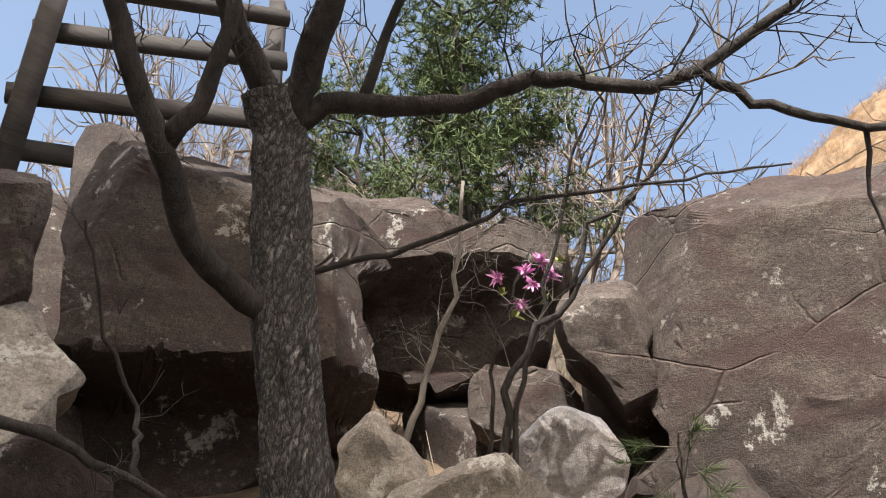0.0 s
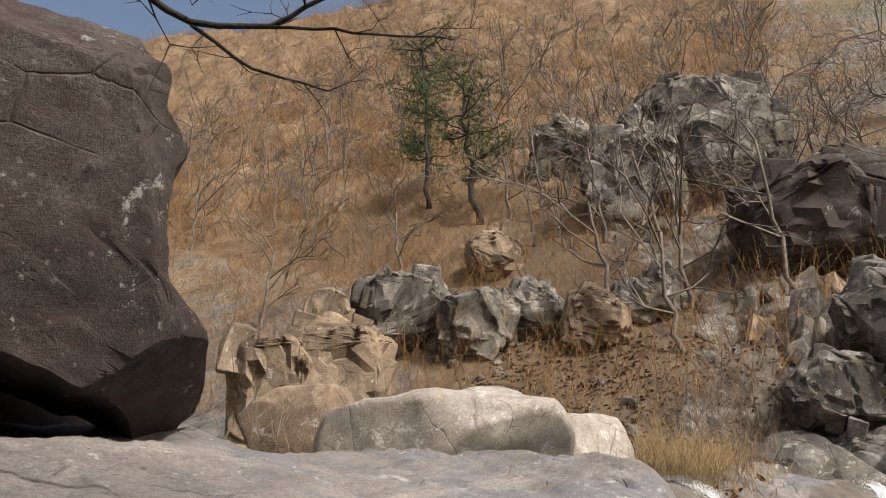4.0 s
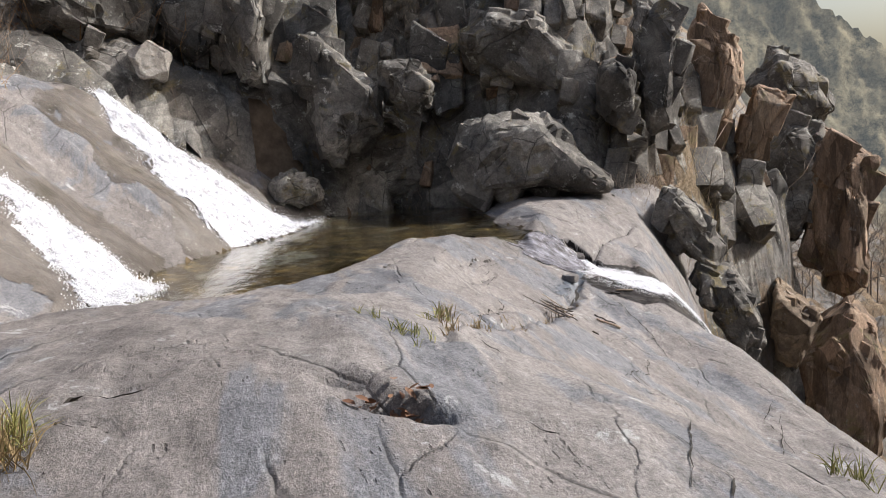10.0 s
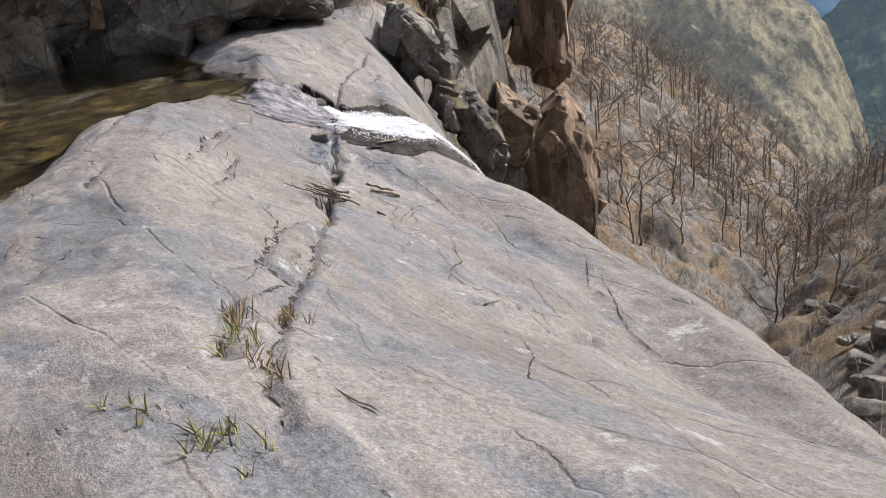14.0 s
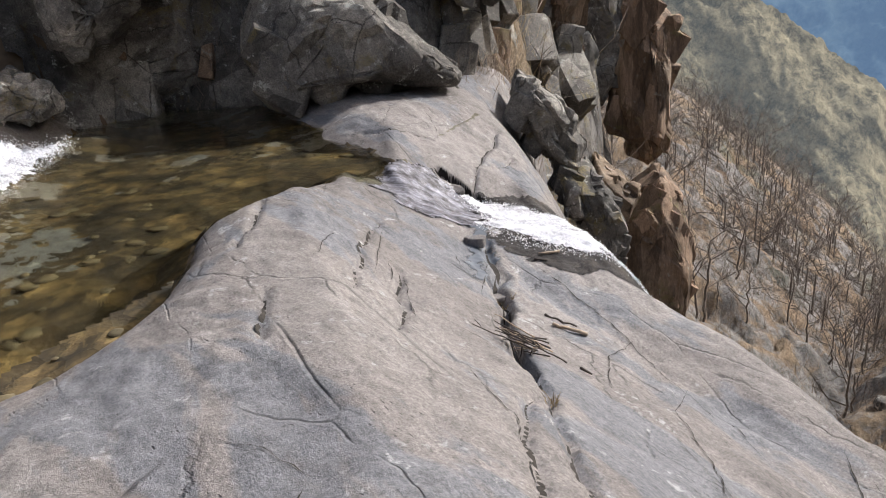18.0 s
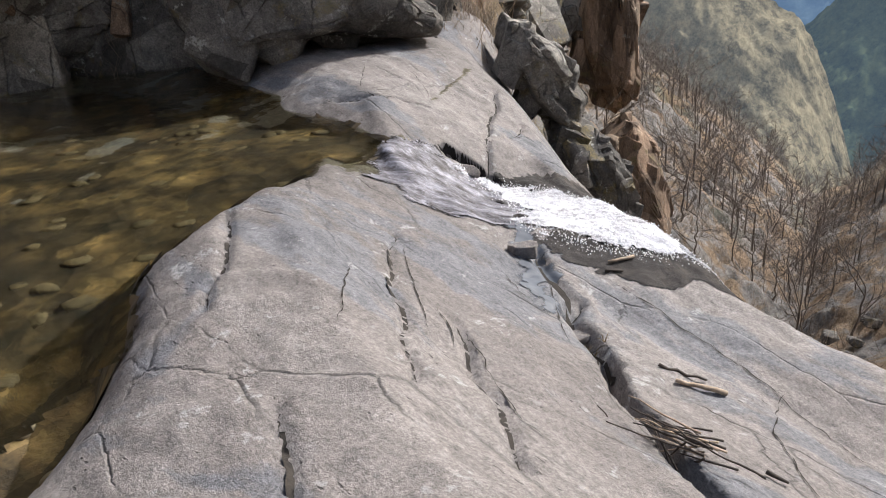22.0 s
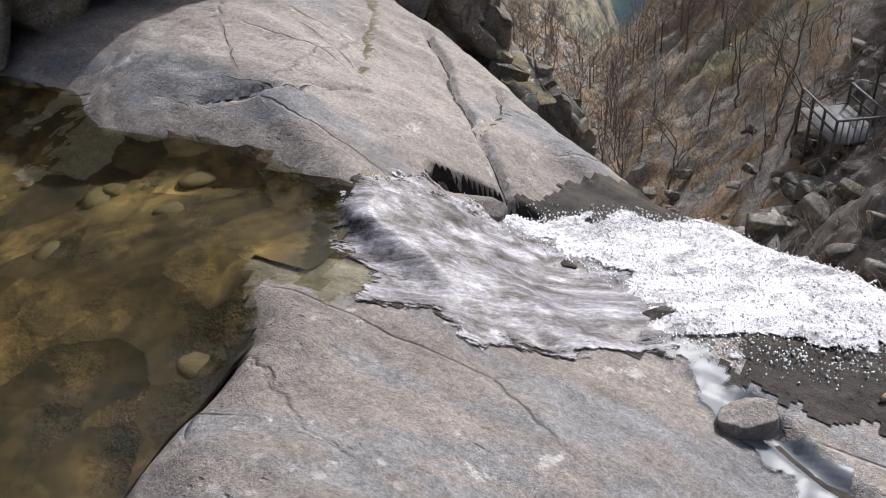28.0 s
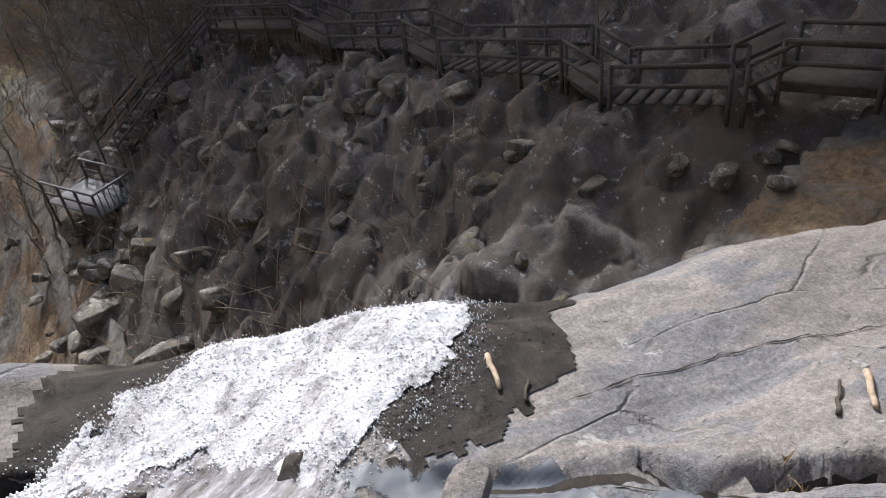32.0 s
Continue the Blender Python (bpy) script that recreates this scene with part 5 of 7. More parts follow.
crag("crag", "dark fractured crag with lichen", CLIFF, (17.54, -3.83, 7.21), -101, [(-0.76, 0.4), (-0.43, 1.16), (0.27, 1.22), (0.64, 0.3), (0.68, -0.71), (0.14, -1.44), (-0.59, -0.9)], 2.0, 36, 4)
crag("crag", "pale water-worn rock by the stream", PALE, (15.54, 0.91, 3.88), -86, [(-0.35, 0.06), (-0.14, 0.27), (0.25, 0.2), (0.27, -0.23), (-0.05, -0.3)], 0.7, 37, 4)
crag("crag", "dark fractured crag with lichen", CLIFF, (17.47, -5.04, 6.82), -105, [(-0.38, 0.35), (0.18, 0.43), (0.32, -0.34), (-0.13, -0.44)], 1.0, 38, 4)
crag("crag", "dark fractured crag with lichen", CLIFF, (17.22, -1.54, 6.24), -94, [(-0.37, 0.69), (0.19, 0.8), (0.29, -0.24), (0.14, -0.89), (-0.26, -0.36)], 1.4, 39, 4)
crag("crag", "dark fractured crag with lichen", CLIFF, (15.95, -7.56, 3.79), -113, [(-1.74, 0.55), (-1.26, 1.13), (-0.52, 0.83), (0.23, 0.89), (0.83, 0.12), (1.42, -0.53), (1.48, -0.85), (0.91, -1.24), (0.17, -0.7), (-1.58, -0.21)], 2.4, 40, 4)
crag("crag", "dark fractured crag with lichen", CLIFF, (13.87, -8.60, 2.77), -119, [(-0.47, 0.65), (-0.01, 0.79), (0.38, 0.36), (0.42, -0.57), (0.18, -0.85), (-0.5, -0.4)], 1.2, 41, 4)
crag("crag", "dark fractured crag with lichen", CLIFF, (13.99, -9.67, 3.28), -121, [(-0.49, 1.63), (0.42, 1.3), (0.52, 0.27), (0.27, -1.35), (-0.2, -1.57), (-0.53, -0.35)], 1.6, 42, 4)
crag("crag", "ochre crag standing over the gorge", OCHRE, (18.32, -13.91, 3.06), -124, [(-0.63, 1.04), (-0.16, 2.39), (0.87, 0.91), (1.02, -0.04), (0.11, -1.72), (-0.51, -2.01), (-0.74, -0.7)], 2.1, 43, 4)
crag("crag", "ochre crag standing over the gorge", OCHRE, (17.78, -15.16, 1.82), -128, [(-0.28, 0.44), (0.03, 1.21), (1.06, 0.9), (0.33, -0.25), (-0.44, -1.36), (-0.74, -1.02)], 1.2, 44, 4)
crag("crag", "dark fractured crag with lichen", CLIFF, (20.87, -18.95, 2.9), -130, [(-1.56, 0.37), (-0.51, 1.56), (0.66, 0.91), (1.33, -0.58), (0.69, -1.27), (-0.69, -1.0)], 3.2, 45, 4)
crag("crag", "dark fractured crag with lichen", CLIFF, (20.09, -18.45, 0.03), -130, [(-1.12, 0.78), (-0.28, 2.19), (0.87, 2.11), (0.88, 0.33), (0.42, -1.48), (0.09, -2.23), (-0.95, -1.86)], 2.6, 46, 4)
crag("crag", "ochre crag standing over the gorge", OCHRE, (19.22, -19.34, -0.81), -133, [(-0.96, 2.28), (-0.48, 2.71), (0.32, 1.86), (1.02, 1.65), (0.98, -0.28), (0.79, -2.46), (0.4, -2.93), (-0.26, -2.3), (-0.86, -1.37), (-1.03, 0.66)], 2.6, 47, 4)
crag("crag", "ochre crag standing over the gorge", OCHRE, (16.95, -17.41, -5.59), -133, [(-0.92, 1.14), (-0.18, 1.86), (0.38, 2.31), (0.96, 1.6), (1.28, -0.37), (1.06, -3.14), (-0.12, -3.34), (-1.06, -0.98), (-1.53, 0.74)], 2.6, 48, 4)
crag("crag", "sunlit tan rock outcrop on the bank", GOLD, (16.42, -15.22, -3.7), -130, [(-0.38, 1.21), (0.05, 0.9), (0.77, 0.29), (0.21, -0.22), (0.21, -1.36), (-0.37, -1.08), (-0.51, 0.24)], 1.6, 49, 4)
crag("crag", "dark fractured crag with lichen", CLIFF, (11.69, -9.79, -1.60), -126, [(-0.63, 0.91), (-0.02, 0.8), (0.38, 0.15), (0.68, -0.72), (0.38, -1.18), (-0.23, -0.31), (-0.58, 0.35)], 1.6, 50, 4)
crag("crag", "dark fractured crag with lichen", CLIFF, (12.26, -9.31, -0.06), -124, [(-0.45, 0.9), (0.18, 0.44), (0.69, -0.45), (0.48, -1.01), (-0.25, -0.33), (-0.67, 0.46)], 1.4, 51, 4)
crag("crag", "dark fractured crag with lichen", CLIFF, (15.43, -4.31, 3.14), -103, [(-0.56, 0.56), (0.29, 0.63), (0.5, 0.03), (0.29, -0.43), (-0.02, -0.54), (-0.49, -0.27)], 1.1, 52, 4)
crag("crag", "dark fractured crag with lichen", CLIFF, (17.41, -3.85, 1.78), -100, [(-1.26, 1.0), (-0.17, 1.59), (1.1, 0.75), (1.43, -0.47), (1.24, -1.34), (-0.9, -1.16), (-1.38, -0.44)], 1.8, 53, 4)
crag("crag", "dark fractured crag with lichen", CLIFF, (15.51, -1.71, 1.08), -94, [(-0.58, 0.16), (0.03, 0.48), (0.48, 0.21), (0.62, -0.18), (-0.04, -0.38), (-0.5, -0.29)], 1.0, 54, 4)
crag("crag", "dark fractured crag with lichen", CLIFF, (14.1, -6.42, 1.52), -111, [(-1.32, 0.87), (-0.65, 0.99), (0.34, 0.99), (0.88, 0.69), (1.61, -0.23), (1.92, -0.74), (0.94, -0.61), (-0.16, -0.52), (-0.73, -0.61), (-1.3, -0.81), (-1.6, -0.06)], 2.2, 55, 4)
thing("rock", rock_mesh("rock", (4.4, 3.0, 1.9), PALE, 63, sub=5, box=0.45, cuts=9, rough=0.05, flat=False), "pale water-worn rock beside the stream", "rock", (8.74, 7.05, 3.98), (4, -3, -54))
thing("rock", rock_mesh("rock", (2.5, 2.0, 1.9), PALE, 64, sub=5, box=0.45, cuts=9, rough=0.05, flat=False), "pale water-worn rock beside the stream", "rock", (10.40, 5.71, 3.62), (4, -3, -63))
thing("rock", rock_mesh("rock", (3.0, 2.0, 1.9), GOLD, 56, sub=5, box=0.45, cuts=9, rough=0.05, flat=False), "low tan ledge beside the stream", "rock", (10.11, 11.89, 5.37), (4, -3, -43))
crag("crag", "sunlit tan rock outcrop on the bank", GOLD, (11.62, 14.32, 7.39), -42, [(-1.2, 0.08), (-1.01, 0.66), (-0.48, 1.07), (0.36, 0.94), (0.96, 0.71), (1.2, 0.08), (1.01, -3.3), (-1.01, -3.3)], 1.7, 57)
crag("crag", "sunlit tan rock outcrop on the bank", GOLD, (13.18, 13.44, 7.70), -47, [(-1.54, 0.09), (-1.41, 0.83), (-0.31, 0.94), (0.31, 1.2), (1.17, 1.11), (1.54, 0.46), (1.48, 0.09), (1.29, -2.64), (-1.29, -2.64)], 2.2, 58)
crag("crag", "sunlit tan rock outcrop on the bank", GOLD, (17.22, 17.51, 11.02), -46, [(-1.11, 0.09), (-0.67, 0.96), (0.0, 1.18), (0.67, 0.82), (1.11, 0.18), (0.93, -0.88), (-0.93, -0.88)], 1.6, 59)
crag("crag", "dark jointed rock at the foot of the hill", CLIFF, (16.97, 14.07, 10.07), -52, [(-1.73, 0.14), (-1.45, 1.09), (-0.69, 1.77), (0.52, 1.55), (1.38, 1.17), (1.73, 0.14), (1.45, -1.2), (-1.45, -1.2)], 2.4, 60)
crag("crag", "dark jointed rock at the foot of the hill", CLIFF, (17.42, 11.60, 9.30), -58, [(-1.3, 0.1), (-1.19, 0.86), (-0.26, 0.97), (0.26, 1.24), (0.99, 1.14), (1.3, 0.48), (1.25, 0.1), (1.09, -0.91), (-1.09, -0.91)], 1.8, 61)
crag("crag", "dark jointed rock at the foot of the hill", CLIFF, (18.63, 10.28, 9.68), -62, [(-1.06, 0.11), (-0.64, 1.12), (0.0, 1.38), (0.64, 0.95), (1.06, 0.21), (0.89, -0.99), (-0.89, -0.99)], 1.5, 62)
crag("crag", "sunlit tan rock outcrop on the bank", GOLD, (18.57, 8.27, 8.92), -67, [(-1.1, 0.09), (-0.66, 0.98), (0.0, 1.21), (0.66, 0.83), (1.1, 0.19), (0.92, -0.9), (-0.92, -0.9)], 1.5, 71)
crag("crag", "sunlit tan rock outcrop on the bank", GOLD, (22.64, 13.78, 14.17), -60, [(-1.24, 0.09), (-1.04, 0.72), (-0.5, 1.17), (0.37, 1.03), (0.99, 0.77), (1.24, 0.09), (1.04, -0.88), (-1.04, -0.88)], 1.7, 165)
crag("crag", "dark jointed rock at the foot of the hill", CLIFF, (20.05, 7.13, 9.71), -71, [(-1.07, 0.07), (-0.98, 0.64), (-0.21, 0.73), (0.21, 0.92), (0.81, 0.85), (1.07, 0.36), (1.02, 0.07), (0.9, -0.75), (-0.9, -0.75)], 1.5, 166)
crag("crag", "grey fractured outcrop high on the hillside", CLIFF, (30.88, 13.69, 22.25), -67, [(-2.24, 0.19), (-1.34, 2.06), (0.0, 2.52), (1.34, 1.75), (2.24, 0.39), (1.88, -1.61), (-1.88, -1.61)], 3.1, 65)
crag("crag", "grey fractured outcrop high on the hillside", CLIFF, (27.12, 9.02, 17.30), -72, [(-2.22, 0.21), (-1.87, 1.68), (-0.89, 2.73), (0.67, 2.39), (1.78, 1.81), (2.22, 0.21), (1.87, -1.72), (-1.87, -1.72)], 3.1, 66)
crag("crag", "grey fractured outcrop high on the hillside", CLIFF, (32.48, 7.77, 21.98), -77, [(-3.82, 0.25), (-3.21, 2.0), (-1.53, 3.25), (1.15, 2.85), (3.06, 2.15), (3.82, 0.25), (3.21, -2.0), (-3.21, -2.0)], 5.4, 69)
crag("crag", "grey fractured outcrop high on the hillside", CLIFF, (30.39, 5.12, 18.95), -81, [(-2.41, 0.23), (-2.21, 2.04), (-0.48, 2.32), (0.48, 2.95), (1.83, 2.73), (2.41, 1.14), (2.31, 0.23), (2.02, -1.83), (-2.02, -1.83)], 3.4, 70)
# the darker boulder stone stands in for the shade on this crag
crag("crag", "crag above the stream, toned dark for its shade", BOULDER, (23.45, 2.39, 11.63), -84, [(-2.56, 0.19), (-2.35, 1.68), (-0.51, 1.91), (0.51, 2.43), (1.94, 2.24), (2.56, 0.93), (2.46, 0.19), (2.15, -1.55), (-2.15, -1.55)], 3.6, 160)
crag("crag", "dark fractured crag with lichen", CLIFF, (16.51, 1.78, 3.58), -84, [(-1.21, 0.43), (-0.22, 1.1), (0.64, 0.81), (1.16, -0.14), (0.96, -0.92), (-0.29, -0.67), (-1.18, -0.53)], 1.8, 67, 4)
crag("crag", "dark fractured crag with lichen", CLIFF, (18.41, 0.10, 4.28), -89, [(-1.49, 1.21), (-0.38, 1.37), (0.65, 0.5), (1.02, -0.51), (0.59, -1.44), (-0.55, -0.92)], 2.0, 68, 4)

# shards and small crags filling the walls
rng = np.random.RandomState(4)
shard_meshes = [block_mesh("rock_block", (CLIFF, CLIFF, CLIFF, CLIFF, OCHRE)[k % 5], 300 + k) for k in range(10)]


def cliff_mesh(name, xs, ys, keep, material):
    """A steep wall of jointed blocks."""
    X, Y = np.meshgrid(xs, ys)
    Z = hills(X, Y)
    d = fractured(X, Y, Z, 1.7, 40, (1, 1, 0.6))[0] * 1.5 + 0.05 * fbm(X * 2, Y * 2, Z * 2, 44, 4)
    d = d * 0.45
    n, m = X.shape
    i = np.arange(n * m).reshape(n, m)
    k = keep(X, Y)
    k = k[:-1, :-1] & k[:-1, 1:] & k[1:, 1:] & k[1:, :-1]
    F = np.stack([i[:-1, :-1], i[:-1, 1:], i[1:, 1:], i[1:, :-1]], -1)[k]
    V = np.stack([X - 0.75 * d, Y - 0.2 * d, Z + 0.6 * d], -1).reshape(-1, 3)
    used = np.unique(F)
    back = np.full(len(V), -1)
    back[used] = np.arange(len(used))
    return mesh_of(name, V[used], back[F], material, smooth=False)


wall_ob = thing("cliff", cliff_mesh("cliff", np.arange(11.5, 27, 0.085), np.arange(-17, 12, 0.085), lambda x, y: (((east_of(x, y) > -1.6) & (hills(x, y) > -8)) | ((x > 12.2) & (y > -1) & (y < 5.5) & (hills(x, y) > rocks(x, y) - 0.3))) & (east_of(x, y) < 7), CLIFF), "fractured dark cliff beside the pool", "cliff", kind="structure")
line = along(EAST[1:8], 0.42)
for k in range(330):
    q = line[rng.randint(len(line))]
    into = rng.uniform(0.0, 4.5)
    x, y = q[0] + into * 0.9 + rng.normal(0, 0.3), q[1] + rng.normal(0, 0.4)
    z = float(hills(np.array([x]), np.array([y]))[0])
    s = rng.uniform(0.5, 1.7) * rng.choice([0.5, 0.8, 1])
    o = part("rock_block", shard_meshes[k % 10], wall_ob, "", (x, y, z - 0.1 * s), tuple(np.array((4, 24, -18)) + rng.uniform(-14, 14, 3)))
    o.scale = (s, s * rng.uniform(0.5, 0.9), s * rng.uniform(0.9, 1.6))
gorge_ob = holder("boulder_field", "grey rocks scattered over the gorge side", "rocks", kind="structure")
grey_meshes = [rock_mesh("rock_block", (1, 0.9, 0.7), CLIFF, 330 + k, sub=4, box=0.7, cuts=9, rough=0.07) for k in range(6)]
for k in range(240):
    y = rng.uniform(-46, -13)
    x = rng.uniform(-8, 14) - 0.1 * y * rng.uniform(0, 2)
    z = float(hills(np.array([x]), np.array([y]))[0])
    s = rng.uniform(0.3, 1.0) * rng.choice([1, 1, 1.8])
    o = part("rock_block", grey_meshes[k % 6], gorge_ob, "", (x, y, z + 0.05), tuple(rng.uniform(-30, 30, 3)))
    o.scale = (s * 1.3, s, s)
tal = holder("scree", "pale scree stones above the stream bank", "rocks", kind="structure")
for k in range(110):
    x, y = rng.uniform(9, 17), rng.uniform(6.0, 13)
    z = float(max(hills(np.array([x]), np.array([y]))[0], -20))
    s = rng.uniform(0.12, 0.5)
    o = part("rock_block", grey_meshes[k % 6], tal, "", (x, y, z), tuple(rng.uniform(-30, 30, 3)))
    o.scale = (s, s, s)

# an unseen tall rock added behind the start of the walk to shade it, and the rock at the back of the hollow
crag("shade_bluff", "tall dark rock added out of view to shade the boulders", CLIFF, (-6.2, -7.6, 5.9), 0, [(-4.6, -7), (-5.0, 2), (-3.2, 7), (0.5, 8.2), (2.6, 7.6), (3.8, 4.0), (4.4, -2), (3.6, -7)], 4.0, 91, 6)
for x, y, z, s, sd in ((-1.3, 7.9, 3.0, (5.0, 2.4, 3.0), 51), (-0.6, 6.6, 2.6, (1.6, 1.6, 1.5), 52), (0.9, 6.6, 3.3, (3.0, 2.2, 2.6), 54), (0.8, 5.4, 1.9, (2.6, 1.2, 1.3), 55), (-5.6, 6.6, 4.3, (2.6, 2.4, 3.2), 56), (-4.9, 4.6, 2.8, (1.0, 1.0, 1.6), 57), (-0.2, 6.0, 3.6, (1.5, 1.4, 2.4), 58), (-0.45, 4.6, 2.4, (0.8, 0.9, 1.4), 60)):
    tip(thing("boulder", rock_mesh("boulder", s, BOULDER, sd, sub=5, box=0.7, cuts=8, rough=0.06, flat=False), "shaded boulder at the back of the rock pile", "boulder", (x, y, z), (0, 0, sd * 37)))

# far wooded ridges closing the valley, each under its own skyline of bearings and slopes
def ridge(dist, base, skyline, seed, dark, light, haze_glow):
    m, nt, p = nodes_of("far wooded ridge")
    v = coords(nt)
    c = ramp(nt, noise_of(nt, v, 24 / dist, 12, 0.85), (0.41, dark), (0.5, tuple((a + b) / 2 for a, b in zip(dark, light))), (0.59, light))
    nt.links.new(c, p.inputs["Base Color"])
    # distance is imitated here: a pale glow of the material veils the ridge
    p.inputs["Emission Color"].default_value = (*haze_glow, 1)
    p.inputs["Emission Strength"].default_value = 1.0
    p.inputs["Roughness"].default_value = 1.0
    p.inputs["Specular IOR Level"].default_value = 0.0
    deg = np.linspace(skyline[0][0], skyline[-1][0], 420)[None, :]
    az = np.radians(deg)
    k = np.linspace(0, 1, 70)[:, None]
    R = dist * (1 + 0.45 * k) + 0.03 * dist * fbm(az * 10, k * 4, 0, seed, 4)
    top = 1.5 + 1.45 * dist * np.tan(np.radians(np.interp(deg, [q[0] for q in skyline], [q[1] for q in skyline])))
    Z = base + (top - base) * k ** 0.8 + 0.008 * dist * fbm(az * 24, k * 7, 0, seed + 5, 4) + 0.008 * dist * np.abs(fbm(az * 120, k * 55, 0, seed + 6, 3))
    X, Y = 5 + R * np.sin(az), -3 + R * np.cos(az)
    i = np.arange(X.size).reshape(X.shape)
    F = np.stack([i[:-1, :-1], i[:-1, 1:], i[1:, 1:], i[1:, :-1]], -1).reshape(-1, 4)
    thing("backdrop", mesh_of("backdrop", np.stack([X, Y, Z], -1).reshape(-1, 3), F, m), "wooded mountain ridge closing the valley, its haze put in as glow", "mountain", kind="structure")


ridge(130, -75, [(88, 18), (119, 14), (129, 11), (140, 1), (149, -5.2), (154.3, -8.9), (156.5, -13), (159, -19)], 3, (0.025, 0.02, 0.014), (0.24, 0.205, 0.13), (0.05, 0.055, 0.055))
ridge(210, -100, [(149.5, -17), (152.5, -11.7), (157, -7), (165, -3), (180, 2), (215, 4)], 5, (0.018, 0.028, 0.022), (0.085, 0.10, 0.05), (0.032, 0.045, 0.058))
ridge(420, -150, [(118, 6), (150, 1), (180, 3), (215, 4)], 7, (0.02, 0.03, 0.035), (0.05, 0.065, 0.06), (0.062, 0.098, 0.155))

# ---- plants ----
LEAF = plain_mat("dry leaf", (0.10, 0.045, 0.026), (0.25, 0.14, 0.08), 30, 0.8, relief=0, island=0.8)
GRASS = plain_mat("yellow-green grass", (0.10, 0.12, 0.03), (0.38, 0.34, 0.12), 12, 0.8, relief=0, island=0.8)
STRAW = plain_mat("dry straw grass", (0.19, 0.13, 0.06), (0.36, 0.27, 0.14), 12, 0.9, relief=0, island=0.8)
PETAL = plain_mat("pink petals", (0.45, 0.13, 0.35), (0.75, 0.4, 0.62), 20, 0.6, relief=0, island=0.7)
YOUNG = plain_mat("young leaves", (0.16, 0.20, 0.05), (0.34, 0.36, 0.12), 20, 0.6, relief=0, island=0.7)
MOSS = plain_mat("moss", (0.05, 0.06, 0.015), (0.14, 0.13, 0.04), 20, 0.95, relief=1.0)
BRUSHM = plain_mat("bare brush", (0.12, 0.092, 0.07), (0.28, 0.225, 0.17), 3, 0.9, relief=0, island=0.8)
OLDWOOD = plain_mat("bleached stick", (0.26, 0.19, 0.13), (0.48, 0.38, 0.28), 25, 0.8, stretch=(1, 1, 1))
DARKSTICK = plain_mat("dark wet stick", (0.03, 0.024, 0.02), (0.09, 0.07, 0.055), 25, 0.7)

# deeply furrowed bark of the oak
obm, nt, p = nodes_of("furrowed oak bark")
v = coords(nt, (1, 1, 0.3))
vo = add(nt, "ShaderNodeTexVoronoi", Scale=52)
vo.feature = "DISTANCE_TO_EDGE"
nt.links.new(mix(nt, 0.16, v, noise_of(nt, v, 14, 6, 0.7)), vo.inputs["Vector"])
plate = ramp(nt, vo.outputs["Distance"], (0.0, 0.0), (0.3, 1.0))
c = ramp(nt, noise_of(nt, v, 25, 6, 0.7), (0.3, (0.10, 0.092, 0.082)), (0.55, (0.23, 0.215, 0.195)), (0.75, (0.36, 0.345, 0.315)))
nt.links.new(mix(nt, plate, (0.035, 0.03, 0.026), c), p.inputs["Base Color"])
p.inputs["Roughness"].default_value = 0.95
bump(nt, p, mix(nt, 0.25, plate, noise_of(nt, v, 60, 5, 0.7)), 1.0, 0.03)
OAK = obm


def wiggle(points, gap, amp, seed):
    """A polyline made finer, with small bends."""
    r = np.random.RandomState(seed)
    pts = along(points, gap)
    out = []
    for i, q in enumerate(pts):
        k = amp if 0 < i < len(pts) - 1 else 0
        out.append(q + r.normal(0, 1, 3) * k)
    return out


def limb_vf(points, r0, r1, gap=0.09, amp=0.008, seed=0, sides=8):
    pts = wiggle(points, gap, amp, seed)
    n = len(pts)
    return tube(pts, [r0 + (r1 - r0) * i / (n - 1) for i in range(n)], sides), pts


def twigs(bag, pts, r, count, length, radius, up=0.3, depth=2, start=0.2):
    """Fine side shoots along a limb, forking."""
    n = len(pts)
    pts = np.array(pts, float)
    i = r.randint(int(n * start), n, count)
    base, d = pts[i], pts[np.minimum(i + 1, n - 1)] - pts[np.maximum(i - 1, 0)]
    for level in range(depth):
        d = d / (np.linalg.norm(d, axis=1, keepdims=True) + 1e-9)
        w = r.normal(0, 1, d.shape)
        w = d * 0.7 + w / np.linalg.norm(w, axis=1, keepdims=True) + (0, 0, up)
        w /= np.linalg.norm(w, axis=1, keepdims=True)
        L = (length * 0.55 ** level * r.uniform(0.4, 1.0, len(d)))[:, None]
        p1 = base + w * L * 0.5 + r.normal(0, 0.06, d.shape) * L
        p2 = p1 + (w + r.normal(0, 0.35, d.shape)) * L * 0.5
        bag.put(strands(np.stack([base, p1, p2], 1), np.tile(np.array([1, 0.7, 0.35]) * radius * 0.6 ** level, (len(d), 1))))
        pick = r.rand(len(d), 3) < 0.5
        base = np.where(pick[..., None], p1[:, None], p2[:, None]).reshape(-1, 3)
        d = np.repeat(w, 3, 0)


# the gnarled oak beside the path
oak = tip(holder("oak_tree", "gnarled bare oak with furrowed grey bark", "tree", (-2.6, 2.84, 1.75)))
off = np.array((-2.6, 2.84, 1.75))


def rel(points):
    return [tuple(np.array(q) - off) for q in points]


ro = np.random.RandomState(8)
tr = along(rel([(-2.58, 2.86, 1.6), (-2.6, 2.81, 2.49), (-2.71, 2.67, 3.51), (-2.74, 2.55, 4.05), (-2.78, 2.46, 4.22)]), 0.035)
V, F = tube(tr, [0.135 - 0.02 * i / len(tr) for i in range(len(tr))], 40)
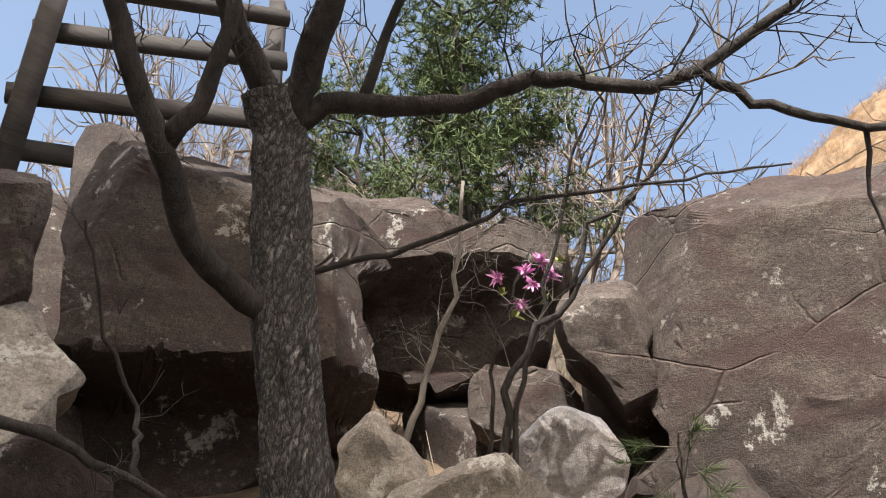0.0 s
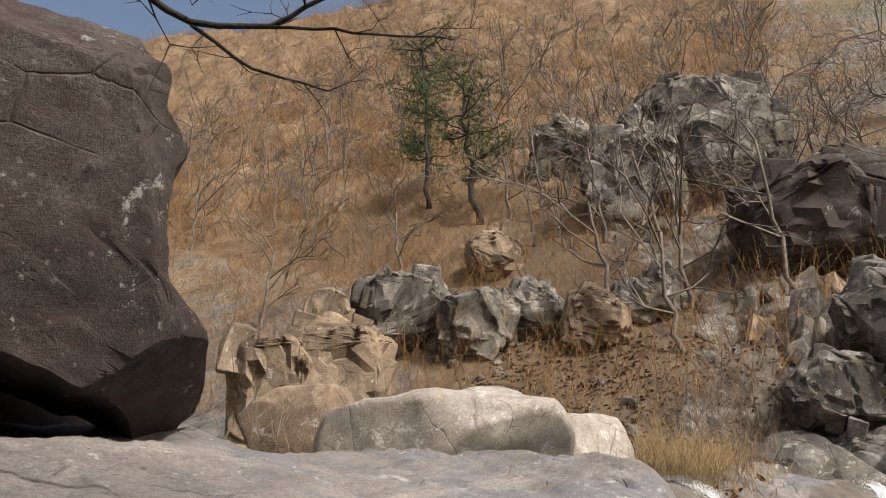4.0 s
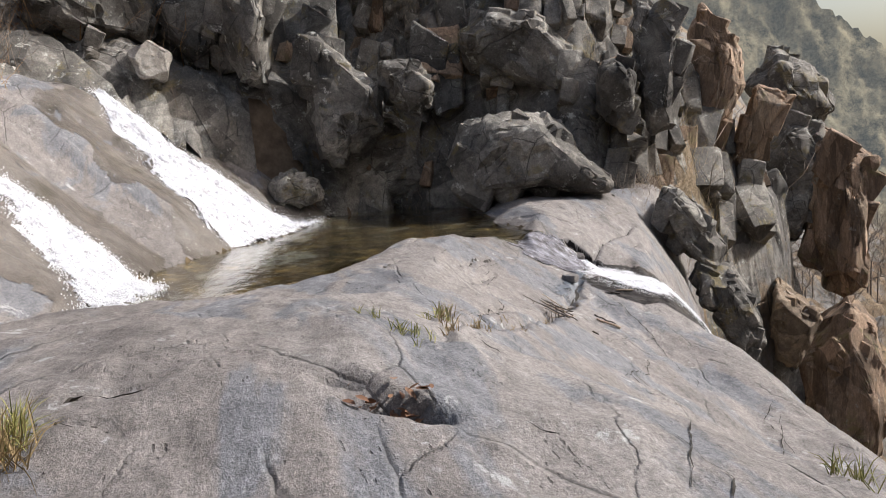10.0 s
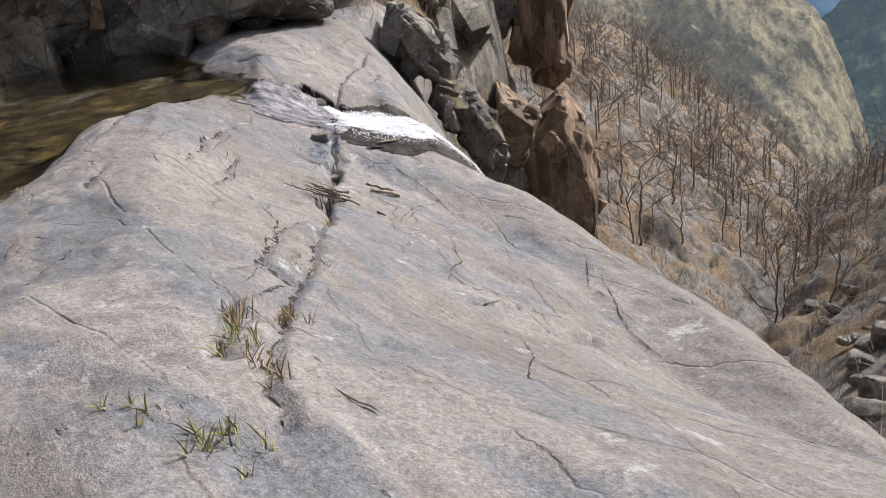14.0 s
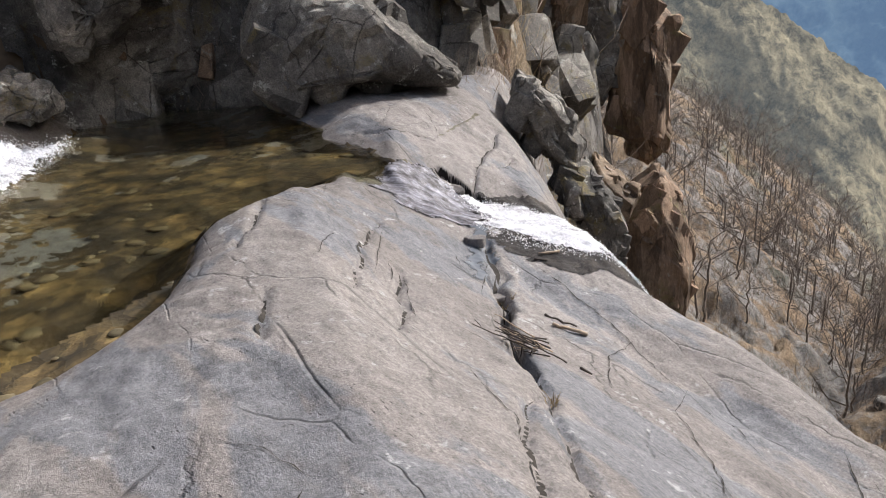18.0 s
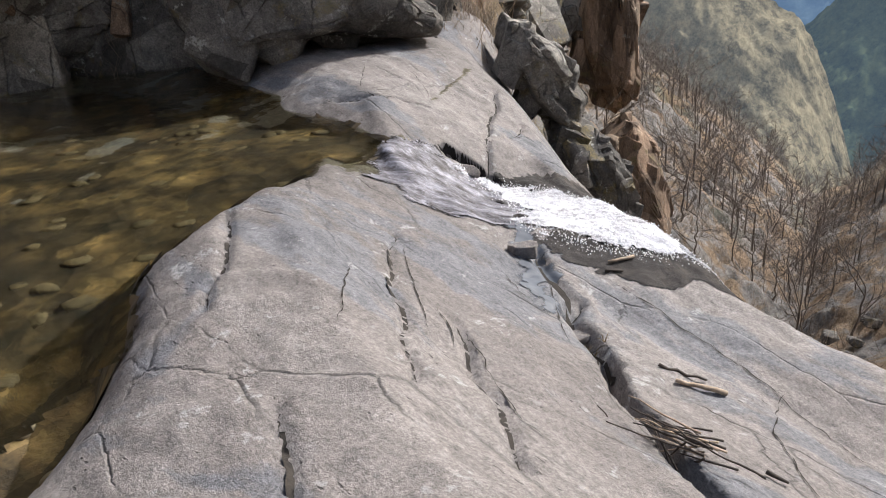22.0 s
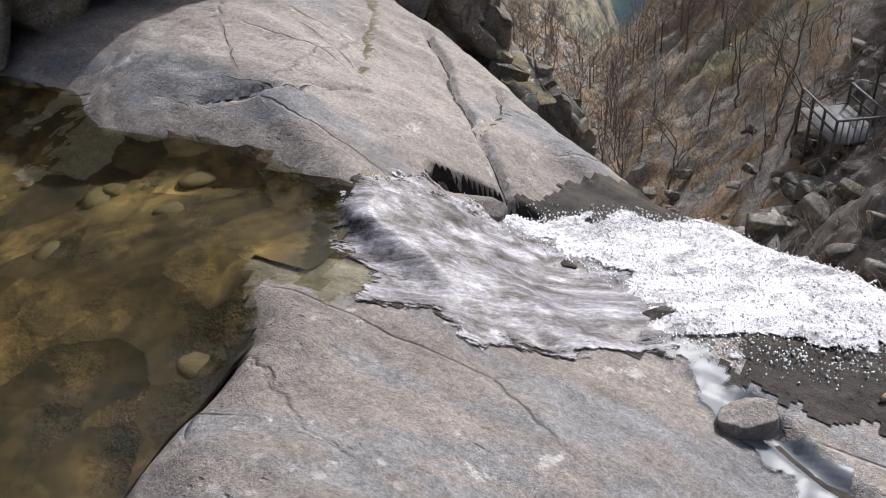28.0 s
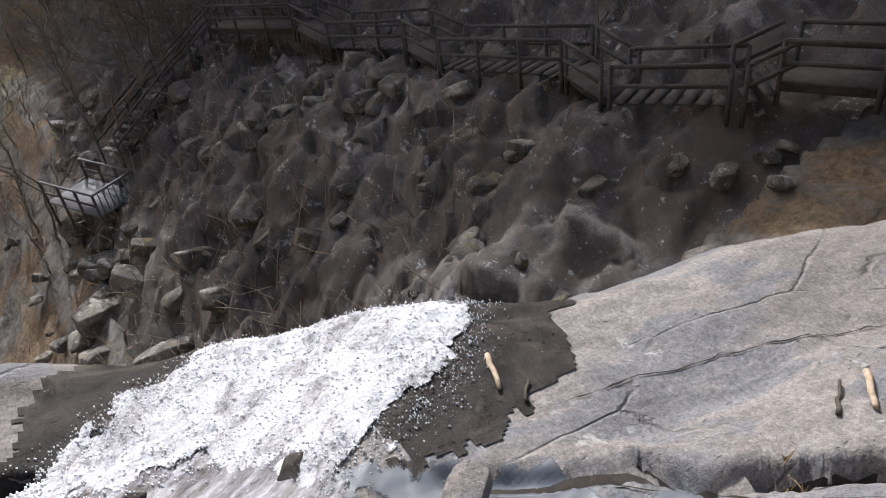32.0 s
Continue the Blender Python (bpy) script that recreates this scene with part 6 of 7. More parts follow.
V = np.array([tuple(q) for q in V])
cen = np.repeat(np.array(tr), 40, 0)
dirn = (V - cen) / np.linalg.norm(V - cen, axis=1, keepdims=True)
V = V + dirn * (0.018 * fbm(dirn[:, 0] * 4 + 3, dirn[:, 1] * 4, V[:, 2] * 5, 2, 3) + 0.010 * np.abs(fbm(dirn[:, 0] * 9, dirn[:, 1] * 9, V[:, 2] * 9, 7, 3)))[:, None]
part("trunk", mesh_of("trunk", V, F, OAK), oak, "furrowed grey trunk")
OAK_LIMBS = [
    ([(-2.74, 2.55, 4.08), (-2.55, 2.53, 4.2), (-2.38, 2.54, 4.2), (-1.92, 2.57, 4.2), (-1.61, 2.48, 4.28), (-1.1, 2.45, 4.17), (-0.9, 2.36, 4.19), (-0.55, 2.17, 4.36), (-0.3, 2.0, 4.6)], 0.055, 0.016),
    ([(-0.9, 2.36, 4.19), (-0.7, 2.39, 4.04), (-0.41, 2.35, 3.90), (-0.28, 2.36, 3.86), (0.01, 2.25, 3.81), (0.35, 2.11, 3.66), (0.57, 1.89, 3.69), (0.69, 1.6, 3.84), (0.7, 1.32, 4.05)], 0.024, 0.006),
    ([(0.35, 2.11, 3.66), (0.59, 2.0, 3.53), (0.82, 1.79, 3.48)], 0.009, 0.004), ([(0.57, 1.89, 3.69), (0.84, 1.56, 3.69), (1.03, 1.29, 3.66)], 0.008, 0.003),
    ([(-0.28, 2.37, 3.86), (-0.25, 2.51, 3.64), (-0.18, 2.61, 3.41)], 0.012, 0.004),
    ([(-2.68, 2.7, 3.2), (-2.83, 2.62, 3.28), (-3.0, 2.41, 3.42), (-3.08, 2.18, 3.71), (-3.2, 2.03, 4.0), (-3.26, 1.92, 4.24), (-3.3, 1.8, 4.6)], 0.06, 0.035),
    ([(-3.08, 2.18, 3.74), (-2.95, 2.13, 3.86), (-2.85, 2.04, 4.17), (-2.8, 1.95, 4.5)], 0.042, 0.026),
    ([(-2.75, 2.53, 4.11), (-2.83, 2.37, 4.28), (-2.89, 2.26, 4.40), (-2.96, 2.1, 4.6)], 0.07, 0.05),
    ([(-2.70, 2.53, 4.1), (-2.6, 2.39, 4.33), (-2.5, 2.26, 4.49), (-2.4, 2.1, 4.75)], 0.075, 0.055),
    ([(-2.72, 2.72, 3.46), (-2.59, 2.80, 3.49), (-2.27, 2.83, 3.58), (-1.98, 2.8, 3.67), (-1.73, 2.73, 3.77), (-1.24, 2.64, 3.79), (-0.9, 2.54, 3.77), (-0.59, 2.42, 3.74)], 0.017, 0.004),
    ([(-2.38, 2.54, 4.2), (-2.25, 2.4, 4.5), (-2.1, 2.2, 4.8)], 0.03, 0.015),
]
for k, (pts, a, b) in enumerate(OAK_LIMBS):
    vf, line = limb_vf(rel(pts), a, b, 0.08, 0.006, k, 10)
    part("limb", mesh_of("limb", *vf, BARK), oak)
    bag = Bag()
    if k != 4:
        twigs(bag, line, ro, {0: 26, 1: 12, 9: 9}.get(k, 5), 0.42 if k < 2 else 0.3, 0.006 if a > 0.02 else 0.0035, 0.35, 3, 0.35)
        if bag.F:
            part("twigs", bag.mesh("twigs", BARK), oak)
bag = Bag()
for pts, a, b in (([(-3.37, 1.93, 2.65), (-3.24, 2.01, 2.61), (-3.04, 2.14, 2.52), (-2.88, 2.22, 2.43)], 0.02, 0.012), ([(-2.98, 2.2, 2.5), (-3.14, 2.47, 2.8), (-3.24, 2.34, 3.04), (-3.27, 2.21, 3.3), (-3.3, 2.14, 3.4)], 0.012, 0.006)):
    vf, line = limb_vf(pts, a, b, 0.06, 0.008, 3)
    bag.put(vf)
    twigs(bag, line, ro, 5, 0.25, 0.003)
tip(thing("fallen_branch", bag.mesh("fallen_branch", BARK), "dead grey branch caught against the rocks", "branch"))

# flowering shrub at the mouth of the hollow
shrub = tip(holder("azalea_shrub", "leafless shrub with a few pink blossoms", "shrub", (-1.8, 3.8, 2.5)))
off = np.array((-1.8, 3.8, 2.5))
for k, (pts, a, b) in enumerate([
    ([(-1.8, 3.8, 2.45), (-1.69, 3.61, 3.26), (-1.55, 3.52, 3.48), (-1.37, 3.45, 3.6), (-1.14, 3.24, 3.92), (-1.0, 3.1, 4.1), (-0.84, 2.94, 4.26), (-0.72, 2.73, 4.48)], 0.028, 0.006),
    ([(-2.34, 4.19, 2.85), (-2.1, 4.05, 3.55), (-1.98, 3.93, 3.86), (-1.94, 3.8, 4.13), (-1.91, 3.61, 4.45)], 0.024, 0.01),
    ([(-1.84, 3.84, 2.5), (-1.8, 3.74, 3.18), (-1.75, 3.63, 3.52), (-1.65, 3.53, 3.74), (-1.56, 3.44, 3.9)], 0.016, 0.005),
    ([(-1.76, 3.8, 2.5), (-1.62, 3.59, 3.31), (-1.52, 3.47, 3.58), (-1.39, 3.22, 4.05), (-1.36, 3.11, 4.22), (-1.16, 2.79, 4.59)], 0.018, 0.005),
    ([(-1.37, 3.45, 3.6), (-1.28, 3.27, 3.94), (-1.05, 3.16, 4.03), (-0.97, 2.9, 4.38), (-0.76, 2.56, 4.68)], 0.016, 0.004),
]):
    vf, line = limb_vf(rel(pts), a, b, 0.1, 0.01, 20 + k, 8)
    part("stem", mesh_of("stem", *vf, TWIG if k == 1 else BARK), shrub)
    bag = Bag()
    twigs(bag, line, ro, 10, 0.34, 0.0035, 0.3, 3, 0.3)
    part("twigs", bag.mesh("twigs", TWIG), shrub)


def blades(bag, at, r, count, length, width, spread, lean=(0, 0, 1), droop=0.4):
    """Tufts of narrow bent blades or needles, at one point or many."""
    at = np.repeat(np.atleast_2d(np.array(at, float)), count, 0)
    n = len(at)
    d = np.array(lean) + r.normal(0, spread, (n, 3))
    d /= np.linalg.norm(d, axis=1, keepdims=True)
    L = (length * r.uniform(0.5, 1, n))[:, None]
    s = np.cross(d, r.normal(0, 1, (n, 3)))
    s = s / (np.linalg.norm(s, axis=1, keepdims=True) + 1e-9) * width
    b0 = at + r.normal(0, 1, (n, 3)) * length * 0.06
    m_ = b0 + d * L * 0.55
    e = m_ + d * L * 0.45 - np.array([0, 0, 1.0]) * droop * L * 0.35
    V = np.stack([b0 - s, b0 + s, m_ + s * 0.7, m_ - s * 0.7, e], 1).reshape(-1, 3)
    k = np.arange(n)[:, None] * 5
    bag.put((V, k + np.array([[0, 1, 2, 3]])))
    bag.F.append(bag.F[-1][:, [3, 2, 2]] + np.array([[0, 0, 2]]))


bag = Bag()
for c in ((-1.75, 3.48, 3.75), (-1.6, 3.45, 3.77), (-1.51, 3.42, 3.82), (-1.46, 3.45, 3.74), (-1.63, 3.53, 3.61), (-1.56, 3.46, 3.70)):
    blades(bag, np.array(c) - off, ro, 26, 0.07, 0.012, 0.9, (0, -0.3, 0.2), 0.2)
part("blossom", bag.mesh("blossom", PETAL), shrub, "pink blossoms")
bag = Bag()
for c in ((-1.42, 3.4, 3.8), (-1.66, 3.52, 3.55), (-1.5, 3.48, 3.62), (-1.72, 3.5, 3.66)):
    blades(bag, np.array(c) - off, ro, 14, 0.06, 0.008, 0.7, (0, 0, 0.6), 0.2)
part("leaf_bud", bag.mesh("leaf_bud", YOUNG), shrub, "fresh yellow-green leaves")

# pine seedlings below the boulder
for pts, n in (([(-1.21, 2.68, 2.0), (-1.17, 2.63, 2.5), (-1.17, 2.6, 2.7)], 10), ([(-1.0, 2.78, 1.95), (-1.12, 2.77, 2.4), (-1.16, 2.72, 2.62)], 9), ([(-0.95, 2.68, 1.95), (-0.69, 2.61, 2.3), (-0.42, 2.51, 2.38)], 9)):
    root = pts[0]
    ob = tip(holder("pine_seedling", "small green pine seedling among rocks", "shrub", root))
    off = np.array(root)
    vf, line = limb_vf(rel(pts), 0.008, 0.004, 0.05, 0.006, n)
    part("stem", mesh_of("stem", *vf, BARK), ob)
    wood, bag = Bag(), Bag()
    for _ in range(n):
        q = line[ro.randint(len(line) // 3, len(line))]
        w = ro.normal(0, 1, 3) * (1, 1, 0.4) + (0, 0, 0.25)
        w /= np.linalg.norm(w)
        L = ro.uniform(0.1, 0.28)
        wood.put(tube([q, q + w * L], [0.003, 0.002], 4))
        for s in (0.6, 0.8, 1.0):
            blades(bag, q + w * L * s, ro, 16, 0.09, 0.0013, 0.5, tuple(w), 0.1)
    part("twigs", wood.mesh("twigs", TWIG), ob)
    part("needles", bag.mesh("needles", NEEDLE), ob)


def pine(name, at, height, crown, seed, tufts, label):
    """A pine: crooked trunk, limbs and tufts of needles in uneven layers."""
    r = np.random.RandomState(seed)
    ob = holder(name, label, "tree", at)
    tp = wiggle([(0, 0, 0), (r.normal(0, .1), r.normal(0, .1), height * 0.5), (r.normal(0, .3), r.normal(0, .3), height)], height / 12, height * 0.012, seed)
    part("trunk", mesh_of("trunk", *tube(tp, [height * 0.022 * (1 - 0.8 * i / len(tp)) for i in range(len(tp))], 8), BARK), ob)
    wood, bag = Bag(), Bag()
    limbs = []
    for _ in range(26):
        i = r.randint(len(tp) // 3, len(tp))
        a = r.uniform(0, 2 * np.pi)
        L = crown * r.uniform(0.4, 1.0) * (1.15 - 0.6 * i / len(tp))
        w = np.array([math.cos(a), math.sin(a), r.uniform(0.0, 0.35)])
        line = wiggle([tuple(tp[i]), tuple(tp[i] + w * L * 0.5), tuple(tp[i] + w * L + (0, 0, 0.1 * L))], L / 5, 0.03 * L, r.randint(999))
        wood.put(tube(line, [height * 0.006 * (1 - 0.7 * k / len(line)) for k in range(len(line))], 5, cap=False))
        limbs.append(line)
    Q = []
    for _ in range(tufts):
        line = limbs[r.randint(len(limbs))]
        Q.append(line[r.randint(len(line) // 2, len(line))] + r.normal(0, crown * 0.13, 3) * (1, 1, 0.5))
    blades(bag, Q, r, 14, 0.045 * height ** 0.5 * 1.6, 0.0035 * height ** 0.5, 0.7, (0, 0, 0.5), 0.0)
    part("branches", wood.mesh("branches", BARK), ob)
    part("needles", bag.mesh("needles", NEEDLE), ob)
    return ob


tip(pine("pine_tree", (-1.9, 7.0, 4.6), 3.9, 1.75, 3, 2600, "pine with dense green crown above the boulders"))
hz = lambda x, y: float(max(hills(np.array([x]), np.array([y]))[0], rocks(np.array([x]), np.array([y]))[0]))
for k, (x, y, h) in enumerate(((26.0, 16.4, 8.6), (27, 20, 7), (36, -4, 9), (33, 24, 10), (-4, 9, 5))):
    pine("pine_tree", (x, y, hz(x, y) - 0.2), h, h * 0.36, 30 + k, 1100, "green pine standing among bare trees")


def bare_tree(name, seed, height, label, mat, spread=0.5):
    """A leafless tree: a short trunk, wide forking limbs and fine twigs."""
    r = np.random.RandomState(seed)
    ob = holder(name, label, "tree", (0, 0, 0))
    lean = r.normal(0, 0.06, 2)
    top = height * r.uniform(0.5, 0.75)
    tp = wiggle([(0, 0, -0.5), (lean[0] * top * .5, lean[1] * top * .5, top * 0.5), (lean[0] * top, lean[1] * top, top)], height / 12, height * 0.012, seed)
    part("trunk", mesh_of("trunk", *tube(tp, [height * 0.014 * (1 - 0.7 * i / len(tp)) + 0.006 for i in range(len(tp))], 6), mat), ob)
    runs = []

    def grow(p, d, L, rad, level):
        q = p + d * L * 0.5 + r.normal(0, 0.06, 3) * L
        e = q + (d + r.normal(0, 0.25, 3) + (0, 0, 0.12)) * L * 0.5
        runs.append((p, q, e, rad, level))
        if level < 4:
            for _ in range(3):
                nd = d + r.normal(0, spread, 3) + (0, 0, 0.15)
                nd /= np.linalg.norm(nd)
                grow(q if r.rand() < 0.5 else e, nd, L * r.uniform(0.45, 0.7), rad * 0.68, level + 1)

    for i in range(int(len(tp) * 0.4), len(tp)):
        d = np.array([*r.normal(0, 0.9, 2), r.uniform(0.3, 1.1)])
        grow(tp[i], d / np.linalg.norm(d), height * r.uniform(0.22, 0.42), height * 0.0065, 1)
    V, F = strands([g[:3] for g in runs], [(g[3], g[3] * 0.75, g[3] * 0.5) for g in runs], 3)
    part("crown", mesh_of("crown", V, F, mat), ob)
    few = [g for g in runs if g[4] < 4]
    V, F = strands([g[:3] for g in few], [(g[3], g[3] * 0.8, g[3] * 0.6) for g in few], 3)
    return ob, V, F


GREYBARK = plain_mat("grey bark", (0.085, 0.068, 0.057), (0.21, 0.175, 0.145), 5, 0.95, relief=0.3)
made_trees = [bare_tree("bare_tree", 60 + k, 6.0, "leafless tree rooted in leaf litter on the hillside", GREYBARK, 0.5 + 0.05 * k) for k in range(5)]
protos = [q[0] for q in made_trees]
rt = np.random.RandomState(17)
spots = []
for _ in range(1600):
    a = rt.rand()
    if a < 0.13:
        x, y = rt.uniform(-11, 1), rt.uniform(9, 24)
    elif a < 0.36:
        x, y = rt.uniform(17, 60), rt.uniform(2, 60)
        if 1.0 * (x - 13) + 0.4 * (y - 7.5) < 4:
            continue
    elif a < 0.5:
        x, y = rt.uniform(20, 44), rt.uniform(-20, 4)
        if float(east_of(np.array([x]), np.array([y]))[0]) < 3.5:
            continue
    elif a < 0.85:
        l, e = rt.uniform(30, 130), rt.uniform(-30, 60)
        if e < -4 and l < 48:
            continue
        x, y = 8 + 0.39 * l + 0.92 * e, -12 - 0.92 * l + 0.39 * e
    else:
        x, y = rt.uniform(-12, 14), rt.uniform(-60, -38)
    spots.append((x, y))
    if len(spots) > 520:
        break
for _ in range(200):
    l, e = rt.uniform(30, 85), rt.uniform(-8, 30)
    spots.append((8 + 0.39 * l + 0.92 * e, -12 - 0.92 * l + 0.39 * e))
for _ in range(100):
    spots.append((rt.uniform(30, 90), rt.uniform(8, 95)))
spots += [(33.5, -54.1), (30.3, -53.5), (24.4, 9.8), (21.0, 3.2), (20.5, 17)]
spots.sort(key=lambda q: (q[0] - 5) ** 2 + (q[1] + 3) ** 2)
far = Bag()
for k, (x, y) in enumerate(spots):
    s, turn = rt.uniform(0.5, 1.15), rt.uniform(0, 360)
    z = hz(x, y) - 0.1
    if k < 5:
        protos[k].matrix_basis = pose(x, y, z, 0, 0, turn)
        protos[k].scale = (s, s, s)
        tagged(protos[k], group="bare hillside trees")
    elif k < 290:
        o = copy_thing(protos[k % 5], pose(x, y, z, 0, 0, turn))
        o.scale = (s, s, s * rt.uniform(0.9, 1.2))
        tagged(o, group="bare hillside trees")
    else:
        _, V, F = made_trees[k % 5]
        ct, st_ = math.cos(turn), math.sin(turn)
        far.put((np.stack([x + s * (V[:, 0] * ct - V[:, 1] * st_), y + s * (V[:, 0] * st_ + V[:, 1] * ct), z + s * V[:, 2]], -1), F))
        far.put(strands([[(x, y, z - 0.5), (x, y, z + 3 * s)]], [[0.09 * s, 0.05 * s]], 5))
thing("far_woods", far.mesh("far_woods", GREYBARK), "distant leafless woods on the valley sides", "woods", kind="stuff")


def brush(name, sample, count, length, radius, mat, label, seed, up=1.0, spread=0.5):
    """Countless thin stems over a slope, as one mesh."""
    r = np.random.RandomState(seed)
    X, Y = sample(r, count)
    Z = np.maximum(hills(X, Y), rocks(X, Y))
    n = len(X)
    L = length * r.uniform(0.35, 1.1, n)
    d = r.normal(0, spread, (n, 3)) + (0, 0, up)
    d /= np.linalg.norm(d, axis=1, keepdims=True)
    P0 = np.stack([X, Y, Z - 0.05], -1)
    P1 = P0 + d * L[:, None] * 0.5 + r.normal(0, 0.05, (n, 3)) * L[:, None]
    P2 = P1 + (d + r.normal(0, 0.3, (n, 3))) * L[:, None] * 0.5
    P3 = P1 + (d + r.normal(0, 0.6, (n, 3))) * L[:, None] * 0.4
    rad = radius * r.uniform(0.6, 1.3, n)
    tri = np.array([[1, 0, 0], [-0.5, 0.87, 0], [-0.5, -0.87, 0]])
    V = np.concatenate([(P0[:, None] + tri * rad[:, None, None]), (P1[:, None] + tri * rad[:, None, None] * 0.7), P2[:, None], P3[:, None]], 1).reshape(-1, 3)
    b = np.arange(n)[:, None, None] * 8
    f4 = np.array([[0, 1, 4, 3], [1, 2, 5, 4], [2, 0, 3, 5]])
    f3 = np.array([[3, 4, 6], [4, 5, 6], [5, 3, 6], [3, 4, 7], [4, 5, 7], [5, 3, 7]])
    F = [(b + f4).reshape(-1, 4), (b + f3).reshape(-1, 3)]
    return thing(name, mesh_of(name, V, F, mat, smooth=False), label, "brush", kind="stuff")


def north_hill(r, n):
    x, y = r.uniform(13, 62, n * 2) , r.uniform(0, 62, n * 2)
    w = (1.0 * (x - 13) + 0.4 * (y - 7.5) > 1.0) & (r.rand(n * 2) < np.clip(26 / (np.hypot(x, y) + 1), 0.1, 1))
    return x[w][:n], y[w][:n]


def wall_tops(r, n):
    x, y = r.uniform(13, 34, n * 3), r.uniform(-22, 5, n * 3)
    e = east_of(x, y)
    w = (e > 1.2) & (e < 14) & (fbm(x * 0.5, y * 0.5, 0, 90, 3) > -0.1)
    return x[w][:n], y[w][:n]


def gorge_sides(r, n):
    l, e = r.uniform(2, 130, n), r.uniform(-26, 55, n)
    return 8 + 0.39 * l + 0.92 * e, -12 - 0.92 * l + 0.39 * e


def bank_clump(cx, cy, s):
    return lambda r, n: (cx + r.normal(0, s, n), cy + r.normal(0, s * 0.7, n))


TANBRUSH = plain_mat("tan brush", (0.17, 0.088, 0.037), (0.36, 0.215, 0.092), 3, 0.9, relief=0, island=0.8)
brush("hill_brush", north_hill, 36000, 2.0, 0.010, TANBRUSH, "tan bare brush covering the sunlit hillside", 1, 0.9, 0.8)


def upper_hill(r, n):
    x, y = r.uniform(20, 116, n * 2), r.uniform(4, 155, n * 2)
    w = 1.0 * (x - 13) + 0.4 * (y - 7.5) > 18
    return x[w][:n], y[w][:n]


brush("upper_brush", upper_hill, 32000, 3.4, 0.03, TANBRUSH, "tan bare thicket covering the upper hillside", 6, 0.9, 0.8)
brush("ledge_brush", wall_tops, 10000, 1.0, 0.007, BRUSHM, "grey bare brush on the cliff ledges", 2, 0.7, 0.8)
brush("gorge_brush", gorge_sides, 31000, 2.1, 0.019, BRUSHM, "grey-brown bare brush on the gorge sides", 3, 0.9, 0.8)
for k, (cx, cy, s, c, ln, mt) in enumerate(((12.0, 4.3, 0.7, 900, 1.0, STRAW), (13.2, 4.6, 0.8, 700, 0.9, TANBRUSH), (14.5, 9.0, 1.4, 700, 0.8, STRAW), (15.8, 4.6, 1.0, 700, 1.4, BRUSHM), (18.8, 0.5, 1.2, 500, 1.3, BRUSHM), (17.5, -4.6, 0.9, 400, 1.0, BRUSHM), (14.2, -9.5, 1.0, 600, 0.8, BRUSHM), (15.0, -11.5, 1.2, 700, 0.9, STRAW), (10, 8.5, 1.5, 500, 1.2, BRUSHM), (-5.0, 9.5, 2.0, 1300, 3.2, BRUSHM), (-1.5, 10.5, 1.6, 700, 2.4, BRUSHM))):
    brush("brush_clump", bank_clump(cx, cy, s), c, ln, 0.006, mt, "clump of dry brush and straw on the bank", 40 + k, 1.0, 0.6)

# ---- grass, leaves and sticks on the slab ----


def sz(x, y):
    return float(worn(np.array([x]), np.array([y]))[0])


for x, y, n, ln, mt in ((1.45, 0.3, 260, 0.2, GRASS), (1.36, 0.26, 160, 0.24, STRAW), (2.27, -1.2, 70, 0.11, GRASS), (2.63, -1.48, 50, 0.13, STRAW), (2.53, -1.07, 24, 0.08, GRASS), (3.1, -1.57, 50, 0.15, STRAW), (2.9, -1.47, 50, 0.14, GRASS), (3.2, -1.82, 50, 0.12, STRAW), (5.35, -3.15, 30, 0.13, STRAW), (1.05, -2.5, 60, 0.16, GRASS), (7.2, -4.25, 30, 0.09, STRAW), (4.1, -2.38, 26, 0.09, STRAW)):
    bag = Bag()
    qx, qy = x + ro.normal(0, 0.05, n // 6), y + ro.normal(0, 0.04, n // 6)
    blades(bag, np.stack([qx, qy, worn(qx, qy)], -1), ro, 6, ln, 0.0025, 0.45, (0, 0, 1), 0.6)
    thing("grass_tuft", bag.mesh("grass_tuft", mt), "tuft of half-dry grass growing in a rock joint", "grass", group="grass tufts on the slab")


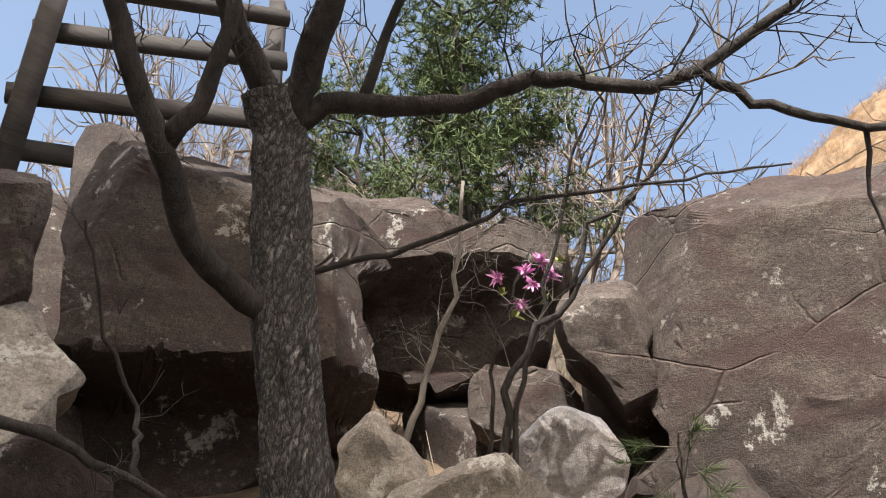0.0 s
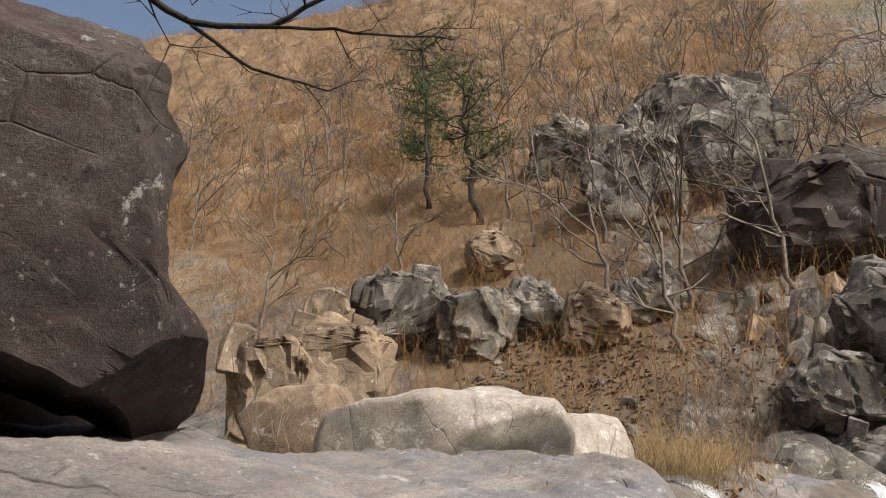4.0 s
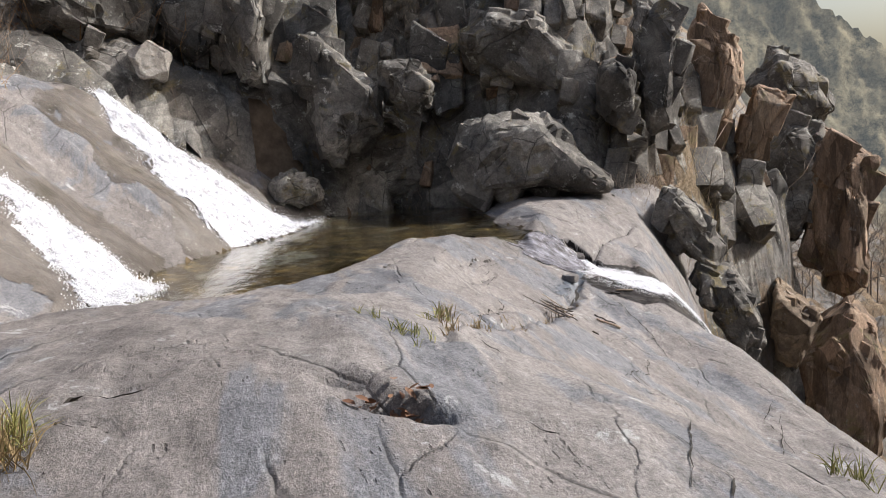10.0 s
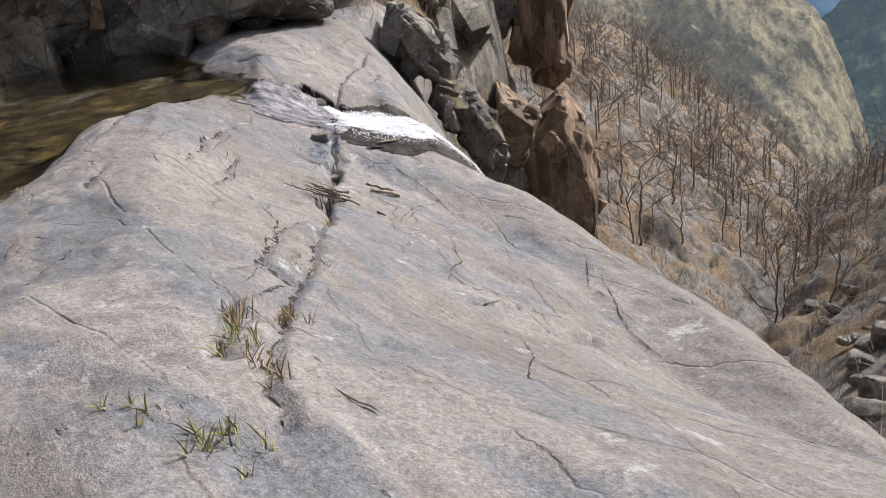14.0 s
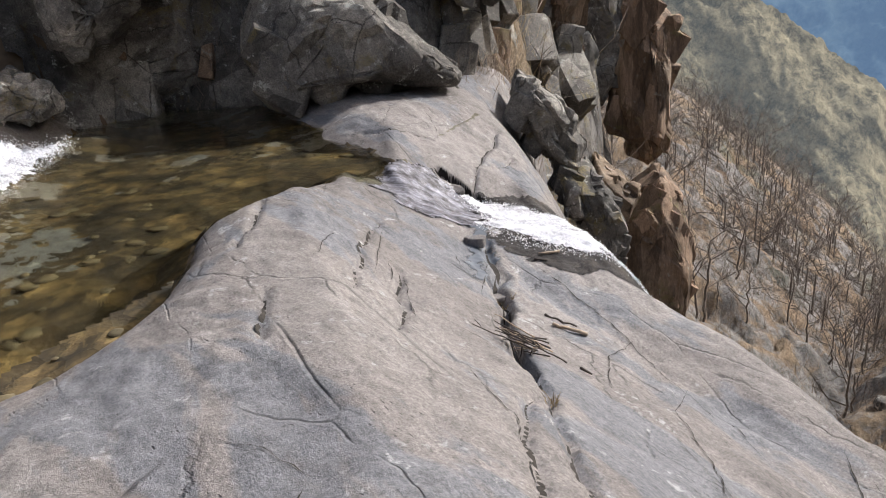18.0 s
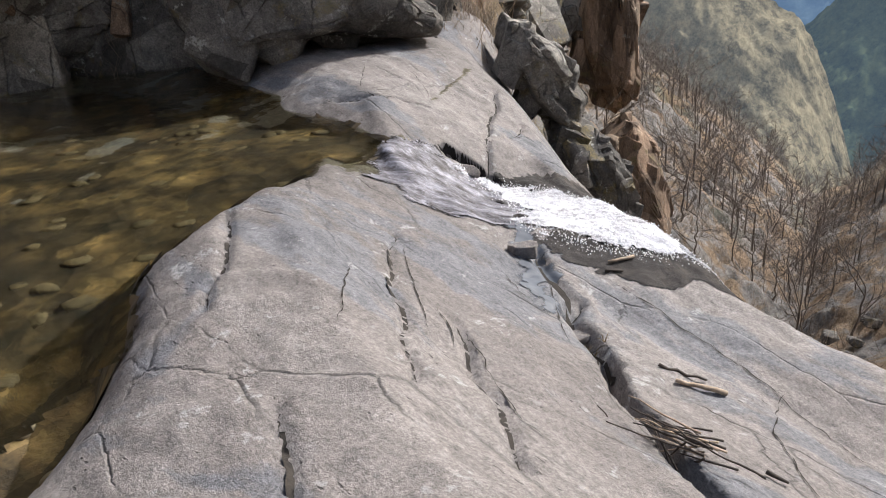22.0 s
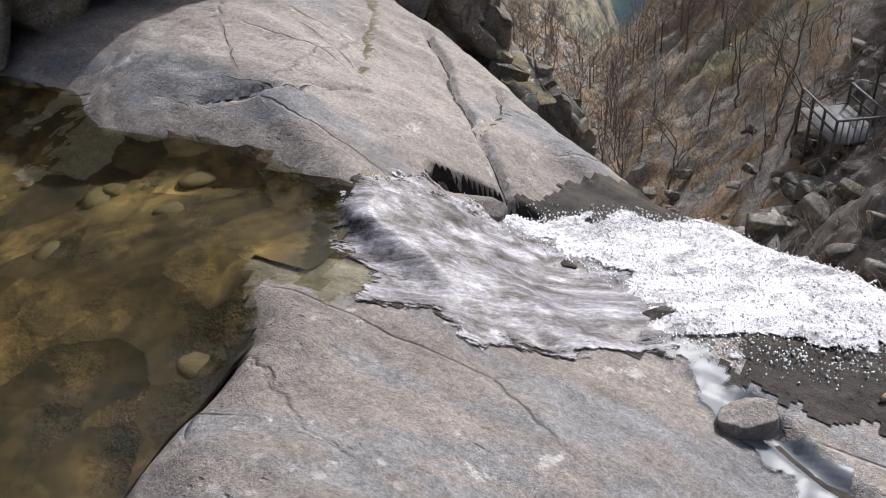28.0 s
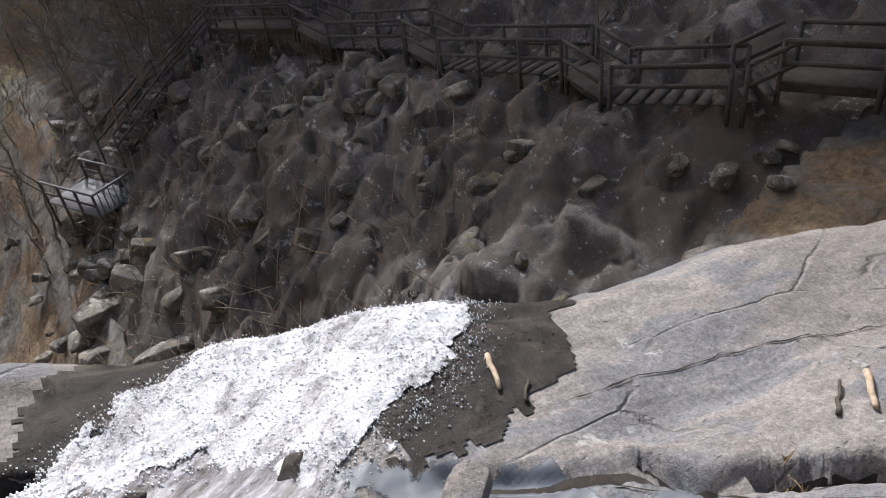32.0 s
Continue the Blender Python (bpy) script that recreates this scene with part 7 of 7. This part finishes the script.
def litter(label, cx, cy, sx, sy, count, size, lift, zf, r, even=True):
    """Dead curled leaves lying over the ground."""
    if even:
        X, Y = r.uniform(cx - sx, cx + sx, count), r.uniform(cy - sy, cy + sy, count)
    else:
        X, Y = cx + r.normal(0, sx, count), cy + r.normal(0, sy, count)
    Z = zf(X, Y) + r.uniform(0.003, lift, count)
    pts = np.array([(-1, 0, 0), (-0.4, 0.45, 0.15), (0.4, 0.4, 0.18), (1, 0, 0.05), (0.4, -0.4, 0.18), (-0.4, -0.45, 0.15)])
    a, tx, ty = r.uniform(0, 2 * np.pi, count), r.normal(0, 0.4, count), r.normal(0, 0.4, count)
    s = r.uniform(size * 0.5, size, count)
    lx, ly, lz = pts[:, 0][None] * s[:, None], pts[:, 1][None] * s[:, None], pts[:, 2][None] * s[:, None]
    lz = lz + lx * tx[:, None] + ly * ty[:, None]
    gx_, gy_ = lx * np.cos(a)[:, None] - ly * np.sin(a)[:, None], lx * np.sin(a)[:, None] + ly * np.cos(a)[:, None]
    V = np.stack([X[:, None] + gx_, Y[:, None] + gy_, Z[:, None] + lz], -1).reshape(-1, 3)
    k = np.arange(count)[:, None, None] * 6
    F = (k + np.array([[0, 1, 2, 3], [0, 3, 4, 5]])).reshape(-1, 4)
    return thing("leaf_litter", mesh_of("leaf_litter", V, F, LEAF, False), label, "leaves", kind="stuff")


hzv = lambda x, y: np.maximum(hills(x, y), rocks(x, y))
litter("red-brown dead leaves filling a rock hollow", 1.42, -0.93, 0.03, 0.06, 150, 0.034, 0.09, worn, ro, False)
litter("brown dead leaves under the boulders", -1.9, 4.4, 1.3, 1.2, 1800, 0.035, 0.03, hzv, ro)
litter("rusty dead leaves on the sunlit bank", 15.0, 7.2, 4.0, 3.8, 3000, 0.09, 0.05, hzv, ro)


def stick(label, a, b, r0, r1, mat, lift=0.02, seed=0, group=""):
    A = (a[0], a[1], sz(*a) + lift)
    B = (b[0], b[1], sz(*b) + lift)
    vf, _ = limb_vf([A, B], r0, r1, 0.05, 0.004, seed, 7)
    return thing("stick", mesh_of("stick", *vf, mat), label, "stick", group=group)


stick("dark dead stick lying on the slab", (6.79, -4.38), (6.57, -4.53), 0.011, 0.007, DARKSTICK, seed=1)
stick("short dark stick lying on the slab", (7.74, -5.09), (7.66, -5.19), 0.009, 0.008, DARKSTICK, seed=2)
stick("small dark chip of wood on the slab", (5.89, -3.91), (5.79, -3.92), 0.012, 0.006, DARKSTICK, seed=3)
stick("bleached stick standing in the wet film", (7.73, -5.41), (7.8, -5.2), 0.014, 0.011, OLDWOOD, 0.03, seed=4)
stick("bleached stick lying on the slab", (6.43, -4.51), (6.64, -4.33), 0.016, 0.012, OLDWOOD, seed=5)
for k in range(26):
    c = (6.18 + ro.normal(0, 0.07), -3.62 + ro.normal(0, 0.06))
    a_ = ro.uniform(-0.6, 0.9)
    h = ro.uniform(0.08, 0.22)
    stick("flood-borne stick jammed in the slot", (c[0] - h * math.cos(a_), c[1] - h * math.sin(a_)), (c[0] + h * math.cos(a_), c[1] + h * math.sin(a_)), 0.006, 0.003, DARKSTICK if k % 3 else OLDWOOD, 0.03 + 0.004 * k, seed=10 + k, group="driftwood in the slot")

# stones beside the chute
for (x, y, s, lab, sd) in ((8.22, -4.74, (0.24, 0.16, 0.14), "dark undercut stone wedged in the slot", 71), (8.69, -5.2, (0.17, 0.12, 0.07), "dark wet stone splitting the white water", 72), (9.82, -5.62, (0.34, 0.16, 0.12), "broken rock lip above the dark hole", 73), (7.35, -4.36, (0.3, 0.14, 0.08), "loose grey flake of rock", 74), (7.0, -4.15, (0.2, 0.12, 0.07), "loose grey flake of rock", 75), (9.25, -5.5, (0.11, 0.07, 0.04), "small dark stone in the running water", 76)):
    thing("stone", rock_mesh("stone", s, WET if sd in (72, 76) else SLAB, sd, sub=4, box=0.7, cuts=8, rough=0.06), lab, "stone", (x, y, sz(x, y) + s[2] * (0.0 if sd in (72, 76) else 0.3)), (0, 0, ro.uniform(0, 360)))

# pale stones scattered at the boulders' foot and on the ledge
for x, y, s, sd in ((-1.0, 3.2, 0.34, 81), (-0.7, 2.95, 0.26, 82), (-1.45, 3.1, 0.3, 83), (-0.35, 3.5, 0.22, 84), (-1.6, 3.45, 0.24, 85), (-0.75, 3.7, 0.3, 86), (-2.3, 3.3, 0.4, 87), (-0.2, 2.9, 0.14, 88), (-1.2, 2.8, 0.2, 89)):
    thing("stone", rock_mesh("stone", (s * 1.4, s, s * 0.7), PALE, sd, sub=4, box=0.75, cuts=9, rough=0.05), "pale angular stone among leaf litter", "stone", (x, y, hz(x, y) + s * 0.12), (0, 0, sd * 51), "stones at the boulders' foot")

# ---- timber stair above the boulders ----
stair = tip(holder("timber_stair", "dark timber walkway railing above the boulders", "stair", (-4.3, 4.1, 4.2)))
off = np.array((-4.3, 4.1, 4.2))
for nm, a, b, w, h in (("post", (-4.82, 3.75, 4.0), (-4.62, 3.5, 6.3), 0.15, 0.15), ("post", (-3.34, 4.45, 4.6), (-3.34, 4.3, 6.6), 0.12, 0.12), ("rail", (-4.85, 3.62, 5.22), (-3.2, 4.3, 5.43), 0.05, 0.14), ("rail", (-4.75, 3.55, 5.69), (-3.2, 4.2, 5.92), 0.05, 0.14), ("rail", (-5.2, 3.55, 4.84), (-4.5, 3.95, 4.93), 0.05, 0.14), ("rail", (-4.7, 3.5, 6.08), (-3.2, 4.15, 6.3), 0.08, 0.10)):
    part(nm, mesh_of(nm, *beam(np.array(a) - off, np.array(b) - off, w, h), WOOD, False), stair)

# ---- far boardwalk across the gorge ----
walkm = plain_mat("grey far timber", (0.05, 0.045, 0.042), (0.10, 0.09, 0.083), 5, 0.9, relief=0.2)
LIGHTW = plain_mat("worn pale deck", (0.13, 0.13, 0.135), (0.20, 0.20, 0.205), 5, 0.8, relief=0.2)
ROUTE = [(8.9, -37.6, -12.6), (5.3, -40.0, -11.0), (2.4, -39.0, -8.7), (-0.4, -34.6, -8.3), (-1.0, -32.0, -8.6), (-2.3, -27.4, -7.7), (-2.5, -25.2, -7.8), (-4.0, -20.2, -6.9), (-4.0, -18.4, -7.1), (-5.4, -15.6, -6.6), (-6.4, -15.0, -6.1), (-7.3, -13.0, -5.9), (-8.6, -10.4, -5.6)]
for a, b in zip(ROUTE[:-1], ROUTE[1:]):
    a, b = np.array(a), np.array(b)
    d = b - a
    L = float(np.linalg.norm(d))
    side = np.array([-d[1], d[0], 0]) / np.hypot(d[0], d[1]) * 0.65
    steep = abs(d[2]) / L > 0.13
    sec = holder("stair_flight" if steep else "boardwalk", "grey timber stair flight on the gorge side" if steep else "grey timber boardwalk with railings on the gorge side", "stair" if steep else "boardwalk", tuple(a), group="gorge walkway")
    if steep:
        for k in range(max(3, int(L / 0.45))):
            q = d * (k + 0.5) / max(3, int(L / 0.45))
            part("tread", mesh_of("tread", *beam(q - side, q + side, 0.28, 0.05), walkm, False), sec)
    else:
        part("deck", mesh_of("deck", *beam((0, 0, 0), d, 1.3, 0.1), walkm, False), sec)
        part("skirt", mesh_of("skirt", *beam(-side * 0 + (0, 0, -0.15), d + (0, 0, -0.15), 1.1, 0.25), walkm, False), sec)
    for sgn in (-1, 1):
        for k in range(int(L / 1.6) + 1):
            q = d * k / max(1, int(L / 1.6)) + side * sgn
            part("post", mesh_of("post", *beam(q - (0, 0, 0.6), q + (0, 0, 1.05), 0.09, 0.09), walkm, False), sec)
        for h in (0.5, 1.05):
            part("rail", mesh_of("rail", *beam(side * sgn + (0, 0, h), d + side * sgn + (0, 0, h), 0.06, 0.10), walkm, False), sec)
plat = holder("viewing_platform", "small grey timber viewing platform with railings", "platform", (10.3, -37.6, -14.9))
part("deck", mesh_of("deck", *box_vf((2.2, 3.6, 0.12), pose(0, 0, 0.55, 0, 0, 32)), LIGHTW, False), plat, "pale worn deck boards")
R3 = pose(0, 0, 0, 0, 0, 32)
for sx in (-1, 1):
    for k in range(4):
        q = R3 @ Vector((sx * 1.1, -1.8 + 1.2 * k, 0))
        part("post", mesh_of("post", *beam(q + Vector((0, 0, -2.0)), q + Vector((0, 0, 1.65)), 0.12, 0.12), walkm, False), plat)
    for h in (1.1, 1.65):
        part("rail", mesh_of("rail", *beam(R3 @ Vector((sx * 1.1, -1.8, h)), R3 @ Vector((sx * 1.1, 1.8, h)), 0.06, 0.09), LIGHTW if h > 1.2 else walkm, False), plat)
for k in range(9):
    q = R3 @ Vector((-1.1 + 2.2 * k / 8, 1.8, 0))
    part("baluster", mesh_of("baluster", *beam(q + Vector((0, 0, 0.6)), q + Vector((0, 0, 1.6)), 0.06, 0.06), LIGHTW, False), plat)
part("rail", mesh_of("rail", *beam(R3 @ Vector((-1.1, 1.8, 1.65)), R3 @ Vector((1.1, 1.8, 1.65)), 0.07, 0.09), LIGHTW, False), plat)
